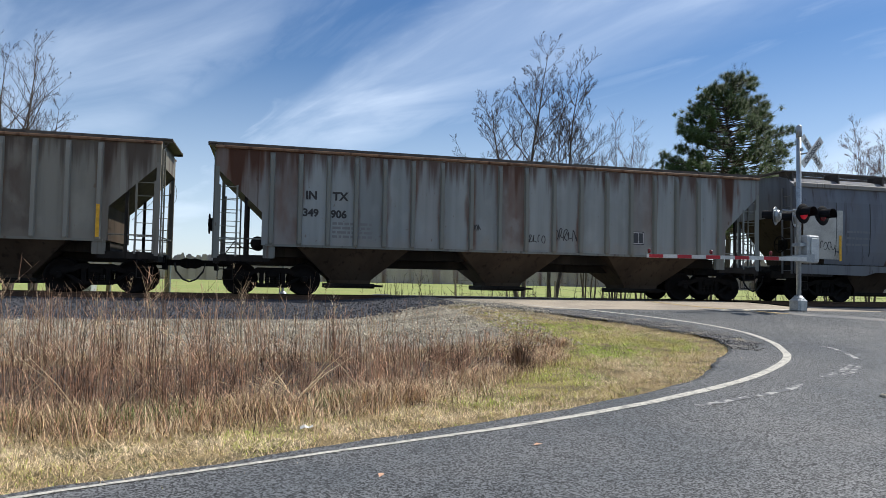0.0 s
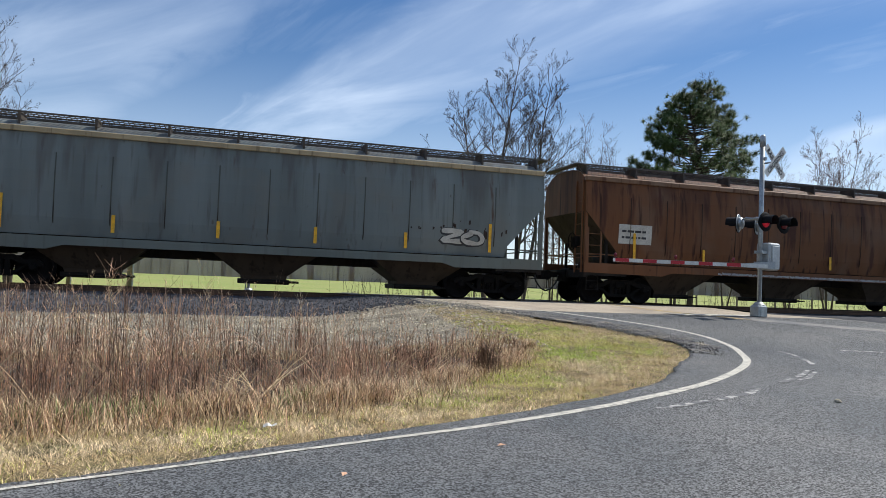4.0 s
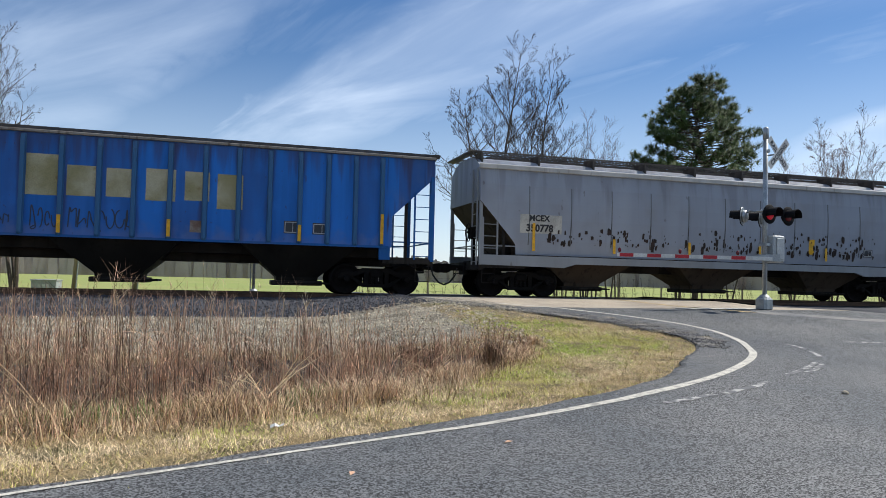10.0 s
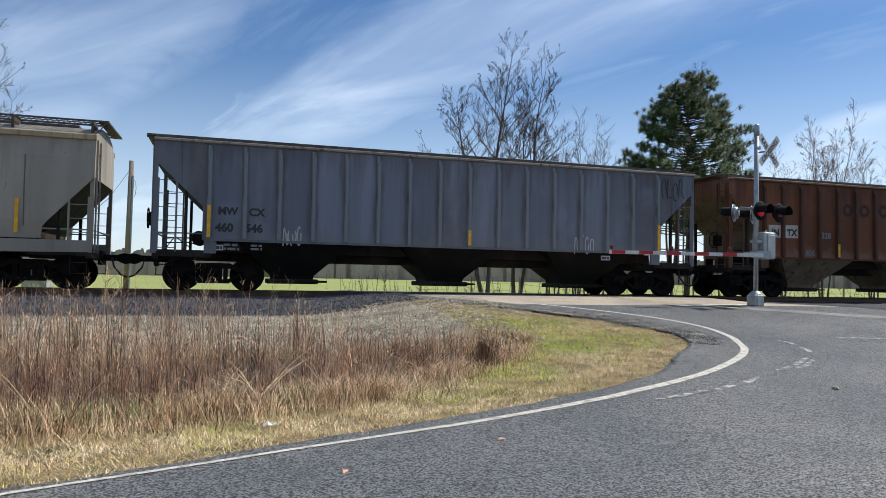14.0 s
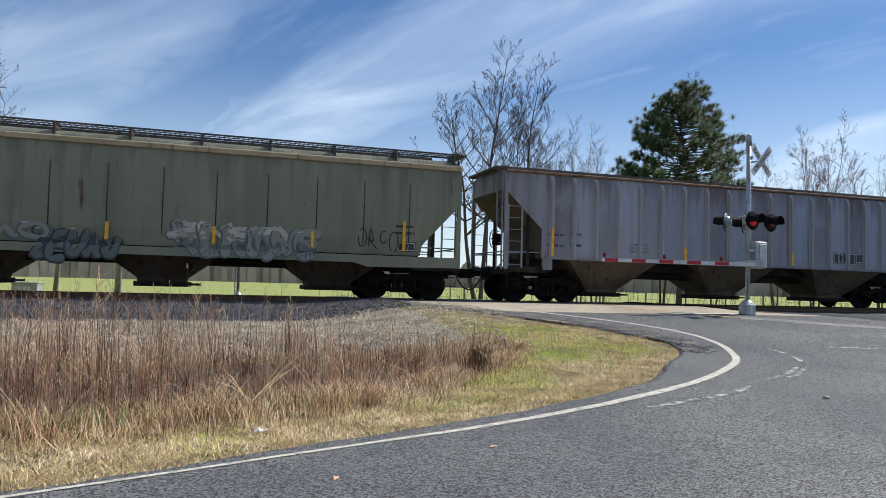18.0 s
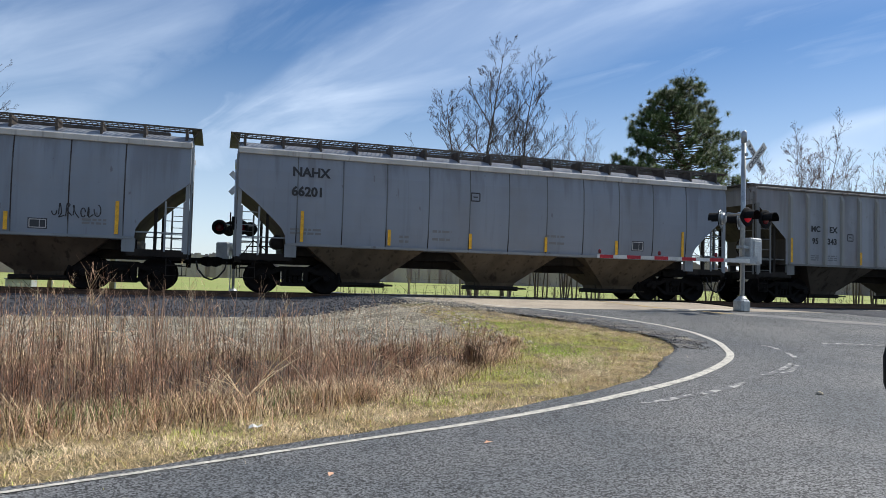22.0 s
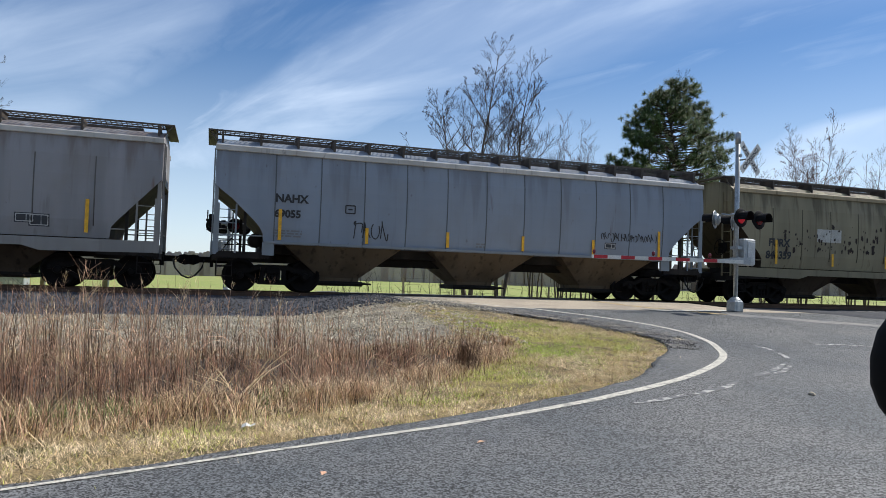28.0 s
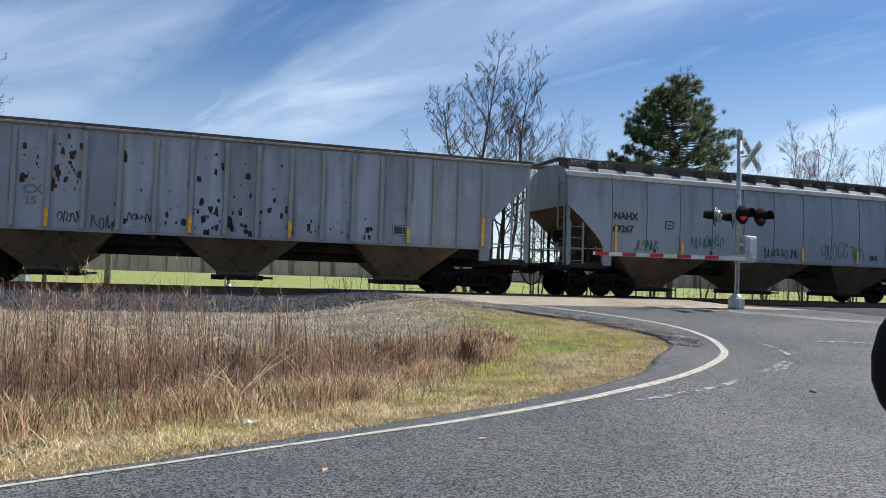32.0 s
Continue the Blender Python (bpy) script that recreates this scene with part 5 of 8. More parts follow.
bed_sheet("gravel_strip", -44, 4.6, 11.6, 18.4, GRAVEL, 0.02)
# dark ballast drawn out to the shade line before the train, on both sides
bed_sheet("ballast_bed", -60, 4.6, 16.4, 25.6, SHADED_BALLAST, 0.045, near_at=lambda s: 16.35 + 0.13 * max(-6, min(2, s + 3.6)) + 0.8 * ease(0.5, 4.6, s))
bed_sheet("ballast_bed_right", 14.9, 70, 16.6, 25.6, SHADED_BALLAST, 0.03, near_at=lambda s: max(11.5, 16.6 - 1.1 * (s - 15)))
ribbon("worn_band", smooth_line([plan(12.6, 15.0), plan(14.4, 13.9), plan(16.2, 12.8), plan(18.5, 11.2)], 0.3), -0.28, 0.28, 0.005, WORN_BAND, 0.2)
stones("gravel_stones", 13000, (-16, 5.0), (10.5, 16.8), (0.012, 0.042), GRAVEL, "pale loose gravel beside the track", 0.02)
stones("ballast_stones", 14000, (-22, 4.6), (16.7, 20.6), (0.02, 0.045), SHADED_BALLAST, "dark grey angular ballast along the ties", 0.04)
def crumbs():
    """Bits broken from the edge of the asphalt, strewn along it."""
    s, rnd = Shape(), random.Random(77)
    for _ in range(3800):
        i = rnd.randrange(len(FAR_EDGE))
        p, w = FAR_EDGE[i], side_of(FAR_EDGE, i)
        q = p + w * (verge_gap(p.y) * rnd.uniform(0.5, 1.0) + rnd.gauss(0, 0.09))
        r = rnd.uniform(0.010, 0.034)
        z = height(q.x, q.y) + 0.004
        turn = rnd.uniform(0, 6.28)
        c, e = math.cos(turn) * r, math.sin(turn) * r
        s.add([(q.x + c, q.y + e, z), (q.x - e, q.y + c, z), (q.x - c, q.y - e, z), (q.x + e, q.y - c, z), (q.x, q.y, z + r * rnd.uniform(0.4, 0.9))], [(0, 1, 4), (1, 2, 4), (2, 3, 4), (3, 0, 4)])
    tagged(part("asphalt_crumbs", s, CRUMBLED), "grey crumbs of broken asphalt along the road's edge", "stones", "", "stuff")


crumbs()
stones("shoulder_stones", 5000, (1.2, 6.2), (13.2, 18.8), (0.008, 0.024), GRAVEL, "grey crushed stone on the crossing's shoulder", 0.02)

# ---- the train: covered hopper cars ----
def mirrored(fn):
    for side in (-1, 1):
        fn(side)


def truck_meshes():
    """Side frame, bolster, spring nest and wheelset of a freight truck; the truck's centre is the origin, z over the rail."""
    side = Shape()
    # top chord, bottom chord and columns, leaving the bolster opening and the two triangular holes
    side.prism([(-1.12, 0.46), (-1.12, 0.57), (-0.98, 0.65), (-0.62, 0.66), (-0.42, 0.77), (0.42, 0.77), (0.62, 0.66), (0.98, 0.65), (1.12, 0.57), (1.12, 0.46), (0.80, 0.50), (0.58, 0.55), (0.40, 0.63), (-0.40, 0.63), (-0.58, 0.55), (-0.80, 0.50)], -0.07, 0.07)
    side.prism([(-0.80, 0.50), (-0.70, 0.44), (-0.40, 0.21), (0.40, 0.21), (0.70, 0.44), (0.80, 0.50), (0.62, 0.47), (0.36, 0.31), (-0.36, 0.31), (-0.62, 0.47)], -0.07, 0.07)
    for x in (-0.30, 0.30):
        side.box(x - 0.06, x + 0.06, -0.065, 0.065, 0.30, 0.64)
    for x in (-0.889, 0.889):
        side.lathe((x, -0.16, 0.457), (0, 1, 0), [(0, 0.04), (0.005, 0.085), (0.06, 0.10), (0.2, 0.11)], 12)
    spring = Shape()
    for x in (-0.14, 0.0, 0.14):
        spring.lathe((x, 0, 0.31), (0, 0, 1), [(h * 0.027, 0.058 + 0.014 * (h % 2)) for h in range(9)], 7)
    bolster = Shape().box(-0.2, 0.2, -1.1, 1.1, 0.5, 0.72, 0.04)
    wheel = Shape()
    for sgn in (-1, 1):
        wheel.lathe((0, sgn * 0.685, 0), (0, sgn, 0), [(0.0, 0.10), (0.0, 0.20), (0.02, 0.36), (0.0, 0.40), (0.0, 0.482), (0.03, 0.478), (0.04, 0.458), (0.135, 0.452), (0.135, 0.40), (0.075, 0.36), (0.085, 0.2), (0.15, 0.14), (0.15, 0.09)], 16)
        for k in range(3):
            a = k * math.tau / 3
            wheel.lathe((math.cos(a) * 0.065, sgn * 1.0, math.sin(a) * 0.065), (0, sgn, 0), [(0, 0.018), (0.03, 0.018)], 6)
    wheel.tube([(0, -1.0, 0), (0, 1.0, 0)], 0.085, 10)
    return [m.mesh(n, True) if n == "wheelset" else m.mesh(n) for m, n in ((side, "side_frame"), (spring, "spring_nest"), (bolster, "bolster"), (wheel, "wheelset"))]


SIDE_FRAME, SPRINGS, BOLSTER, WHEELSET = truck_meshes()
WHEELSETS = []


def truck(car, x):
    """A truck with two wheelsets under the car at x."""
    t = part("truck", BOLSTER, TRUCK_IRON, car, "near-black cast-steel freight truck", at=pose(x, 0, 0))
    for y in (-1.0, 1.0):
        part("side_frame", SIDE_FRAME, TRUCK_IRON, t, at=pose(0, y, 0))
        part("spring_nest", SPRINGS, TRUCK_IRON, t, at=pose(0, y, 0))
    for w in (-0.889, 0.889):
        WHEELSETS.append((part("wheelset", WHEELSET, WHEEL_STEEL, t, "steel wheels with worn bright rims", at=pose(w, 0, 0.457)), car, x + w))


def hull(profile, half):
    """The tank of a hopper car without its sloped ends. Profile rows: height, half width, how far the end is drawn in."""
    s = Shape()
    rings = [[(-(half - c), -y, z), (half - c, -y, z), (half - c, y, z), (-(half - c), y, z)] for z, y, c in profile]
    k = len(rings)
    faces = [(i * 4 + j, i * 4 + (j + 1) % 4, i * 4 + 4 + (j + 1) % 4, i * 4 + 4 + j) for i in range(k - 1) for j in range(4) if j in (0, 2) or profile[i][2] == 0 == profile[i + 1][2] or profile[i][0] > 3.3]
    return s.add([p for r in rings for p in r], faces + [(3, 2, 1, 0), tuple(range(k * 4 - 4, k * 4))])


def slope_sheet(profile, half, sgn):
    """The sloped end of the tank with its lip."""
    rows = [r for i, r in enumerate(profile) if r[2] > 0 or (i and profile[i - 1][2] > 0 and r[0] < 3.6)]
    rings = [[(sgn * (half - c), -y + 0.004, z), (sgn * (half - c), y - 0.004, z), (sgn * (half - c - 0.03), y - 0.004, z), (sgn * (half - c - 0.03), -y + 0.004, z)] for z, y, c in rows]
    return Shape().loft(rings)


RIBBED = [(1.38, 1.50, 1.25), (2.28, 1.50, 1.25), (3.47, 1.50, 0.0), (4.00, 1.50, 0.0), (4.06, 1.44, 0.0), (4.20, 0.60, 0.03), (4.22, 0.0, 0.03)]
ROUNDED = [(1.34, 1.46, 1.33), (1.62, 1.50, 1.30), (1.80, 1.52, 1.20), (2.0, 1.535, 1.02), (2.55, 1.56, 0.44), (2.8, 1.56, 0.11), (2.9, 1.56, 0.0), (3.4, 1.54, 0.0), (3.88, 1.48, 0.0), (3.96, 1.40, 0.0), (4.16, 1.12, 0.0), (4.30, 0.6, 0.0), (4.33, 0.0, 0.0)]
DEEP = [(1.30, 1.40, 1.22), (1.60, 1.47, 1.18), (1.75, 1.50, 1.06), (2.4, 1.55, 0.46), (2.9, 1.56, 0.0), (3.4, 1.54, 0.0), (3.92, 1.47, 0.0), (4.0, 1.38, 0.0), (4.2, 1.08, 0.0), (4.32, 0.6, 0.0), (4.35, 0.0, 0.0)]


def frustum(x, top, low, z0, z1, y0, y1, slant=0.0):
    """One hopper bay under the car: wide above, narrow at its gate."""
    s = Shape()
    s.loft([[(x - low / 2, -y0, z0), (x + low / 2, -y0, z0), (x + low / 2, y0, z0), (x - low / 2, y0, z0)],
            [(x - low / 2 - 0.02, -y0 - 0.05, z0 + 0.12), (x + low / 2 + 0.02, -y0 - 0.05, z0 + 0.12), (x + low / 2 + 0.02, y0 + 0.05, z0 + 0.12), (x - low / 2 - 0.02, y0 + 0.05, z0 + 0.12)],
            [(x - top / 2, -y1, z1), (x + top / 2, -y1, z1), (x + top / 2, y1, z1), (x - top / 2, y1, z1)]])
    return s


def ladder(x0, x1, y, z0, z1, step=0.36, r=0.012, posts=True):
    s = Shape()
    n = int((z1 - z0) / step)
    for k in range(n + 1):
        z = z0 + 0.05 + k * step
        s.tube([(x0, y, z), (x1, y, z)], r, 5)
    if posts:
        for x in (x0, x1):
            s.box(x - 0.025, x + 0.025, y - 0.02, y + 0.02, z0 - 0.05, z1 + 0.05)
    return s


MESHES = {}


def once(key, make, smooth=False):
    """A mesh that is made the first time and shared after that."""
    if key not in MESHES:
        MESHES[key] = make().mesh(key[0], smooth)
    return MESHES[key]


def end_gear(car, half, pitch, sgn, style, paint, iron):
    """What hangs on one end of a car: platform, posts, ladders, rails, brake wheel, coupler and hose."""
    key = (style, round(half, 2), round(pitch, 2), sgn)
    X = lambda d: sgn * (half - d)
    bx = lambda s, a, b, *r: s.box(min(X(a), X(b)), max(X(a), X(b)), *r)
    deck = 1.0 if style != "deep" else 0.96
    part("end_platform", once(("end_platform",) + key, lambda: bx(bx(Shape(), 0.0, 0.16, -1.48, 1.48, deck - 0.14, deck + 0.08), -0.02, 1.7, -0.42, 0.42, deck - 0.16, deck)), iron, car)
    for side in (-1, 1):
        part("corner_post", once(("corner_post", side) + key, lambda: bx(Shape(), 0.0, 0.10, side * 1.47 - 0.045, side * 1.47 + 0.045, deck, 3.5 if style == "ribbed" else 3.0)), paint, car)
        part("side_ladder", once(("side_ladder", side) + key, lambda: ladder(min(X(0.12), X(0.58)), max(X(0.12), X(0.58)), side * 1.50, deck + 0.1, 2.95 if style == "ribbed" else 2.35)), paint, car)
        part("stirrup_step", once(("stirrup_step", side) + key, lambda: Shape().tube([(X(0.12), side * 1.46, deck), (X(0.12), side * 1.46, 0.42), (X(0.52), side * 1.46, 0.42), (X(0.52), side * 1.46, deck)], 0.016, 5).tube([(X(0.12), side * 1.46, 0.7), (X(0.52), side * 1.46, 0.7)], 0.014, 5)), iron, car)
        part("side_sill_end", once(("side_sill_end", side) + key, lambda: bx(Shape(), 0.02, 1.5, side * 1.46 - 0.05, side * 1.46 + 0.05, deck - 0.08, deck + 0.10)), iron, car)
    part("end_ladder", once(("end_ladder",) + key, lambda: Shape().add(*ladder_end(X(-0.03), -1.36, -0.92, deck, 3.9))), paint, car)
    for side in (-1, 1):
        part("inner_post", once(("inner_post", side) + key, lambda: bx(Shape(), 0.78, 0.86, side * 1.4 - 0.04, side * 1.4 + 0.04, deck, 2.7)), iron, car)
    part("hand_rail", once(("hand_rail",) + key, lambda: Shape().tube([(X(1.35), -1.42, 1.55), (X(0.06), -1.42, 1.55), (X(0.06), 1.42, 1.55), (X(1.35), 1.42, 1.55)], 0.022, 6)), paint, car)
    part("coupler", once(("coupler",) + key, lambda: coupler(sgn, half, pitch)), TRUCK_IRON, car)
    part("air_hose", once(("air_hose",) + key, lambda: Shape().tube([(sgn * (pitch / 2 - 0.42), -0.3, 0.86), (sgn * (pitch / 2 - 0.36), -0.3, 0.62), (sgn * (pitch / 2 - 0.18), -0.3, 0.40), (sgn * (pitch / 2), -0.3, 0.33)], 0.028, 6), True), RUBBER, car)
    if sgn < 0:
        part("brake_wheel", once(("brake_wheel",) + key, lambda: brake_wheel(X(-0.16), -0.95, 1.95)), TRUCK_IRON, car)
        part("air_reservoir", once(("air_reservoir",) + key, lambda: Shape().lathe((X(1.15), -0.2, 1.45), (0, -1, 0), [(0, 0.05), (0.03, 0.17), (0.1, 0.2), (0.75, 0.2), (0.82, 0.17), (0.85, 0.05)], 14), True), iron, car)
        part("brake_pipe", once(("brake_pipe",) + key, lambda: Shape().tube([(X(0.3), -0.9, 1.05), (X(0.3), -0.9, 1.3), (X(0.9), -0.9, 1.32), (X(1.2), -0.8, 1.25)], 0.02, 5).tube([(X(0.2), -0.5, 1.06), (X(0.5), -0.5, 1.5), (X(0.9), -0.4, 1.2)], 0.018, 5)), iron, car)


def ladder_end(x, y0, y1, z0, z1):
    s = Shape()
    k = 0
    while z0 + 0.1 + k * 0.36 < z1:
        z = z0 + 0.1 + k * 0.36
        s.tube([(x, y0, z), (x, y1, z)], 0.012, 5)
        k += 1
    for y in (y0, y1):
        s.box(x - 0.02, x + 0.02, y - 0.025, y + 0.025, z0, z1)
    return s.v, s.f


def coupler(sgn, half, pitch):
    s = Shape()
    a, b = half - 0.5, pitch / 2 + 0.04
    s.box(min(sgn * a, sgn * (b - 0.3)), max(sgn * a, sgn * (b - 0.3)), -0.09, 0.09, 0.78, 0.95, 0.02)
    s.loft([[(sgn * (b - 0.32), y, z) for y, z in ((-0.1, 0.76), (0.1, 0.76), (0.1, 0.97), (-0.1, 0.97))], [(sgn * (b - 0.16), y, z) for y, z in ((-0.2, 0.70), (0.2, 0.70), (0.2, 1.0), (-0.2, 1.0))], [(sgn * (b - 0.04), y, z) for y, z in ((-0.16, 0.72), (0.19, 0.72), (0.19, 0.98), (-0.16, 0.98))]])
    s.box(min(sgn * (half - 0.05), sgn * (half + 0.05)), max(sgn * (half - 0.05), sgn * (half + 0.05)), -0.32, 0.32, 0.66, 1.05, 0.02)
    return s


def brake_wheel(x, y, z):
    s = Shape()
    ring = [(x, y + math.cos(a) * 0.27, z + math.sin(a) * 0.27) for a in (math.tau * k / 18 for k in range(19))]
    s.tube(ring, 0.017, 6)
    for k in range(5):
        a = math.tau * k / 5
        s.tube([(x, y, z), (x, y + math.cos(a) * 0.27, z + math.sin(a) * 0.27)], 0.011, 5)
    s.tube([(x - 0.04, y, z), (x + 0.2, y, z)], 0.03, 8)
    s.box(x + 0.03, x + 0.22, y - 0.14, y + 0.14, z - 0.2, z + 0.16, 0.02)
    return s


def roof_walk(car, half, z, y, style, metal):
    """The running boards on the roof with their brackets, and the long hatch between them."""
    e = half + 0.24
    for side in (-1, 1):
        part("running_board", once(("running_board", style, side, round(half, 2)), lambda: board(e, side * y, z, 0.30)), metal, car)
        if style == "ribbed":
            part("board_edge", once(("board_edge", side, round(half, 2)), lambda: Shape().box(-e, e, side * (y + 0.30) - 0.015, side * (y + 0.30) + 0.015, z - 0.10, z + 0.01)), metal, car)
    n = 16 if style == "rounded" else 10
    for k in range(n):
        x = -half + 0.15 + (2 * half - 0.3) * k / (n - 1)
        part("board_bracket", once(("board_bracket", style), lambda: Shape().prism([(-0.03, 0), (0.03, 0), (0.03, z - 4.02), (-0.03, z - 4.02)], -y - 0.34, -y + 0.30)), metal, car, at=pose(x, 0, 4.0))
    part("roof_hatch", once(("roof_hatch", style, round(half, 2)), lambda: Shape().loft([[(-half + 0.6, -0.42, 4.15), (half - 0.6, -0.42, 4.15), (half - 0.6, 0.42, 4.15), (-half + 0.6, 0.42, 4.15)], [(-half + 0.62, -0.38, z - 0.02), (half - 0.62, -0.38, z - 0.02), (half - 0.62, 0.38, z - 0.02), (-half + 0.62, 0.38, z - 0.02)], [(-half + 0.8, -0.1, z + 0.03), (half - 0.8, -0.1, z + 0.03), (half - 0.8, 0.1, z + 0.03), (-half + 0.8, 0.1, z + 0.03)]])), metal, car)
    for sgn in (-1, 1):
        part("end_step", once(("end_step", style, sgn, round(half, 2)), lambda: Shape().box(min(sgn * (half - 0.02), sgn * e), max(sgn * (half - 0.02), sgn * e), -1.25, 1.25, z - 0.05, z - 0.01).tube([(sgn * (e - 0.06), -1.2, z - 0.05), (sgn * (half - 0.02), -1.2, z - 0.34)], 0.015, 5)), metal, car)


def board(e, y, z, w):
    """Open grating: two edge bars and many cross bars."""
    s = Shape()
    for a in (-w, w):
        s.box(-e, e, y + a - 0.012, y + a + 0.012, z - 0.05, z)
    n = int(e * 2 / 0.13)
    for k in range(n):
        x = -e + 0.06 + k * 0.13
        s.box(x - 0.011, x + 0.011, y - w, y + w, z - 0.03, z - 0.008)
    s.box(-e, e, y - 0.01, y + 0.01, z - 0.035, z - 0.01)
    return s


def rib_mesh(w, d, z0, z1):
    """A pressed side post, its top cut back."""
    s = Shape()
    s.loft([[(-w / 2, 0, z), (w / 2, 0, z), (w * 0.32, -d * k, z), (-w * 0.32, -d * k, z)] for z, k in ((z0, 0.7), (z0 + 0.05, 1.0), (z1 - 0.22, 1.0), (z1 - 0.02, 0.2))])
    return s


def hopper_car(spec):
    """One car with everything on it, at its place in the train."""
    style, right, left = spec["style"], spec["right"], spec["left"]
    pitch = right - left
    half = {"ribbed": pitch / 2 - 0.70, "rounded": pitch / 2 - 0.62, "deep": pitch / 2 - 0.72}[style]
    rp, rh = round(pitch, 1), round(half, 2)
    car = empty("freight_car", pose(*plan((right + left) / 2, TRACK)[:2], RAIL, rz=HEADING), spec["label"], "freight car", "cars of the passing train")
    i = spec["index"]
    coat = rgb(spec["paint"])
    if coat[2] > coat[0] * 0.92:      # cool greys shifted to blue: skylight on the sides put into the paint
        coat = (coat[0] * 0.97, coat[1], min(1, coat[2] * 1.10), 1)
    paint = car_paint("paint_of_car_%d" % i, coat, rgb(spec.get("rust", "5d3a28")), spec.get("much", 0.3), i * 7.3, spec.get("dirt", 0.5), gain=spec.get("gain", PAINT_GAIN), panel=spec.get("panel", 0.0 if style != "ribbed" else 0.35), other=rgb(spec["other"]) if "other" in spec else None, wide=0.885 if style == "ribbed" else 1.3, runs=spec.get("runs", 0.22 if style != "ribbed" else 0.3), drip=rgb(spec["drip"]) if "drip" in spec else None)
    iron = car_paint("underframe_of_car_%d" % i, rgb(spec.get("under", "3a342f")), rgb("2c221b"), 0.4, i * 3.1, 0.6, 0.8, 0.35)
    # dusty hoppers and slope sheets; the colour is darkened for underside shade
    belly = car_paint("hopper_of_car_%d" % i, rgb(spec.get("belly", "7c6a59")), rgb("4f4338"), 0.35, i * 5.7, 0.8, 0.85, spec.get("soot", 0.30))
    trim = car_paint("trim_of_car_%d" % i, rgb(spec.get("trim", spec["paint"])), rgb(spec.get("rust", "5d3a28")), spec.get("much", 0.3) * 0.6, i * 2.9, 0.35, gain=0.58)
    weld = car_paint("welds_of_car_%d" % i, tuple(0.6 * c for c in rgb(spec["paint"])), rgb("3a2a22"), 0.55, i * 1.7, 0.8)
    profile = {"ribbed": RIBBED, "rounded": ROUNDED, "deep": DEEP}[style]
    part("body", once(("body", style, rh), lambda: hull(profile, half)), paint, car)
    for sgn in (-1, 1):
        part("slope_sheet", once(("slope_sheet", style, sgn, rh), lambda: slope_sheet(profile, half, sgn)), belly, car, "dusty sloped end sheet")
    # hopper bays and gates
    span = 2 * half - 2.9
    bays = spec.get("bays", 3)
    if style == "deep":
        top, low, y1, z1 = span / bays * 0.78, 1.25, 1.35, 1.32
    else:
        top, low, y1, z1 = span / bays * (0.68 if style == "ribbed" else 0.80), 1.15, 1.47, 1.37
    for b in range(bays):
        x = -span / 2 + span * (b + 0.5) / bays
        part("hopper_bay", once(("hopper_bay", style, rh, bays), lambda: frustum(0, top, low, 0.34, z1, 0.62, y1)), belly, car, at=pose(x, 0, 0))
        part("outlet_gate", once(("outlet_gate", style), lambda: Shape().box(-0.72, 0.72, -0.7, 0.7, 0.22, 0.36, 0.02).box(0.72, 1.0, -0.5, 0.5, 0.26, 0.32).tube([(-0.5, -0.78, 0.29), (0.95, -0.78, 0.29)], 0.025, 6)), iron, car, at=pose(x, 0, 0))
    part("centre_sill", once(("centre_sill", rh), lambda: Shape().box(-half + 0.1, half - 0.1, -0.32, 0.32, 0.84, 1.10, 0.02).box(-half + 1.3, half - 1.3, -0.9, 0.9, 1.08, 1.36)), iron, car)
    if style == "deep":
        for side in (-1, 1):
            part("side_sill", once(("side_sill", style, side, rh), lambda: sill(half, side)), trim, car)
        for sgn in (-1, 1):
            part("end_bulkhead", once(("end_bulkhead", sgn, rh), lambda: Shape().box(sgn * (half - 1.30) - 0.06, sgn * (half - 1.30) + 0.06, -1.3, 1.3, 1.0, 1.9)), iron, car)
    else:
        for side in (-1, 1):
            part("side_sill", once(("side_sill", style, side, rh), lambda: Shape().box(-half + 1.35, half - 1.35, side * 1.51 - 0.04, side * 1.51 + 0.04, 1.355, 1.42).box(-half + 1.3, -half + 1.62, side * 1.47 - 0.05, side * 1.47 + 0.05, 1.02, 1.38).box(half - 1.62, half - 1.3, side * 1.47 - 0.05, side * 1.47 + 0.05, 1.02, 1.38)), trim, car)
    # eaves
    lip = {"ribbed": (4.0, 4.07, 1.53, 0.04), "rounded": (3.84, 3.99, 1.50, 0.05), "deep": (3.88, 4.02, 1.49, 0.05)}[style]
    for side in (-1, 1):
        part("eave_rail", once(("eave_rail", style, side, rh), lambda: Shape().box(-half - 0.02, half + 0.02, side * lip[2] - lip[3], side * lip[2] + lip[3], lip[0], lip[1], 0.012)), EAVE[spec.get("eave", "grey")], car)
    roof_walk(car, half, 4.21 if style == "ribbed" else 4.46, 0.88, style, GRATING)
    for sgn in (-1, 1):
        end_gear(car, half, pitch, sgn, style, trim, iron)
    truck(car, -(pitch / 2 - 2.28))
    truck(car, pitch / 2 - 2.28)
    # side posts or plate seams
    posts = [k * x for k in (-1, 1) for x in (0.42, 1.31, 2.2, 3.07, 3.9, 4.72, 5.5, 6.28, 7.05)] if spec.get("ribs", 18) == 18 else [-6.94 + 13.9 * k / (spec["ribs"] - 1) for k in range(spec["ribs"])]
    posts.sort()
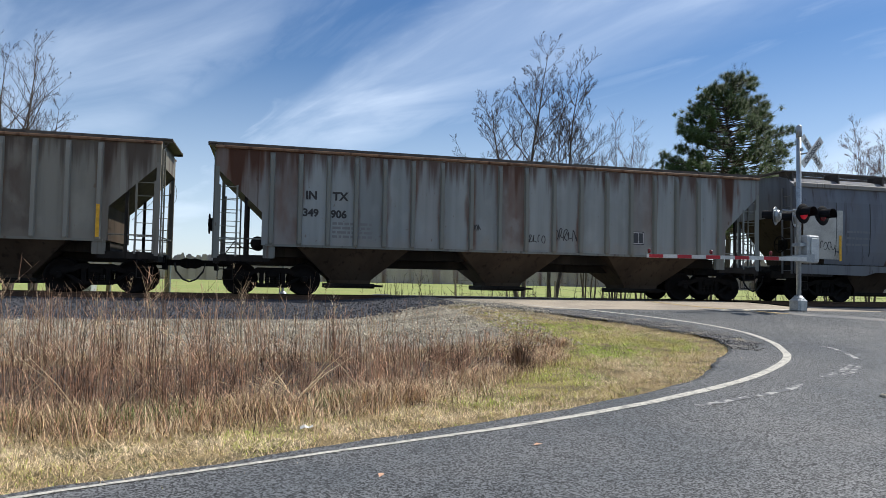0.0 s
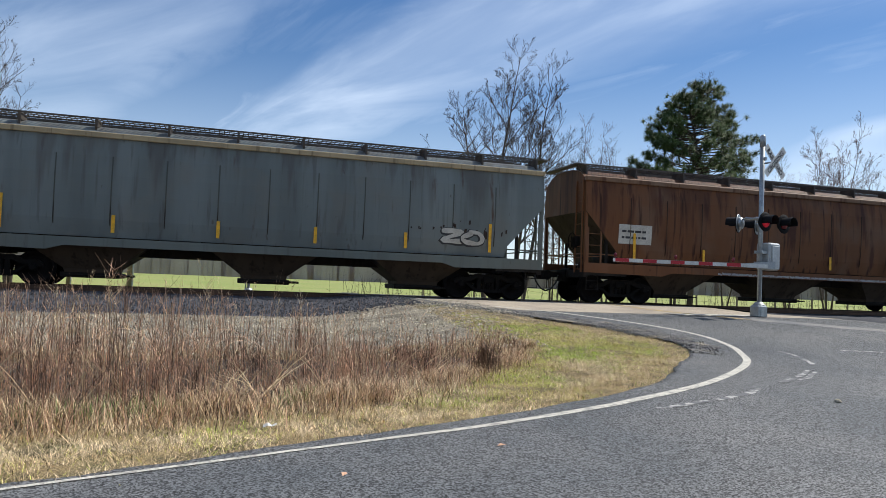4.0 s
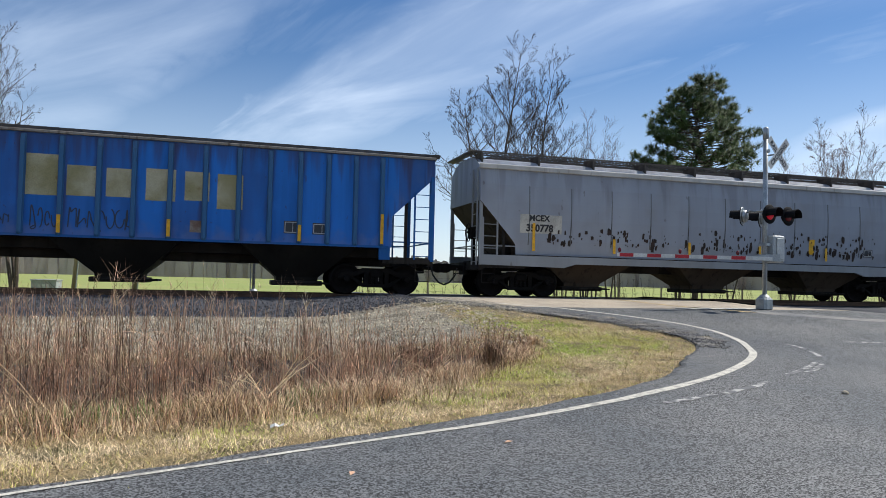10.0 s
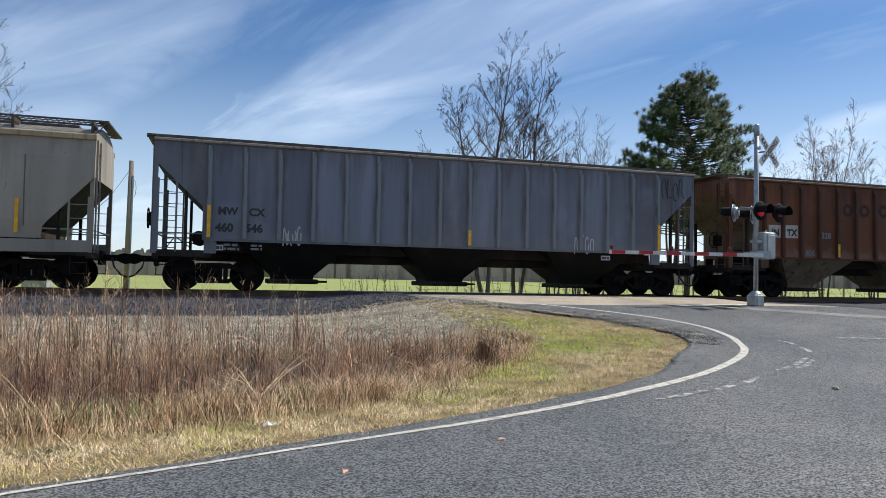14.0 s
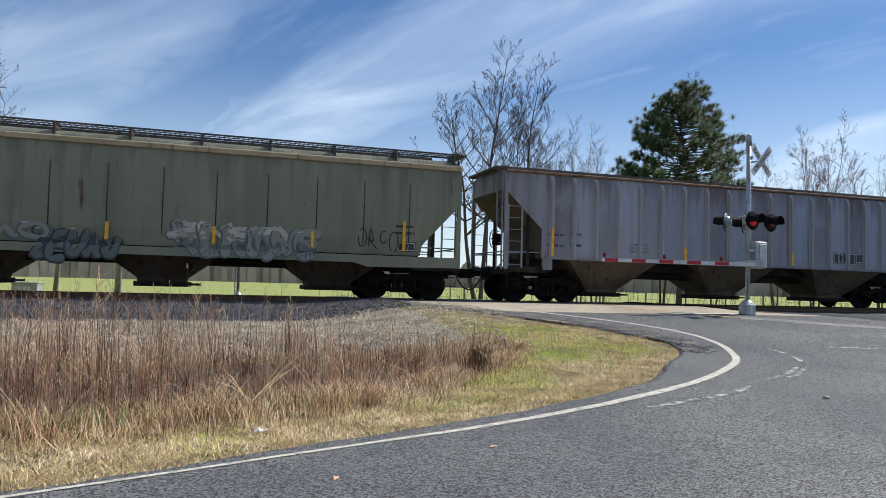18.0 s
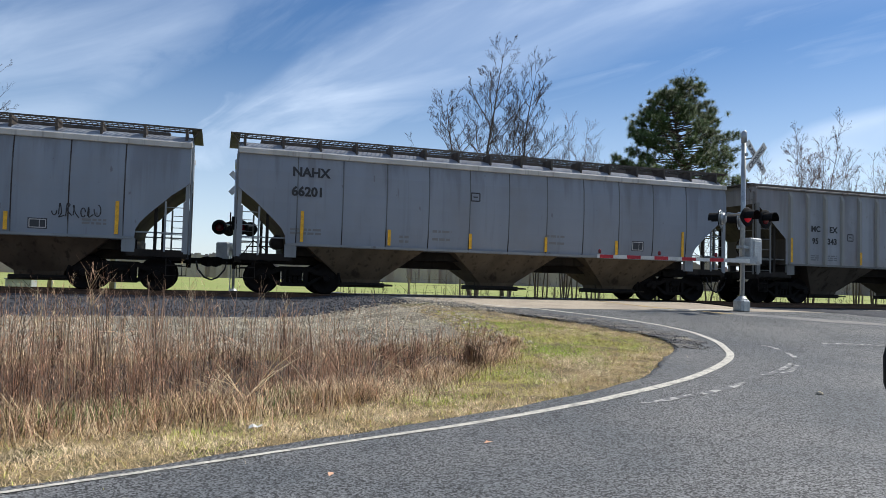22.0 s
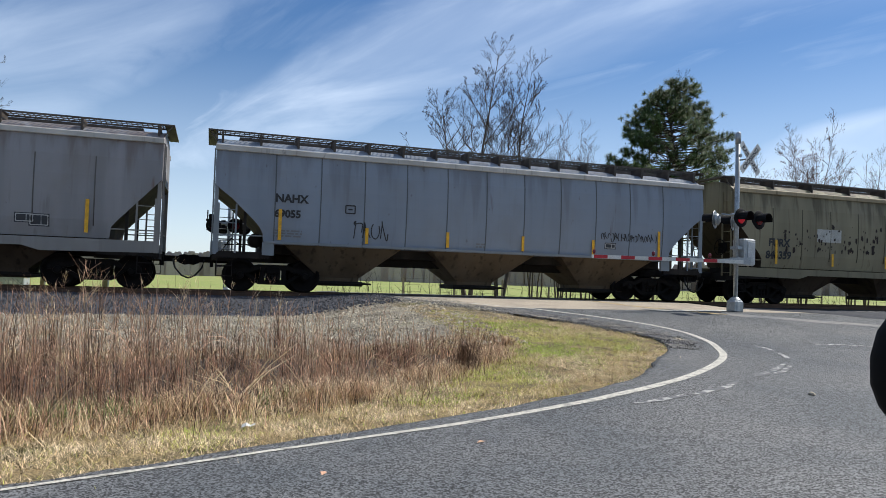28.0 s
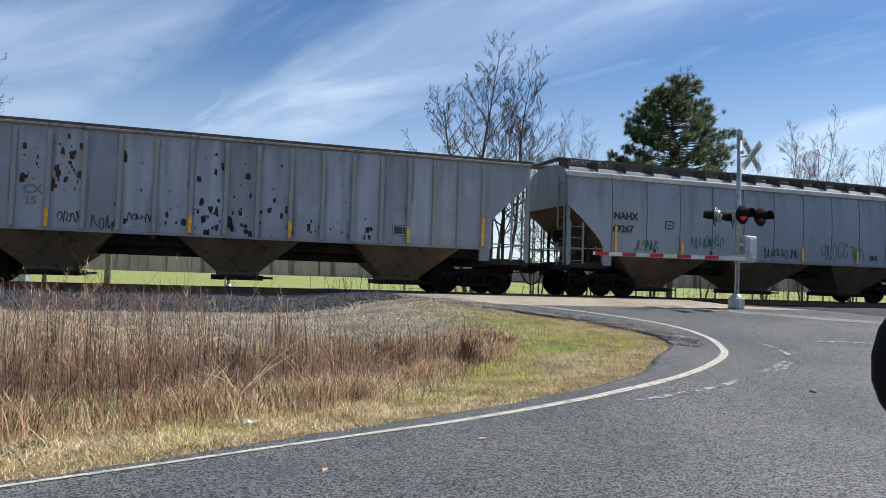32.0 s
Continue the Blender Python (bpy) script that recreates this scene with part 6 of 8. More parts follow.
    if style == "ribbed":
        ribpaint = car_paint("posts_of_car_%d" % i, rgb(spec.get("rib", spec["paint"])), rgb(spec.get("rust", "5d3a28")), spec.get("much", 0.3) * 0.7, i * 4.4, 0.4, gain=spec.get("ribgain", 0.62))
        skin_of = panel_paint("panels_of_car_%d" % i, coat, rgb(spec.get("rust", "5d3a28")), rgb(spec.get("other", spec.get("rust", "5d3a28"))), rgb(spec.get("drip", "4a382c")), spec.get("gain", PAINT_GAIN), spec.get("edge", min(0.9, 0.35 + 0.9 * spec.get("much", 0.3))), min(1.0, spec.get("panel", 0.35) * 1.1), 0.85 * spec.get("runs", 0.3), i * 7.3)
        for a, b in zip(posts, posts[1:]):
            w = round(b - a, 2)
            part("side_panel", once(("side_panel", w), lambda: Shape().box(-w / 2 + 0.01, w / 2 - 0.01, -0.004, 0.002, -1.27, 1.29)), skin_of, car, at=pose((a + b) / 2, -1.5, 2.69))
        for x in posts:
            for side in (-1, 1):
                part("side_post", once(("side_post",), lambda: rib_mesh(0.15, 0.10, 1.40, 3.98)), ribpaint, car, at=pose(x, side * 1.5, 0, 0, 0, 0 if side < 0 else 180))
    else:
        n = spec.get("ribs", 11)
        for k in range(n):
            x = (-half + 1.6) + (2 * half - 3.2) * k / (n - 1)
            part("plate_seam", once(("plate_seam", style), lambda: seam(profile)), weld, car, at=pose(x, 0, 0))
    # reflectors
    if spec.get("tape", "up"):
        n = spec.get("tapes", 6)
        for k in range(n):
            x = (-half + 1.75) + (2 * half - 3.5) * k / (n - 1) if style != "ribbed" else posts[round(k * (len(posts) - 1) / (n - 1))]
            big = k in (0, n - 1)
            if spec.get("tape", "up") == "up":
                part("reflector", once(("reflector", "tall" if big else "short"), lambda: Shape().box(-0.045, 0.045, -0.004, 0.004, 0, 0.86 if big else 0.46)), YELLOW_TAPE, car, at=pose(x, -1.604 if style == "ribbed" else side_y(style, 2.35) - 0.012, 1.46 if style != "deep" else 1.42))
            else:
                part("reflector", once(("reflector", "flat"), lambda: Shape().box(-0.24, 0.24, -0.004, 0.004, 0, 0.12)), YELLOW_TAPE, car, at=pose(x + 0.3, side_y(style, 1.6) - 0.03, 1.5))
    return car


def side_y(style, z):
    """How far out the near side stands at a height."""
    rows = {"ribbed": RIBBED, "rounded": ROUNDED, "deep": DEEP}[style]
    return -curve1(z, [(r[0], r[1]) for r in rows])


def seam(profile):
    """A raised weld strap that follows the near side's curve."""
    rows = [r for r in profile if 1.3 < r[0] < 3.9]
    return Shape().loft([[(-0.018, -r[1] + 0.01, r[0]), (0.018, -r[1] + 0.01, r[0]), (0.012, -r[1] - 0.012, r[0]), (-0.012, -r[1] - 0.012, r[0])] for r in rows])


def sill(half, side):
    """A deep side sill, tapered at both ends."""
    s = Shape()
    out = [(-half, 0.97), (-half, 1.27), (half, 1.27), (half, 0.97), (half - 2.8, 0.93), (half - 3.2, 1.05), (-half + 3.2, 1.05), (-half + 2.8, 0.93)]
    s.prism(out, side * 1.5 - 0.04, side * 1.5 + 0.04)
    return s


EAVE = {"grey": car_paint("grey_eave", rgb("9a948c"), rgb("6a5546"), 0.35, 1.0, gain=0.8), "rust": car_paint("rusty_eave", rgb("8a6a52"), rgb("5a3a28"), 0.5, 2.0, gain=0.8), "tan": car_paint("tan_eave", rgb("b8a684"), rgb("7d6a50"), 0.3, 3.0, gain=0.8), "white": car_paint("pale_eave", rgb("d0cec8"), rgb("8d867c"), 0.2, 4.0, gain=0.8)}

# brightness correction of each car's paint, against the first estimate
CAR_GAIN = {0: 1.15, 1: 1.27, 2: 1.15, 3: 0.85, 4: 1.4, 5: 1.1, 6: 1.3, 7: 1.1, 8: 1.4, 9: 1.08, 12: 1.2, 13: 1.27, 14: 1.07, 16: 2.0, 17: 1.0, 18: 1.2, 19: 1.2, 20: 0.95, 21: 1.25, 22: 1.0, 23: 1.6, 24: 1.5, 25: 1.2, 27: 1.05, 28: 1.25, 29: 1.25, 30: 1.3, 31: 1.3, 32: 1.2, 33: 1.1, 35: 1.3, 36: 1.15, 37: 1.12, 38: 1.2}
CARS = []
for i, spec in enumerate(TRAIN):
    spec["index"] = i + 1
    spec["gain"] = spec.get("gain", PAINT_GAIN) * CAR_GAIN.get(i, 1.0)
    CARS.append(hopper_car(spec))

# ---- what is painted on the cars ----
INK = {"k": BLACK_MARK, "f": GREY_MARK, "w": WHITE_MARK, "p": plain("thin_white_paint", (0.42, 0.42, 0.41, 1), 0.7), "pale": shade("pale_paint", rgb("b9b6ac"), rgb("98938a"), scale=3, amount=0.6, rough=0.7, bump=0),
       "slate": plain("dark_stencil", (0.03, 0.034, 0.042, 1), 0.6), "palegrey": plain("pale_grey_patch", rgb("8f9492"), 0.7), "greyplate": shade("grey_patch", rgb("83827d"), rgb("6d6862"), scale=3, amount=0.6, rough=0.7, bump=0),
       "greypatch": shade("worn_grey_panel", rgb("76716c"), rgb("5d5550"), scale=2, amount=0.8, rough=0.7, bump=0), "brownpatch": plain("brown_patch", rgb("4a2a20"), 0.7), "palepatch": shade("scuffed_pale_patch", rgb("8d8478"), rgb("6d5244"), scale=3, amount=1.0, rough=0.8, bump=0),
       "cream": shade("cream_panel", rgb("aea88c"), rgb("8a8358"), scale=1.2, amount=0.9, rough=0.7, bump=0, third=rgb("7a6332"), third_at=(0.6, 0.72), third_scale=2), "black": plain("black_patch", (0.015, 0.015, 0.018, 1), 0.6), "white": plain("bright_spot", (0.8, 0.8, 0.8, 1), 0.5),
       "navy": shade("dark_blue_panel", rgb("2c3c50"), rgb("243244"), scale=2, amount=0.7, rough=0.6, bump=0), "blueplate": plain("blue_patch", rgb("3d5878"), 0.6), "redline": plain("red_band", rgb("8c3a34"), 0.6), "soot": plain("faded_dark_paint", rgb("2e2422"), 0.8), "tape": YELLOW_TAPE,
       "silver": shade("silver_spray", rgb("8d8f92"), rgb("75777b"), scale=4, amount=0.7, rough=0.5, bump=0), "moss": plain("grey_green_spray", rgb("5c6460"), 0.7), "stone": plain("pale_spray", rgb("85867f"), 0.7), "green": shade("green_spray", rgb("4f8a4a"), rgb("7fae62"), scale=1.5, amount=1.0, rough=0.6, bump=0),
       "lime": shade("yellow_green_spray", rgb("a5ad86"), rgb("8f9c74"), scale=1.5, amount=1.0, rough=0.6, bump=0), "lilac": plain("lilac_spray", rgb("7d84a3"), 0.6), "blue": plain("blue_spray", rgb("44719b"), 0.6), "teal": shade("teal_spray", rgb("3f8f86"), rgb("6da89c"), scale=1.5, amount=1.0, rough=0.6, bump=0),
       "sky": shade("light_blue_spray", rgb("7aa3bd"), rgb("94a9b5"), scale=1.5, amount=1.0, rough=0.6, bump=0), "violet": plain("violet_spray", rgb("4f4a7d"), 0.6), "greenink": plain("dark_green_ink", rgb("2c5f4c"), 0.6), "rustpaint": plain("red_brown_spray", rgb("74463a"), 0.7), "r": shade("rust_spot", rgb("3d2a22"), rgb("55392b"), scale=6, amount=0.8, rough=0.9, bump=0), "d": shade("dark_rust_spot", rgb("2b2420"), rgb("3d2d25"), scale=6, amount=0.8, rough=0.9, bump=0)}


def skin(style, z):
    """The near side's outer face at a height, with a hair's breadth for paint."""
    y = side_y(style, z)
    if style == "deep" and z < 1.30:
        y = min(y, -1.54)
    return y - 0.007


def on_side(shape_2d, style, lift=0.0):
    """Lays flat outlines in x and z on the car's curved side. Each outline: a list of (x, z), fan-filled round its middle."""
    s = Shape()
    for out in shape_2d:
        cx, cz = sum(p[0] for p in out) / len(out), sum(p[1] for p in out) / len(out)
        pts = [(cx, skin(style, cz) - lift, cz)] + [(x, skin(style, z) - lift, z) for x, z in out]
        n = len(out)
        s.add(pts, [(0, 1 + i, 1 + (i + 1) % n) for i in range(n)])
    return s


def strips(path, w):
    """A brush stroke: little quads along a path in x and z."""
    out = []
    for (a, b), (c, d) in zip(path, path[1:]):
        l = math.hypot(c - a, d - b) or 1
        nx, nz = -(d - b) / l * w, (c - a) / l * w
        out.append([(a + nx, b + nz), (a - nx, b - nz), (c - nx, d - nz), (c + nx, d + nz)])
    return out


def rounded(x0, x1, z0, z1, rnd, n=14, wobble=0.12):
    cx, cz, rx, rz = (x0 + x1) / 2, (z0 + z1) / 2, (x1 - x0) / 2, (z1 - z0) / 2
    k = [1 + rnd.uniform(-wobble, wobble) for _ in range(n)]
    return [(cx + rx * k[i] * math.copysign(abs(math.cos(a)) ** 0.6, math.cos(a)), cz + rz * k[i] * math.copysign(abs(math.sin(a)) ** 0.6, math.sin(a))) for i, a in enumerate(math.tau * j / n for j in range(n))]


def scrawl(x0, x1, z0, z1, much, rnd):
    """A quick hand-sprayed tag: looping strokes without letters."""
    out, h = [], z1 - z0
    n = max(4, int((x1 - x0) / (h * 0.34 + 0.02)))
    step = (x1 - x0) / n
    for k in range(n):
        cx = x0 + (k + 0.5) * step
        if rnd.random() < 0.35:
            a0, turns = rnd.uniform(0, 6.28), rnd.choice((0.5, 0.75, 0.9)) * rnd.choice((-1, 1))
            rx, rz = step * rnd.uniform(0.3, 0.5), h * rnd.uniform(0.25, 0.5)
            cz = z0 + h * rnd.uniform(0.4, 0.6)
            path = [(cx + math.cos(a0 + turns * math.tau * t / 9) * rx, cz + math.sin(a0 + turns * math.tau * t / 9) * rz) for t in range(10)]
        else:
            path = [(cx + rnd.uniform(-0.55, 0.55) * step, z0 + h * rnd.uniform(0, 1)) for _ in range(2)]
            path = [(cx - 0.4 * step, z0 + h * rnd.uniform(0, 0.2)), (cx - 0.25 * step, z1 - h * rnd.uniform(0, 0.25))] + path + [(cx + 0.45 * step, z0 + h * rnd.uniform(0.0, 0.4))]
            path = [(p.x, p.y) for p in smooth_line([(a, b, 0) for a, b in path], 0.07)]
        out += strips(path, 0.011 + 0.007 * h)
    return out


GLYPHS = [[[(0.92, 0.86), (0.5, 1), (0.14, 0.8), (0.3, 0.56), (0.75, 0.44), (0.86, 0.2), (0.5, 0), (0.08, 0.12)]],
          [[(0.15, 0), (0.12, 1)], [(0.12, 1), (0.8, 0.92), (0.78, 0.6), (0.2, 0.5)], [(0.4, 0.5), (0.98, 0)]],
          [[(0.08, 0.95), (0.9, 0.97), (0.14, 0.06), (0.98, 0.04)]],
          [[(0.5, 1), (0.1, 0.62), (0.24, 0.1), (0.7, 0.02), (0.95, 0.5), (0.72, 0.95), (0.48, 0.98)]],
          [[(0.15, 0), (0.18, 1)], [(0.98, 1), (0.3, 0.5), (1.0, 0)]],
          [[(0.05, 0), (0.45, 1), (0.95, 0)], [(0.25, 0.34), (0.8, 0.34)]],
          [[(0.1, 0), (0.15, 1), (0.8, 0.05), (0.9, 1)]],
          [[(0.05, 1), (0.3, 0), (0.5, 0.7), (0.75, 0), (0.98, 1)]],
          [[(0.92, 1), (0.2, 0.95), (0.15, 0.05), (0.95, 0.0)], [(0.2, 0.5), (0.75, 0.52)]],
          [[(0.1, 1), (0.15, 0.15), (0.5, 0), (0.85, 0.15), (0.92, 1)]]]


def stroke(path, w, dx=0.0, dz=0.0):
    """A fat spray stroke with mitred joints and blunt round ends, as outlines in x and z."""
    n = len(path)
    edge = []
    for i in range(n):
        (a, b), (c, d) = path[max(0, i - 1)], path[min(n - 1, i + 1)]
        l = math.hypot(c - a, d - b) or 1
        k = w * (0.82 + 0.18 * math.sin(i * 1.3))
        edge.append((-(d - b) / l * k, (c - a) / l * k))
    out = [[(path[i][0] + edge[i][0] + dx, path[i][1] + edge[i][1] + dz), (path[i][0] - edge[i][0] + dx, path[i][1] - edge[i][1] + dz), (path[i + 1][0] - edge[i + 1][0] + dx, path[i + 1][1] - edge[i + 1][1] + dz), (path[i + 1][0] + edge[i + 1][0] + dx, path[i + 1][1] + edge[i + 1][1] + dz)] for i in range(n - 1)]
    for i, sgn in ((0, 1), (n - 1, -1)):
        (x, z), (ex, ez) = path[i], edge[i]
        out.append([(x + dx + ex * math.cos(a) - sgn * ez * math.sin(a) * 0.7, z + dz + ez * math.cos(a) + sgn * ex * math.sin(a) * 0.7) for a in (math.pi * q / 6 for q in range(7))])
    return out


def welded(shape):
    """The same shape with points that fall together made one."""
    seen, out, index = {}, Shape(), []
    for v in shape.v:
        key = tuple(round(c, 4) for c in v)
        if key not in seen:
            seen[key] = len(out.v)
            out.v.append(v)
        index.append(seen[key])
    out.f = [f for f in (tuple(index[i] for i in f) for f in shape.f) if len(set(f)) == len(f)]
    return out


def wild_letters(x0, x1, z0, z1, count, rnd, order=()):
    """Fat sprayed letter-like shapes that lean on one another: for each one its strokes, as outlines and as fills, and the glints."""
    shapes, lights = [], []
    step, tall = (x1 - x0) / count, z1 - z0
    last = -1
    for k in range(count):
        g = order[k] if k < len(order) else rnd.choice([q for q in range(len(GLYPHS)) if q != last])
        last = g
        a, wide = x0 + k * step - step * 0.22, step * 1.44
        lo, hi = z0 + tall * rnd.uniform(0, 0.16), z1 - tall * rnd.uniform(0, 0.22)
        tilt = rnd.uniform(-0.05, 0.22)
        w = min(0.19 * wide, 0.17 * (hi - lo)) * rnd.uniform(0.85, 1.15)
        rims, fills = [], []
        for path in GLYPHS[g]:
            pts = [(a + w + (wide - 2 * w) * (u + rnd.uniform(-0.12, 0.12)) + tilt * (v - 0.5) * (hi - lo), lo + w + (hi - lo - 2 * w) * (v + rnd.uniform(-0.09, 0.09))) for u, v in path]
            if len(pts) > 3:
                pts = [(q.x, q.y) for q in smooth_line([(u, v, 0) for u, v in pts], 0.10)]
            rims.append(stroke(pts, w + 0.028 + 0.016 * tall, -0.02, -0.02))
            fills.append(stroke(pts, w))
        shapes.append((rims, fills))
        if rnd.random() < 0.6:
            lights += strips([(a + wide * 0.2, hi - w * 0.7), (a + wide * 0.38, hi - w * 0.5)], 0.016)
    return shapes, lights


def paint_marks(car, spec):
    style, i = spec["style"], spec["index"]
    for k, row in enumerate(spec.get("marks", ())):
        rnd = random.Random(i * 100 + k)
        kind = row[0]
        if kind == "text":
            _, text, x, z, size, ink = row
            me = TYPE[text, size].copy()
            for v in me.vertices:
                v.co = (v.co.x + x, skin(style, z + v.co.z) - 0.008, v.co.z + z)
            part("lettering", me, INK[ink], car, "stencilled letters and figures")
            continue
        if kind == "plate":
            _, ink, x0, x1, z0, z1 = row
            if ink == "outline":
                w = 0.018
                part("stencil_box", on_side(strips([(x0, z0), (x1, z0), (x1, z1), (x0, z1), (x0, z0)], w) + strips([(x0 + 0.07, (z0 + z1) / 2), (x1 - 0.07, (z0 + z1) / 2)], w), style, 0.004), INK["k"], car)
            elif ink == "ring":
                cx, cz, rx, rz = (x0 + x1) / 2, (z0 + z1) / 2, (x1 - x0) / 2 - 0.06, (z1 - z0) / 2 - 0.06
                part("faded_emblem", on_side(strips([(cx + math.cos(a) * rx, cz + math.sin(a) * rz) for a in (math.tau * j / 18 for j in range(19))], 0.06), style, 0.004), INK["soot"], car)
            elif ink == "disc":
                cx, cz, r = (x0 + x1) / 2, (z0 + z1) / 2, (z1 - z0) / 2
                part("round_emblem", on_side([[(cx + math.cos(a) * r, cz + math.sin(a) * r) for a in (math.tau * j / 24 for j in range(24))]], style, 0.003), INK["k"], car)
            else:
                n = 4
                part("painted_panel", on_side([[(x0, z0 + (z1 - z0) * j / n), (x1, z0 + (z1 - z0) * j / n), (x1, z0 + (z1 - z0) * (j + 1) / n), (x0, z0 + (z1 - z0) * (j + 1) / n)] for j in range(n)], style, 0.002), INK[ink], car)
                if ink == "slate" and x1 - x0 < 0.7:
                    e = 0.035
                    part("stencil_lines", on_side(strips([(x0 + e, z0 + e), (x1 - e, z0 + e), (x1 - e, z1 - e), (x0 + e, z1 - e), (x0 + e, z0 + e)], 0.011) + strips([(x0 * 0.4 + x1 * 0.6, z0 + e), (x0 * 0.4 + x1 * 0.6, z1 - e)], 0.008), style, 0.005), INK["p"], car)
        elif kind == "tag":
            _, ink, x0, x1, z0, z1, much = row
            z0, z1 = min(z0, z1), max(z0, z1)
            part("sprayed_scrawl", welded(on_side(scrawl(x0, x1, z0, max(z1, z0 + 0.08), much, rnd), style, 0.006)), INK[ink], car)
        elif kind == "letters":
            _, fill, line, x0, x1, z0, z1, n, *order = row
            shapes, lights = wild_letters(x0, x1, z0, z1, n, rnd, order)
            for m, (rims, fills) in enumerate(shapes):
                for name, strokes, ink, base in (("sprayed_outline", rims, line, 0.003), ("sprayed_fill", fills, fill, 0.006)):
                    layered = Shape()
                    for h, out in enumerate(strokes):
                        bit = on_side(out, style, base + 0.0009 * h + 0.005 * m)
                        layered.add(bit.v, bit.f)
                    part(name, welded(layered), INK[ink], car)
            if lights:
                part("sprayed_glint", on_side(lights, style, 0.010 + 0.005 * n), INK["pale"], car)
        elif kind == "spots":
            _, ink, x0, x1, z0, z1, n = row
            outs = []
            for _ in range(int(n * 1.6)):
                x, z = rnd.uniform(x0, x1), z0 + (z1 - z0) * rnd.random() ** 1.6
                r = rnd.choice((0.014, 0.018, 0.022, 0.03, 0.04, 0.055)) * rnd.uniform(0.7, 1.3)
                outs.append(rounded(x - r, x + r, z - r * rnd.uniform(0.9, 4.0), z + r, rnd, 9, 0.3))
            for o in outs:
                part("rust_spot", on_side([o], style, 0.004), INK[ink], car)
        elif kind == "bars":
            _, ink, x0, x1, z0, z1, n = row
            outs = []
            for j in range(n):
                z = z0 + (z1 - z0) * (j + 0.5) / n
                x = x0
                while x < x1 - 0.05:
                    w = min(x1 - x, rnd.uniform(0.1, 0.3))
                    outs += strips([(x, z), (x + w - 0.04, z)], min(0.035, (z1 - z0) / n * 0.3))
                    x += w
            part("small_stencils", on_side(outs, style, 0.004), INK[ink if ink in INK else "f"], car)


for car, spec in zip(CARS, TRAIN):
    paint_marks(car, spec)

# ---- plants ----
def blade(s, x, y, z, h, w, lean, turn, bend=0.4):
    """One grass blade or leaf: two narrow triangles that bow over."""
    c, e = math.cos(turn), math.sin(turn)
    m = (x + c * lean * bend, y + e * lean * bend, z + h * 0.6)
    t = (x + c * lean, y + e * lean, z + h)
    s.add([(x - e * w, y + c * w, z), (x + e * w, y - c * w, z), (m[0] - e * w * 0.6, m[1] + c * w * 0.6, m[2]), (m[0] + e * w * 0.6, m[1] - c * w * 0.6, m[2]), t], [(0, 1, 3, 2), (2, 3, 4)])


VERGE = {}


def verge_distance(x, y):
    """How far a place lies outside the edge line, positive on the grass; kept for each quarter metre."""
    key = (round(x * 12), round(y * 12))
    if key not in VERGE:
        VERGE[key] = verge_at(key[0] / 12, key[1] / 12)
    return VERGE[key]


def verge_at(x, y):
    best, side = 1e9, 0
    for i in range(0, len(EDGE), 2):
        p = EDGE[i]
        d = (p.x - x) ** 2 + (p.y - y) ** 2
        if d < best:
            best, side = d, i
    p, w = EDGE[side], side_of(EDGE, side)
    return (x - p.x) * w.x + (y - p.y) * w.y


def brush_front(s):
    """Where the tall dead weeds begin, out from the viewer."""
    return curve1(s, [(-30, 6.2), (-1.5, 6.3), (-0.35, 6.55), (0.6, 6.95), (1.2, 7.25), (1.9, 7.7), (2.55, 8.15), (3.3, 9.0), (4.0, 9.6), (4.9, 11.0)])


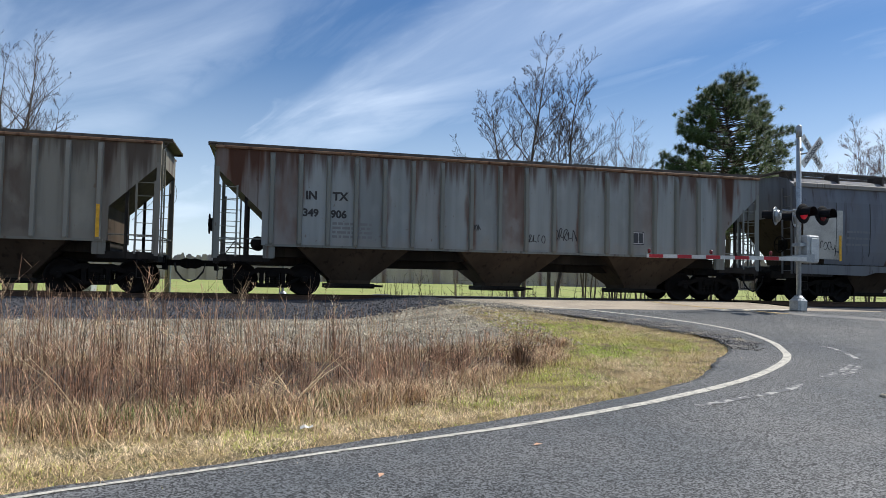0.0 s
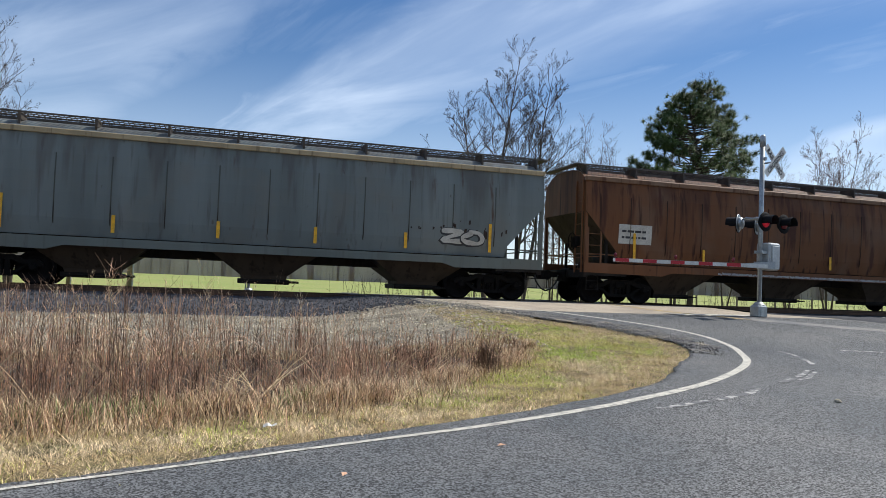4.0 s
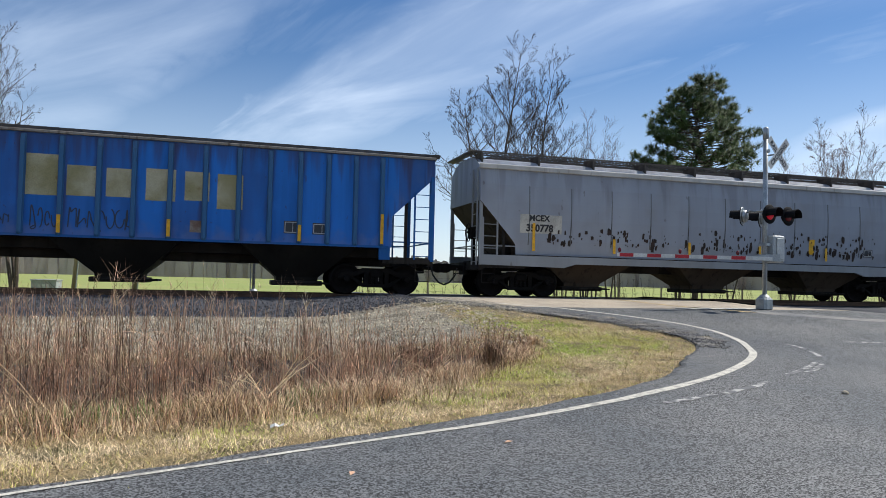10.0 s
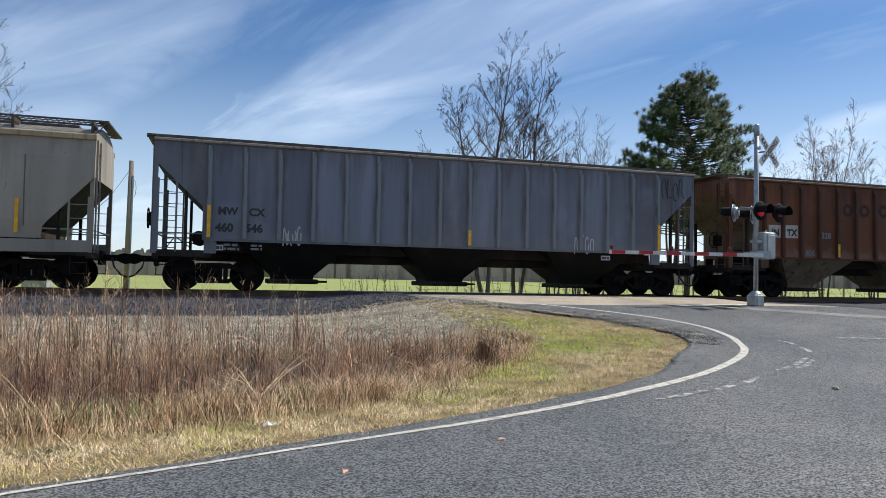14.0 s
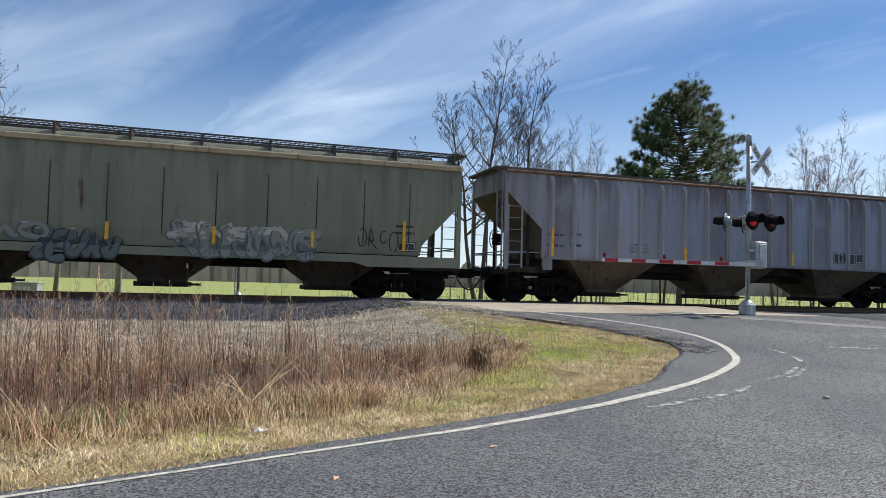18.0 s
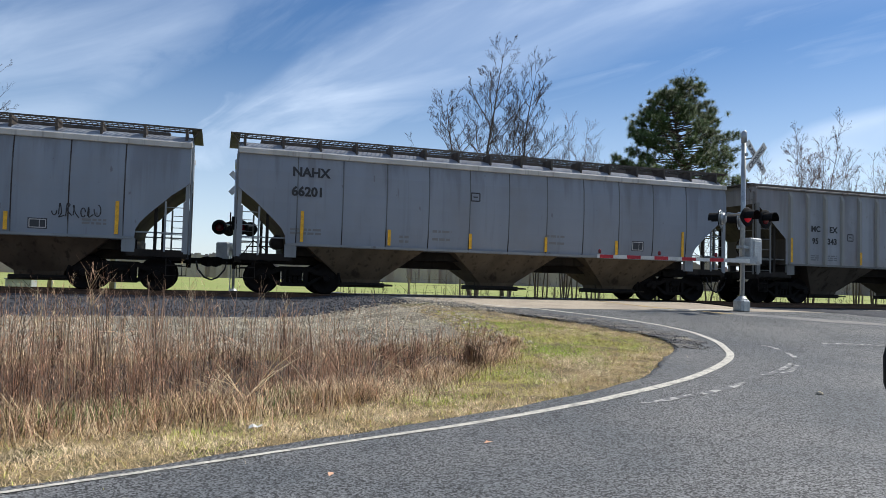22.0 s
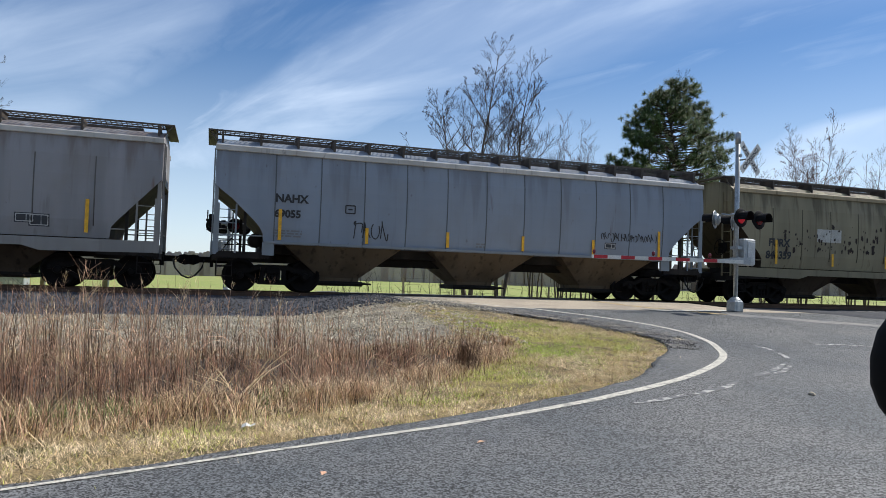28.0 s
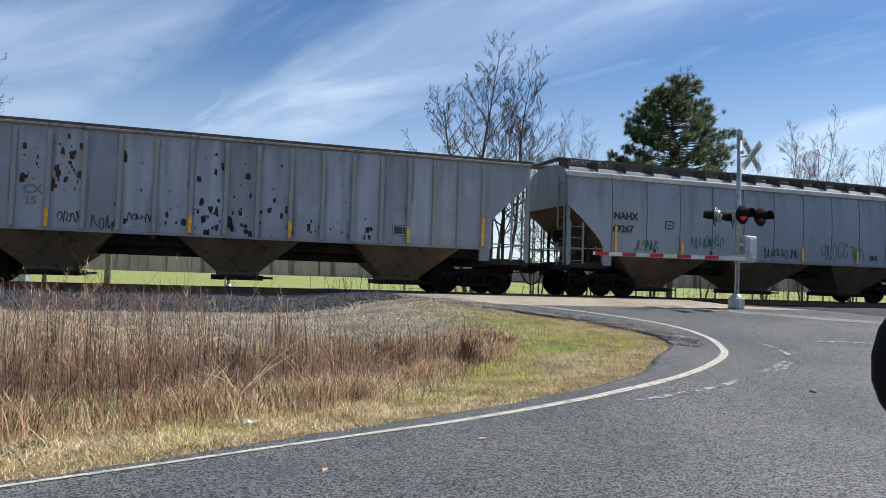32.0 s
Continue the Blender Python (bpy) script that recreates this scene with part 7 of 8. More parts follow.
def grass():
    """The mown verge: straw-coloured, greener towards the corner."""
    rnd = random.Random(5)
    straw, green, turf = Shape(), Shape(), Shape()
    n = 0
    while n < 300000:
        s, d = rnd.uniform(-9.5, 8.5), rnd.uniform(2.0, 15.0)
        if rnd.random() > min(1, 5.5 / d):
            continue
        q = plan(s, d)
        if s < -1.5 and d > 8.5:
            continue
        v = verge_distance(q.x, q.y)
        near = verge_gap(q.y) + 0.10 * noise.noise(Vector((q.x * 2.2, q.y * 2.2, 77)))
        if v < near + rnd.uniform(-0.16, 0.10) - (0.25 if rnd.random() < 0.04 else 0):
            continue
        if d > brush_front(s) + 1.2 and s < 3.6:
            continue
        n += 1
        patch = noise.noise(Vector((q.x * 0.7, q.y * 0.7, 2)))
        lush = ease(0.8, 4.2, s) * (0.62 + 1.1 * patch) * (1 - 0.9 * ease(0.9, 0.3, v - near))
        mottle = noise.noise(Vector((q.x * 6, q.y * 6, 17)))
        isgreen = rnd.random() < lush * 1.15 * (1 + 1.3 * mottle) + 0.06 + 0.5 * max(0, noise.noise(Vector((q.x * 0.9, q.y * 0.9, 7))))
        clump = 0.5 + noise.noise(Vector((q.x * 4.5, q.y * 4.5, 11)))
        bare = noise.noise(Vector((q.x * 2.1, q.y * 2.1, 31)))
        if bare > 0.25 and rnd.random() < 0.6 or v < near + 0.35 and rnd.random() < 0.45 + 0.5 * bare:
            continue
        h = rnd.uniform(-0.020, 0.004) + 0.045 * max(0, clump) * rnd.random() ** 3
        blade(turf if rnd.random() < 0.06 + 0.9 * max(0, noise.noise(Vector((q.x * 3.2, q.y * 3.2, 43))) - 0.18) else (green if isgreen else straw), q.x, q.y, height(q.x, q.y) - 0.03, h + 0.03, rnd.uniform(0.001, 0.0026), rnd.uniform(0.012, 0.085), rnd.uniform(0, 6.28), 0.55)
    tagged(part("dark_turf", turf, DARK_TURF), "dark dead turf between the grass", "grass", "", "stuff")
    tagged(part("dry_grass", straw, STRAW), "straw-coloured dry mown grass along the road", "grass", "", "stuff")
    tagged(part("green_grass", green, GREEN_GRASS), "green grass growing through the dry verge", "grass", "", "stuff")


def stem(s, x, y, h, lean, turn, r, rnd, twigs, pale):
    """A dead weed: a bowed stalk with short side twigs."""
    z = height(x, y) - 0.03
    c, e = math.cos(turn), math.sin(turn)
    kink = rnd.uniform(-0.3, 0.3)
    pts = []
    for k in range(5):
        t = k / 4
        b = lean * t ** rnd.uniform(1.4, 2.2)
        pts.append(Vector((x + c * b - e * kink * t * 0.15, y + e * b + c * kink * t * 0.15, z + h * (t - 0.18 * lean * t * t))))
    s.tube(pts, [r, r * 0.9, r * 0.75, r * 0.6, r * 0.3], 3, False)
    for _ in range(twigs):
        k = rnd.uniform(1.2, 3.9)
        a = pts[int(k)].lerp(pts[min(4, int(k) + 1)], k % 1)
        ang, l = rnd.uniform(0, 6.28), rnd.uniform(0.08, 0.3) * h
        b = a + Vector((math.cos(ang) * l * 0.6, math.sin(ang) * l * 0.6, l * rnd.uniform(0.3, 0.9)))
        s.tube([a, a.lerp(b, 0.5) + Vector((0, 0, -0.02 * l)), b], [r * 0.55, r * 0.5, r * 0.2], 3, False)


def brush():
    """The thicket of dead weeds and brambles between verge and gravel: clumps with dark gaps, leaning canes."""
    rnd = random.Random(11)
    dark, mid, pale, low = Shape(), Shape(), Shape(), Shape()
    # the dark litter on which it stands
    floor = Shape()
    rows = []
    for i in range(76):
        st = -14 + 0.25 * i
        f0 = brush_front(st) + 0.15 + 0.25 * noise.noise(Vector((st * 1.3, 0, 3)))
        f1 = max(f0 + 0.2, min(f0 + 4.2, 13.0) - 3.4 * ease(-0.5, 4.6, st) + 0.5 * noise.noise(Vector((st * 0.8, 4, 3))))
        for k in range(9):
            d = f0 + (f1 - f0) * k / 8
            q = plan(st, d)
            rows.append((q.x, q.y, height(q.x, q.y) + (0.012 + 0.02 * noise.noise(Vector((q.x * 5, q.y * 5, 0))) if 0 < k < 8 else -0.06)))
    floor.add(rows, [(i * 9 + k, i * 9 + k + 1, i * 9 + k + 10, i * 9 + k + 9) for i in range(75) for k in range(8)])
    tagged(part("leaf_litter", floor, LITTER), "dark matted leaf litter under the dead weeds", "leaf litter", "", "stuff")

    def tall_at(st, d, q):
        return curve1(st, [(-13, 1.4), (-3, 1.3), (0.4, 1.0), (1.4, 0.72), (2.6, 0.55), (4.2, 0.42), (5, 0.3)]) * (0.72 + 0.6 * noise.noise(Vector((q.x * 0.7, q.y * 0.7, 4)))) * (0.28 + 0.72 * ease(0, 1.3, d - brush_front(st)))

    # bunches of upright stalks, a few of them leaning
    n = 0
    while n < 1450:
        st = rnd.uniform(-13, 4.9)
        d = brush_front(st) + abs(rnd.gauss(0.12, 0.5)) * (5.4 if st < 0 else 4.8 - st * 0.72)
        if d > 13.0 - max(0, st) * 0.5:
            continue
        if noise.noise(Vector((st * 0.9, d * 0.9, 61))) < -0.28 and rnd.random() < 0.7:
            continue
        n += 1
        tint, lean = rnd.random(), rnd.uniform(0, 6.28)
        for _ in range(rnd.randint(4, 12)):
            a, r = rnd.uniform(0, 6.28), abs(rnd.gauss(0, 0.10))
            q = plan(st, d) + Vector((math.cos(a) * r, math.sin(a) * r, 0))
            tall = tall_at(st, d, q)
            h = tall * rnd.choice((rnd.uniform(0.2, 0.5), rnd.uniform(0.35, 0.8), rnd.uniform(0.5, 0.95), rnd.uniform(0.7, 1.35)))
            w = lean + rnd.gauss(0, 1.0)
            kind = rnd.random() * 0.55 + tint * 0.45
            slope = abs(rnd.gauss(0.04, 0.15)) if rnd.random() < 0.90 or h > 0.6 else rnd.uniform(0.3, 0.9)
            stem(pale if kind < 0.25 else (dark if kind < 0.68 else mid), q.x, q.y, h, min(0.95, slope) * h, w, rnd.uniform(0.0016, 0.0042), rnd, rnd.choice((1, 2, 4, 6)), False)
            if rnd.random() < 0.16 and h > 0.45:
                # a nodding seed head
                c = Vector((q.x + math.cos(w) * slope * h * 0.9, q.y + math.sin(w) * slope * h * 0.9, height(q.x, q.y) + h * 0.93))
                for _ in range(7):
                    b = rnd.uniform(0, 6.28)
                    blade(pale, c.x, c.y, c.z - rnd.uniform(0, 0.10), rnd.uniform(0.03, 0.09), 0.0022, rnd.uniform(0.02, 0.07), b)
    # the mat of broken straw and leaves in front and below, with gaps down to the litter
    for _ in range(62000):
        st = rnd.uniform(-12, 4.8)
        d = brush_front(st) + rnd.uniform(-0.40, 1.0) ** 2 * (6 if st < 0 else 4.5 - st * 0.6)
        if rnd.random() < 0.4:
            d = brush_front(st) + rnd.gauss(0.05, 0.30)
        q = plan(st, d)
        hollow = noise.noise(Vector((q.x * 1.4, q.y * 1.4, 83)))
        if hollow < -0.15 and rnd.random() < 0.75:
            continue
        front = d - brush_front(st) < 0.45
        kind = rnd.random()
        blade(pale if kind < (0.50 if front else 0.15) else (dark if kind < (0.78 if front else 0.52) else low), q.x, q.y, height(q.x, q.y) - 0.02, rnd.uniform(0.04, 0.28) * curve1(st, [(0, 1.0), (4.5, 0.6)]), rnd.uniform(0.0012, 0.0038), rnd.uniform(0.05, 0.34), rnd.uniform(0, 6.28), rnd.uniform(0.2, 0.6))
    # long arching canes and broken, leaning stalks
    for k in range(260):
        st = rnd.uniform(-10, 4.2)
        d = brush_front(st) + rnd.uniform(0.0, 1.0) ** 1.5 * 4.2
        q = plan(st, d)
        a, l = rnd.uniform(0, 6.28), rnd.uniform(0.3, 1.0) * curve1(st, [(0, 1.0), (4.2, 0.5)])
        z = height(q.x, q.y) + rnd.uniform(0, 0.2) * curve1(st, [(0, 1.0), (4.2, 0.3)])
        r = rnd.uniform(0.6, 1.0)
        arch = smooth_line([(q.x, q.y, z), (q.x + math.cos(a) * l * 0.3, q.y + math.sin(a) * l * 0.3, z + l * 0.45), (q.x + math.cos(a) * l * 0.65, q.y + math.sin(a) * l * 0.65, z + l * 0.55), (q.x + math.cos(a) * l, q.y + math.sin(a) * l, z + l * 0.35)], l * 0.16)
        (mid if k % 3 == 0 else dark).tube(arch, [0.0036 * r * (1 - 0.7 * u / len(arch)) for u in range(len(arch))], 3, False)
    # pale bent canes in fans, lying across the front
    for k in range(26):
        st = -6.0 + 8.4 * rnd.random()
        d = brush_front(st) + rnd.uniform(0.25, 0.9)
        q = plan(st, d)
        for _ in range(rnd.randint(2, 5)):
            a = HEADING * 0.0175 + rnd.choice((0, math.pi)) + rnd.gauss(0, 0.45)
            l, up = rnd.uniform(0.25, 0.62) * curve1(st, [(0, 1.0), (3, 0.7)]), rnd.uniform(0.4, 1.3)
            b = Vector((q.x, q.y, height(q.x, q.y)))
            e = b + Vector((math.cos(a) * l, math.sin(a) * l, l * up))
            pale.tube([b, b.lerp(e, 0.5) + Vector((0, 0, 0.08 * l)), e], [0.0055, 0.0045, 0.002], 3, False)
    # fresh green shoots in two hollows at the front
    shoots = Shape()
    for st0, much, wide in ((-0.95, 520, 0.5), (0.75, 150, 0.16)):
        for _ in range(much):
            st = st0 + rnd.gauss(0, wide)
            q = plan(st, brush_front(st) + abs(rnd.gauss(0.12, 0.22)))
            blade(shoots, q.x, q.y, height(q.x, q.y) - 0.02, rnd.uniform(0.06, 0.22), rnd.uniform(0.002, 0.004), rnd.uniform(0.02, 0.12), rnd.uniform(0, 6.28))
    tagged(part("green_shoots", shoots, SHOOTS), "fresh green grass shoots at the foot of the weeds", "grass", "", "stuff")
    # pale stones and scraps that show between the stalks
    for st, back, r in ((1.1, 0.62, 0.05), (1.5, 0.75, 0.035), (2.35, 0.80, 0.045), (-0.4, 0.9, 0.04), (2.0, 0.5, 0.03)):
        q = plan(st, brush_front(st) + back)
        rock = Shape().lathe((0, 0, -0.01), (0, 0, 1), [(0, r), (r * 0.5, r * 1.1), (r, r * 0.7), (r * 1.2, r * 0.15)], 8)
        for i, v in enumerate(rock.v):
            rock.v[i] = tuple(c + r * 0.3 * noise.noise(Vector(v) * 18 + Vector((st * 9, k2, 0))) for k2, c in enumerate(v))
        tagged(part("stone", rock, GRAVEL, at=pose(q.x, q.y, height(q.x, q.y) + 0.01, 0, 0, st * 70)), "pale stone lying among the dead weeds", "stone")
    tagged(part("dead_weeds", dark, DEAD_STEM), "thicket of tall reddish-brown dead weeds beside the road", "weeds", "", "stuff")
    tagged(part("grey_dead_weeds", mid, UNDERGROWTH), "dark brown weathered stalks in the thicket", "weeds", "", "stuff")
    tagged(part("dead_undergrowth", low, UNDERGROWTH), "matted brown dead grass under the weeds", "weeds", "", "stuff")
    tagged(part("pale_weeds", pale, PALE_STEM), "pale dry canes and grasses among the weeds", "weeds", "", "stuff")
    # a dense dark tuft near the corner
    tuft = Shape()
    q = plan(3.28, 8.95)
    for _ in range(420):
        a, r = rnd.uniform(0, 6.28), abs(rnd.gauss(0, 0.13))
        blade(tuft, q.x + math.cos(a) * r, q.y + math.sin(a) * r, height(q.x, q.y) - 0.02, rnd.uniform(0.2, 0.46), 0.004, rnd.uniform(0.02, 0.2), a, 0.35)
    tagged(part("grass_tuft", tuft, UNDERGROWTH), "dense upright tuft of dark brown dead grass", "grass tuft")
    # small stalks that come up through the gravel
    sprig = Shape()
    for _ in range(420):
        s, d = rnd.uniform(-12, 3.8), rnd.uniform(12.2, 18.4)
        q = plan(s, d)
        stem(sprig, q.x, q.y, rnd.uniform(0.15, 0.7) * (1.2 if s < 0 else 0.6), rnd.uniform(0, 0.2), rnd.uniform(0, 6.28), 0.004, rnd, 3, False)
    tagged(part("gravel_weeds", sprig, DEAD_STEM), "sparse dead stalks growing out of the gravel", "weeds", "", "stuff")


grass()
brush()


def limb(shape, tips, start, way, length, r, depth, rnd, per):
    """A branch that sets out sideways, turns upwards, tapers, and carries ever finer branches along its outer two thirds."""
    n = 5 if depth > 1 else (3 if depth else 2)
    pts, rs = [Vector(start)], [r]
    d = Vector(way).normalized()
    for k in range(n):
        d = (d + Vector((rnd.gauss(0, 0.13), rnd.gauss(0, 0.13), 0.10 + rnd.gauss(0, 0.10)))).normalized()
        pts.append(pts[-1] + d * length / n)
        rs.append(max(0.006, r * (1 - 0.75 * (k + 1) / n)))
    (shape if depth > 1 else tips).tube(pts, rs, 5 if r > 0.05 else (4 if depth > 1 else 3), False)
    tips.ends.append(pts[-1])
    if depth <= 0:
        return
    for k in range(per):
        u = 0.28 + 0.72 * (k + rnd.random()) / per
        i = min(n - 1, int(u * n))
        at = pts[i].lerp(pts[i + 1], u * n - i)
        along = (pts[i + 1] - pts[i]).normalized()
        a = rnd.uniform(0, 6.28)
        side = along.orthogonal().normalized()
        out = along + (side * math.cos(a) + along.cross(side) * math.sin(a)) * rnd.uniform(0.6, 1.1) + Vector((0, 0, 0.15))
        limb(shape, tips, at, out, length * (1.15 - 0.65 * u) * rnd.uniform(0.38, 0.62), max(0.006, rs[i] * 0.55), depth - 1, rnd, per)


def bare_tree(x, y, tall, wide, seed, stems=1, depth=3, twig=None, label="leafless tree with a fine grey crown", thick=0.16, low=0.22, per=2, buds=0.0, spreading=0.10, fine=4):
    """A leafless tree with one or several trunks; its limbs fill an oval crown and end in fine twigs."""
    rnd = random.Random(seed)
    z = height(x, y) - 0.1
    tree = empty("tree", pose(x, y, z), label, "tree", "leafless trees beyond the track")
    trunk, tips = Shape(), Shape()
    for k in range(stems):
        a = math.tau * k / stems + rnd.uniform(-0.5, 0.5)
        tilt = spreading * rnd.uniform(0.6, 1.2) * (stems > 1)
        p, d = Vector((math.cos(a), math.sin(a), 0)) * (0.12 * (stems > 1)), Vector((math.cos(a) * tilt, math.sin(a) * tilt, 1)).normalized()
        n = 14
        h = tall * (1 if k == 0 else rnd.uniform(0.74, 0.96))
        pts, rs = [], []
        for j in range(n + 1):
            pts.append(p.copy())
            rs.append(max(0.008, thick * (1 - 0.93 * j / n)))
            d = (d + Vector((rnd.gauss(0, 0.05) - 0.12 * d.x, rnd.gauss(0, 0.05), 0.05))).normalized()
            p = p + d * h / n
        trunk.tube(pts, rs, 7, False)
        for j in range(int(n * low) + 1, n + 1):
            t = (j / n - low) / (1 - low)
            room = wide * (0.55 + 0.45 * math.sin(math.pi * min(1.0, 0.25 + 0.6 * t))) * (1.0 - 0.62 * t)
            for m in range(per if j < n else 4):
                a = rnd.uniform(0, 6.28)
                limb(trunk, tips, pts[j], Vector((math.cos(a), math.sin(a), 0.55 + 0.5 * t)), room * rnd.uniform(0.6, 1.05), min(0.055, rs[j] * 0.55) + 0.004, depth - 1 if t < 0.8 else depth - 2, rnd, fine)
    if buds:
        for p in tips.ends:
            if rnd.random() < 0.8:
                c = p + Vector((rnd.gauss(0, 0.03), rnd.gauss(0, 0.03), rnd.uniform(-0.12, 0.03)))
                r = buds * rnd.uniform(0.6, 1.3)
                tips.add([c + Vector((r, 0, 0)), c + Vector((-r * 0.5, r * 0.8, 0)), c + Vector((-r * 0.5, -r * 0.8, 0)), c + Vector((0, 0, r * 2.2)), c - Vector((0, 0, r * 1.6))], [(0, 1, 3), (1, 2, 3), (2, 0, 3), (1, 0, 4), (2, 1, 4), (0, 2, 4)])
    part("trunk", trunk, BARK, tree)
    part("crown", tips, twig or TWIG, tree, "fine bare twigs")
    return tree


def pine(x, y, tall, wide, seed):
    """A pine: a broad cone of upswept limbs, each ending in separate dark tufts of needles, with gaps between."""
    rnd = random.Random(seed)
    z = height(x, y) - 0.1
    tree = empty("pine_tree", pose(x, y, z), "tall pine with a dense dark green crown", "pine tree")
    trunk, tips, needles = Shape(), Shape(), Shape()
    pts = [Vector((rnd.gauss(0, 0.05) * k, rnd.gauss(0, 0.05) * k, tall * k / 10)) for k in range(11)]
    trunk.tube(pts, [0.22 * (1 - 0.088 * k) for k in range(11)], 8, False)
    for k in range(250):
        t = 0.30 + 0.68 * (k + rnd.random()) / 250
        i = min(9, int(t * 10))
        p = pts[i].lerp(pts[i + 1], t * 10 - i)
        a = k * 2.399 + rnd.gauss(0, 0.4)
        bulge = 1 + 0.22 * noise.noise(Vector((math.cos(a) * 1.3, math.sin(a) * 1.3, t * 5)))
        reach = wide * bulge * min(1.0, 1.42 * max(0.0, 1.015 - t) ** 0.55) * rnd.uniform(0.70, 1.0)
        out = Vector((math.cos(a), math.sin(a), 0))
        path = [p, p + out * reach * 0.5 + Vector((0, 0, 0.05 * reach)), p + out * reach * 0.85 + Vector((0, 0, 0.12 * reach)), p + out * reach + Vector((0, 0, 0.20 * reach))]
        trunk.tube(path, [0.05, 0.035, 0.022, 0.010], 4, False)
        for b in range(int(5 + 6 * reach / wide + rnd.random())):
            u = rnd.uniform(0.42, 1.0) ** 0.8 * 3
            q = path[min(2, int(u))].lerp(path[min(2, int(u)) + 1], u - min(2, int(u)))
            c = q + Vector((rnd.gauss(0, 0.24), rnd.gauss(0, 0.24), abs(rnd.gauss(0.16, 0.14))))
            tips.tube([q, q.lerp(c, 0.6) - Vector((0, 0, 0.04)), c], [0.014, 0.010, 0.006], 3, False)
            size = rnd.uniform(0.30, 0.46)
            for _ in range(56):
                w = (Vector((rnd.gauss(0, 1), rnd.gauss(0, 1), rnd.gauss(0.55, 0.8))) + out * 0.25).normalized()
                o = w.orthogonal().normalized() * 0.018
                foot = c - Vector((0, 0, rnd.uniform(0, 0.22)))
                needles.add([foot + o, foot - o, foot + w * size * rnd.uniform(0.6, 1.1)], [(0, 1, 2)])
    part("trunk", trunk, BARK, tree)
    part("branchwork", tips, BARK, tree)
    part("needles", needles, NEEDLES, tree, "dark green needle tufts")
    return tree


bare_tree(3.2, 42, 14.9, 5.2, 21, 2, 4, label="tall leafless tree with several dark stems", thick=0.15, spreading=0.10, low=0.32, per=3, fine=5)
bare_tree(5.3, 44, 14.6, 4.8, 22, 2, 4, label="leafless tree with upright dark stems", thick=0.14, spreading=0.05, low=0.32, per=3, fine=5)
ROW = "thin leafless tree in a row"
RED = "slender leafless tree with reddish twigs"
for x, y, tall, wide, seed, stems, twig, label in ((10.0, 49, 12.8, 3.6, 23, 3, BUD_TWIG, RED), (13.2, 55, 13.2, 2.9, 24, 3, BUD_TWIG, RED), (12.0, 58, 13.4, 2.7, 25, 2, None, ROW), (10.6, 60, 14.2, 2.7, 35, 2, BUD_TWIG, ROW), (8.9, 54, 12.4, 2.8, 37, 3, None, ROW), (11.6, 53, 12.4, 2.8, 38, 2, BUD_TWIG, RED), (14.6, 58, 12.8, 2.8, 39, 2, None, ROW), (32.6, 52, 12.2, 3.2, 28, 3, None, ROW), (28.5, 57, 12.6, 2.8, 29, 3, None, ROW), (23.0, 56, 12.6, 2.8, 36, 2, None, ROW), (36.5, 56, 13.2, 3.0, 30, 3, BUD_TWIG, ROW)):
    bare_tree(x, y, tall, wide * 1.15, seed, stems, 3, twig, label, 0.07, fine=4)
bare_tree(17.9, 53, 17.6, 3.6, 26, 2, 3, None, "leafless tree standing behind a pine", 0.11, 0.4, fine=5)
bare_tree(24.6, 44, 12.4, 3.4, 27, 5, 3, BUD_TWIG, "leafless tree with reddish budding twigs", 0.06, 0.35, 2, 0.016, 0.10, 5)
bare_tree(-27.0, 41, 16.2, 5.6, 31, 3, 4, label="tall leafless tree with a spreading grey crown", spreading=0.16, fine=4)
bare_tree(-28.6, 46, 12.6, 4.6, 32, 3, 3, label="leafless tree with a rounded grey crown", fine=6)
bare_tree(-31.0, 52, 12.6, 4.8, 33, 3, 3, label="leafless tree with a rounded grey crown", fine=6)
pine(16.6, 46, 15.0, 4.8, 34)


def far_woods():
    """A belt of bare woods that closes the field."""
    rnd = random.Random(40)
    s = Shape()
    for _ in range(9000):
        a = rnd.uniform(-75, 75)
        r = rnd.uniform(300, 380)
        x, y = math.sin(radians(a)) * r, math.cos(radians(a)) * r
        h = rnd.uniform(7.5, 11.5) * (0.95 + 0.3 * noise.noise(Vector((a * 0.25, 0, 1))) + 0.18 * noise.noise(Vector((a * 1.6, 3, 1))))
        w = rnd.uniform(1.0, 2.0)
        c, e = math.cos(radians(a)) * w, -math.sin(radians(a)) * w
        s.add([(x + c * u * rnd.uniform(0.85, 1.1), y + e * u, -0.4 + h * v) for u, v in ((-1.1, 0), (1.1, 0), (1.0, 0.5), (0.8, 0.8), (0.35, 0.96), (-0.3, 0.97), (-0.85, 0.78), (-1.0, 0.45))], [tuple(range(8))])
    tagged(part("far_woods", s, WOODS), "belt of grey bare woods across the field", "woods", "", "stuff")
    scrub, rnd = Shape(), random.Random(41)
    for _ in range(620):
        q = plan(rnd.uniform(6, 46), rnd.uniform(34, 46))
        stem(scrub, q.x, q.y, rnd.choice((0.4, 0.6, 0.9, 1.9)) * rnd.uniform(0.7, 1.3), rnd.uniform(0, 0.6), rnd.uniform(0, 6.28), 0.012, rnd, 4, False)
    tagged(part("scrub", scrub, TWIG), "low leafless scrub under the trees", "scrub", "", "stuff")


far_woods()

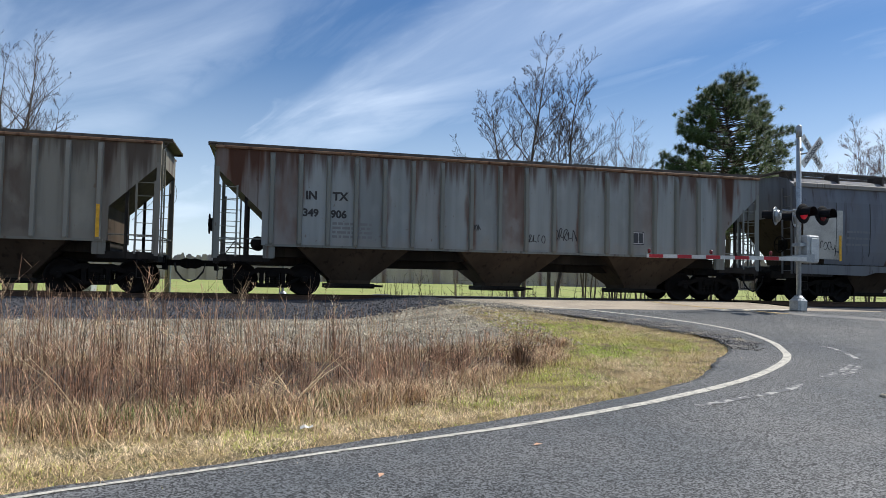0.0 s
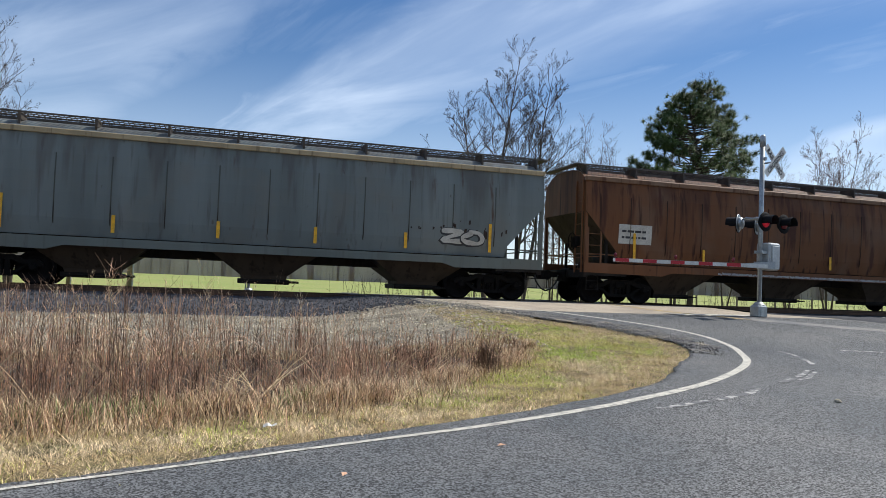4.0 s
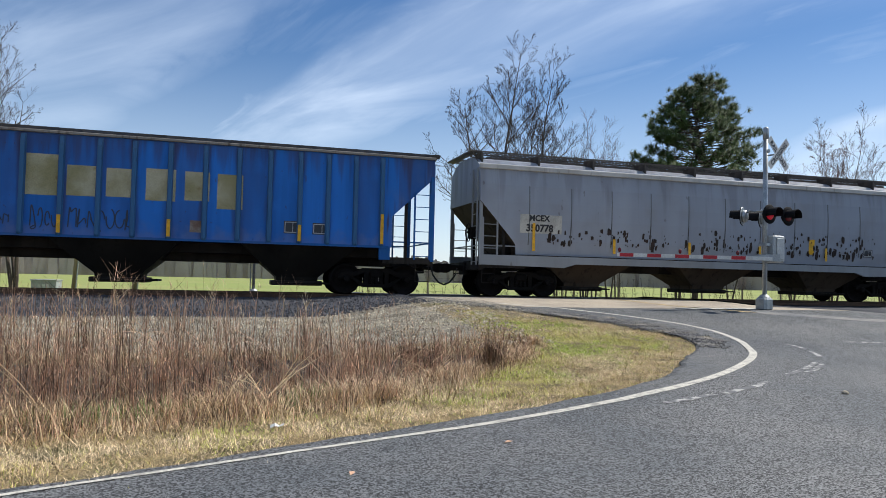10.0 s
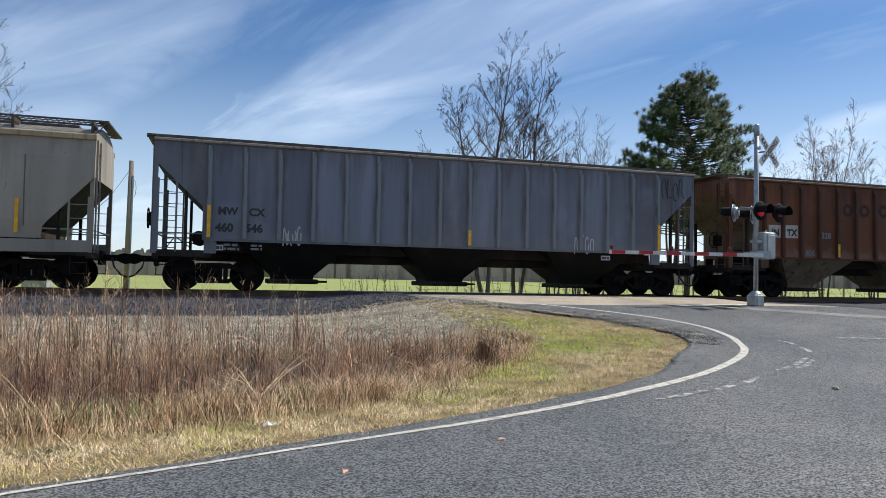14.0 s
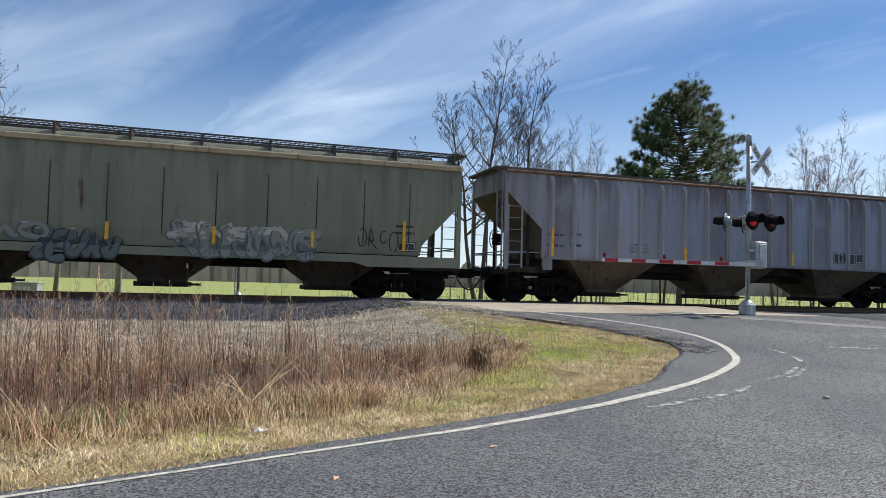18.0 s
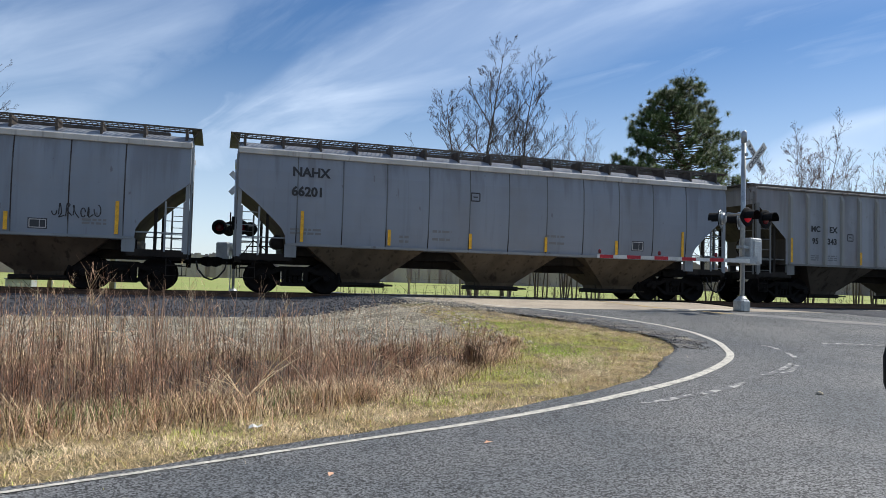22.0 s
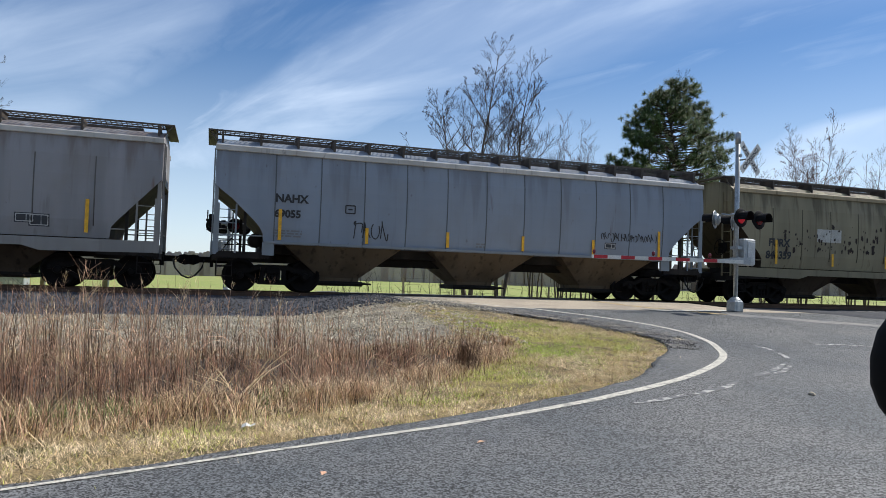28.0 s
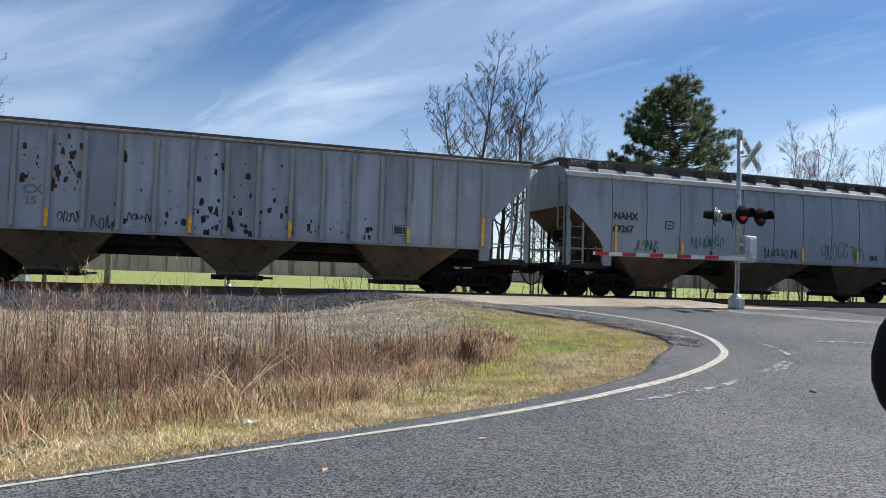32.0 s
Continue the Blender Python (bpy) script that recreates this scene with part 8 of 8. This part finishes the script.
# ---- crossing signals, poles and small things ----
def flasher(parent, px, py, pz, lit, face=-1, yaw=0, case=None):
    """One round signal: black backing disc, hood and red lens, on the arm."""
    x = y = z = 0.0
    disc = part("signal_disc", Shape().lathe((x, y, z), (0, face, 0), [(0, 0.05), (0.0, 0.25), (0.012, 0.255), (0.02, 0.25), (0.02, 0.16)], 28), BLACK_PAINT, parent, "black round backing disc", True, at=pose(px, py, pz, 0, 0, yaw))
    hood = Shape()
    arc = [math.radians(a) for a in range(-20, 201, 20)]
    hood.loft([[(x + math.cos(a) * 0.165, y + face * (0.02 + dy), z + math.sin(a) * 0.165) for a in arc] + [(x + math.cos(a) * 0.155, y + face * (0.02 + dy), z + math.sin(a) * 0.155) for a in reversed(arc)] for dy in (0, 0.28)])
    part("hood", hood, BLACK_PAINT, disc)
    part("lens", Shape().lathe((x, y, z), (0, face, 0), [(0.02, 0.15), (0.045, 0.13), (0.06, 0.08), (0.066, 0.01)], 20), RED_LIT if lit else RED_LENS, disc, "glowing red lens" if lit else "dark red lens", True)
    part("lamp_case", Shape().lathe((x, y, z), (0, -face, 0), [(0, 0.17), (0.09, 0.16), (0.13, 0.1), (0.14, 0.02)], 16), case or BLACK_PAINT, disc, "", True)
    if case:
        part("disc_back", Shape().lathe((x, y - face * 0.004, z), (0, -face, 0), [(0, 0.245), (0.006, 0.24), (0.006, 0.1)], 28), case, disc, "bare metal back of the disc")


def crossbuck(parent, z, face, words):
    """Two white boards in an X with black lettering."""
    for k, (turn, text) in enumerate(((-45, words[0]), (45, words[1]))):
        m = pose(0, face * (0.37 + 0.012 * k), z, 0, -turn if face < 0 else turn, 0)
        b = part("crossbuck_board", Shape().box(-0.53, 0.53, -0.004, 0.004, -0.10, 0.10, 0.0), WHITE_SHEET, parent, "white crossbuck board", at=m)
        if text:
            me = TYPE[text, 0.175].copy()
            w = max(v.co.x for v in me.vertices)
            me.transform(Matrix.Translation((-w / 2, -0.006, -0.065)))
            part("lettering", me, BLACK_MARK, b, "black letters")


def crossing_signal(x, y, turn, lean, gate, gate_turn, label, lit, boards=True):
    """A crossing signal on a pipe mast: foot, crossbuck, four flashers on arms, gate motor and gate arm. It faces -y before it is turned."""
    z = height(x, y) + 0.02
    sig = empty("crossing_signal", pose(x, y, z, 0, lean, turn), label, "railway signal", "crossing signals")
    part("footing", Shape().box(-0.17, 0.17, -0.17, 0.17, -0.05, 0.30, 0.05), GALVANISED, sig, "grey cast junction-box foot")
    part("flange", Shape().lathe((0, 0, 0.26), (0, 0, 1), [(0, 0.15), (0.05, 0.15), (0.12, 0.085)], 16), GALVANISED, sig)
    part("mast", Shape().tube([(0, 0, 0.2), (0, 0, 1.4), (0, 0, 1.42), (0, 0, 4.82)], [0.05, 0.05, 0.063, 0.063], 18), GALVANISED, sig, "galvanised pipe mast", True)
    part("mast_cap", Shape().lathe((0, 0, 4.52), (0, 0, 1), [(0, 0.075), (0.3, 0.075), (0.34, 0.03)], 16), GALVANISED, sig, "", True)
    part("bell", Shape().lathe((0, 0, 4.62), (0, 0, 1), [(0, 0.05), (0.04, 0.06), (0.16, 0.13), (0.2, 0.12), (0.24, 0.03)], 16) if not boards else Shape().tube([(0.0, -0.06, 4.2), (0.0, -0.1, 4.2)], 0.05, 12), GALVANISED, sig)
    crossbuck(sig, 4.08, -1, ("RAILROAD", "CROSSING"))
    part("signal_arm", Shape().tube([(-0.62, 0, 2.56), (0.62, 0, 2.56)], 0.03, 10), GALVANISED, sig, "", True)
    part("arm_clamp", Shape().box(-0.1, 0.1, -0.1, 0.1, 2.48, 2.64, 0.02), GALVANISED, sig)
    flasher(sig, -0.38, -0.40, 2.46, lit)
    flasher(sig, 0.38, -0.40, 2.46, False)
    for xx in (-0.38, 0.38):
        flasher(sig, xx, 0.40, 2.46, False, 1, 22, GALVANISED)
        part("lamp_bracket", Shape().tube([(xx, -0.3, 2.56), (xx, 0.3, 2.56)], 0.025, 8), GALVANISED, sig)
    part("crossbuck_bracket", Shape().tube([(0, 0, 4.08), (0, -0.37, 4.08)], 0.022, 8), GALVANISED, sig)
    part("conduit", Shape().tube([(0.11, 0.02, 0.25), (0.11, 0.02, 1.4)], 0.02, 8), GALVANISED, sig)
    # gate motor, arm and counterweights
    part("gate_motor", Shape().box(0.12, 0.58, -0.2, 0.22, 1.24, 1.96, 0.04), ALUMINIUM, sig, "grey gate motor housing")
    part("motor_hatch", Shape().box(0.2, 0.5, -0.225, -0.2, 1.32, 1.88, 0.01), ALUMINIUM, sig)
    part("motor_bracket", Shape().box(-0.09, 0.14, -0.12, 0.12, 1.36, 1.44).box(-0.09, 0.14, -0.12, 0.12, 1.66, 1.74), GALVANISED, sig)
    gx = gate
    hang = pose(0, 0, 0, 0, 0, gate_turn)
    arm = part("gate_arm", Shape().box(-gx, 0.1, -0.30, -0.27, 1.27, 1.365), WHITE_SHEET, sig, "red and white striped gate arm", at=hang)
    for k in range(int(gx / 0.72)):
        a = -gx + 0.06 + k * 0.72
        if a + 0.4 < -0.4:
            part("red_stripe", Shape().box(a, a + 0.36, -0.304, -0.30, 1.272, 1.363), RED_SHEET, arm)
    for k in (0.06, 0.42 * gx, 0.8 * gx):
        part("gate_lamp", Shape().lathe((-gx + k, -0.285, 1.39), (0, 0, 1), [(0, 0.03), (0.05, 0.045), (0.1, 0.04), (0.12, 0.01)], 10), RED_LENS, arm, "small red gate lamp", True)
    part("gate_support", Shape().prism([(-0.5, 1.27), (0.3, 1.25), (0.3, 1.45), (-0.5, 1.37)], -0.27, -0.23), ALUMINIUM, sig, at=hang)
    part("counterweight_arm", Shape().prism([(0.05, 1.24), (0.5, 1.3), (0.5, 1.42), (0.05, 1.5)], 0.24, 0.28), ALUMINIUM, sig, at=hang)
    return sig


near_signal = crossing_signal(8.62, 18.75, 29, 0.6, 3.88, -35, "galvanised crossing signal with crossbuck and flashers by the road", True)
far_signal = crossing_signal(-6.4, 24.6, 172, 0.3, 4.2, 0, "far crossing signal seen from behind across the track", True)




def utility_pole(x, y, tall, lean, label, transformer):
    z = height(x, y)
    pole = empty("utility_pole", pose(x, y, z, 0, lean, 0), label, "utility pole", "utility poles")
    part("pole", Shape().tube([(0, 0, -0.3), (0, 0, tall * 0.5), (0, 0, tall)], [0.17, 0.15, 0.12], 12), POLE_WOOD, pole, "", True)
    part("conduit", Shape().tube([(0.17, -0.08, 0), (0.15, -0.08, tall - 0.8)], 0.045, 8), GALVANISED, pole, "grey riser conduit")
    if transformer:
        can = part("transformer", Shape().lathe((0.62, -0.05, tall - 2.5), (0, 0, 1), [(0, 0.2), (0.03, 0.26), (0.8, 0.26), (0.85, 0.2), (0.86, 0.02)], 18), ALUMINIUM, pole, "grey can transformer", True)
        part("bushing", Shape().lathe((0.85, -0.1, tall - 1.85), (1, 0, 0.3), [(0, 0.05), (0.1, 0.06), (0.2, 0.04), (0.3, 0.05), (0.34, 0.02)], 10), ALUMINIUM, can)
        part("hanger", Shape().box(0.1, 0.4, -0.1, 0.0, tall - 2.2, tall - 2.1).box(0.1, 0.4, -0.1, 0.0, tall - 1.8, tall - 1.7), GALVANISED, pole)
        part("fuse_cutout", Shape().tube([(0.95, -0.1, tall - 0.9), (1.08, -0.1, tall - 0.4)], 0.06, 8).tube([(0.1, -0.05, tall - 0.6), (0.98, -0.1, tall - 0.7)], 0.015, 5), ALUMINIUM, pole)
    else:
        part("guy_wire", Shape().tube([(0, 0, tall - 0.4), (-1.2, 0.2, tall - 2.0), (-2.4, 0.6, tall - 2.9)], 0.012, 4), RUBBER, pole)
        part("wire_loop", Shape().tube([(0.15, -0.05, tall - 1.0)] + [(0.16 + math.sin(a) * 0.16, -0.05, tall - 1.5 + math.cos(a) * 0.5) for a in (0.4, 0.9, 1.5, 2.2, 2.8)], 0.012, 4), RUBBER, pole)
    return pole


utility_pole(-16.2, 38, 7.4, 0.4, "short grey utility pole with a riser beyond the track", False)
utility_pole(-25.6, 50, 11.0, 3.4, "leaning wooden utility pole with a can transformer", True)


def signal_case(x, y):
    z = height(x, y)
    c = empty("equipment_cabinet", pose(x, y, z, 0, 0, 12), "small grey metal equipment cabinet beyond the track", "cabinet")
    part("case", Shape().box(-0.45, 0.45, -0.35, 0.35, 0.0, 0.95, 0.02), ALUMINIUM, c)
    part("lid", Shape().box(-0.48, 0.48, -0.38, 0.38, 0.95, 1.0, 0.015), ALUMINIUM, c)
    for k in range(3):
        part("vent", Shape().box(-0.2 + k * 0.15, -0.1 + k * 0.15, -0.356, -0.35, 0.66, 0.82), WHITE_SHEET, c, "pale vent plate")
    return c


signal_case(-15.3, 27.8)


def fence():
    """A low wire fence at the far edge of the field's trees."""
    f = empty("fence", pose(0, 0, 0), "wire fence with thin posts beyond the crossing", "fence")
    for k in range(14):
        q = plan(9 + k * 2.6, 33.5)
        z = height(q.x, q.y)
        part("post", Shape().tube([(q.x, q.y, z - 0.2), (q.x + random.uniform(-0.04, 0.04), q.y, z + 1.2)], 0.05, 6), POLE_WOOD, f)
    for h in (0.5, 0.85, 1.15):
        part("wire", Shape().tube([tuple(plan(9 + k * 2.6, 33.5)[:2]) + (height(*plan(9 + k * 2.6, 33.5)[:2]) + h,) for k in range(14)], 0.004, 4), TIE, f)


fence()


def litter():
    q = Vector((-1.32, 5.93, 0))
    p = Shape()
    pts = [(x * 0.6, y * 0.6, z * 0.6) for x, y, z in [(-0.09, 0, 0.0), (-0.03, -0.04, 0.035), (0.03, 0.0, 0.012), (0.09, -0.03, 0.04), (-0.08, 0.06, 0.03), (-0.02, 0.05, 0.06), (0.04, 0.07, 0.02), (0.1, 0.05, 0.05)]]
    p.add(pts, [(0, 1, 5, 4), (1, 2, 6, 5), (2, 3, 7, 6)])
    tagged(part("crumpled_wrapper", p, WHITE_SHEET, at=pose(q.x, q.y, height(q.x, q.y) - 0.01, 0, 0, 20)), "crumpled white wrapper lying in the grass", "litter")
    r = Shape().lathe((0, 0, -0.004), (0, 0, 1), [(0, 0.035), (0.012, 0.042), (0.03, 0.03), (0.04, 0.01)], 9)
    tagged(part("stone", r, GRAVEL, at=pose(4.61, 8.04, height(4.61, 8.04) + 0.002)), "small pale stone lying on the asphalt", "stone")
    for x, y, a, m in ((0.56, 5.53, 30, DEAD_STEM), (-0.53, 4.56, 80, DEAD_STEM)):
        leaf = Shape()
        leaf.add([(-0.04, 0, 0), (0, -0.02, 0.008), (0.045, 0, 0.004), (0, 0.022, 0.012)], [(0, 1, 2, 3)])
        tagged(part("dry_leaf", leaf, m, at=pose(x, y, height(x, y) + 0.004, 0, 0, a)), "dry yellowish leaf lying on the asphalt", "leaf")


litter()


def parked_car():
    """The near flank of the car from which the scene is watched, with its door mirror."""
    turn = 17.5
    c = empty("parked_car", pose(-0.1, 0.31, 0.0, 0, 0, turn), "dark parked car at the roadside with a black door mirror", "car")
    part("door", Shape().box(-1.0, 0.75, 0.0, 0.07, 0.28, 0.94, 0.03), MIRROR_SHELL, c)
    part("wing", Shape().box(0.76, 2.2, -0.02, 0.06, 0.30, 0.90, 0.03), MIRROR_SHELL, c)
    for x in (1.5, -1.3):
        part("tyre", Shape().lathe((x, -0.2, 0.315), (0, 1, 0), [(0, 0.2), (0, 0.29), (0.04, 0.315), (0.16, 0.315), (0.2, 0.29), (0.2, 0.2)], 24), RUBBER, c, "", True)
    shell = Shape()
    rings = []
    for k in range(11):
        t = k / 10
        r = math.sin(math.pi * (0.14 + t * 0.78)) ** 0.5
        rings.append([(0.13 * r * math.copysign(abs(math.cos(a)) ** 0.85, math.cos(a)), -0.06 + 0.12 * t, 0.085 * r * math.copysign(abs(math.sin(a)) ** 0.85, math.sin(a))) for a in (math.tau * j / 28 for j in range(28))])
    shell.loft(rings)
    m = part("door_mirror", shell, MIRROR_SHELL, c, "black plastic door mirror", True, at=(pose(-0.1, 0.31, 0.0, 0, 0, turn).inverted() @ pose(0.514, 0.546, 1.180, 0, 6, -39)))
    part("stalk", Shape().tube([(0.66, 0.035, 0.9), (0.66, 0.05, 1.02), (0.66, 0.08, 1.14)], [0.05, 0.04, 0.035], 8), MIRROR_SHELL, c)


parked_car()

# ---- motion ----
def motions():
    """The train rolls past at a steady pace; its wheels turn while they pass the crossing."""
    for car in CARS:
        s0 = START[car.name]
        walk(car, [(t, pose(*plan(s0 + SPEED * t, TRACK)[:2], RAIL, rz=HEADING)) for t in (0, 0.1, 8, 16, 24, 31.9, 32)])
    turn = SPEED / FPS / 0.457
    for wheel, car, off in WHEELSETS:
        at = wheel.matrix_basis.translation.copy()
        s0 = START[car.name] + off
        seen = [k for k in range(0, 961) if -13 < s0 + SPEED * k / FPS < 40]
        rows = [(0, 0)]
        for n, k in enumerate(seen):
            if k > 0:
                rows.append((k / FPS, n))
        if rows[-1][0] < 32:
            rows.append((32, rows[-1][1]))
        walk(wheel, [(t, pose(*at, 0, math.degrees(turn * n), 0)) for t, n in rows])


START = {car.name: Vector(car.location).dot(ALONG) for car in CARS}
motions()
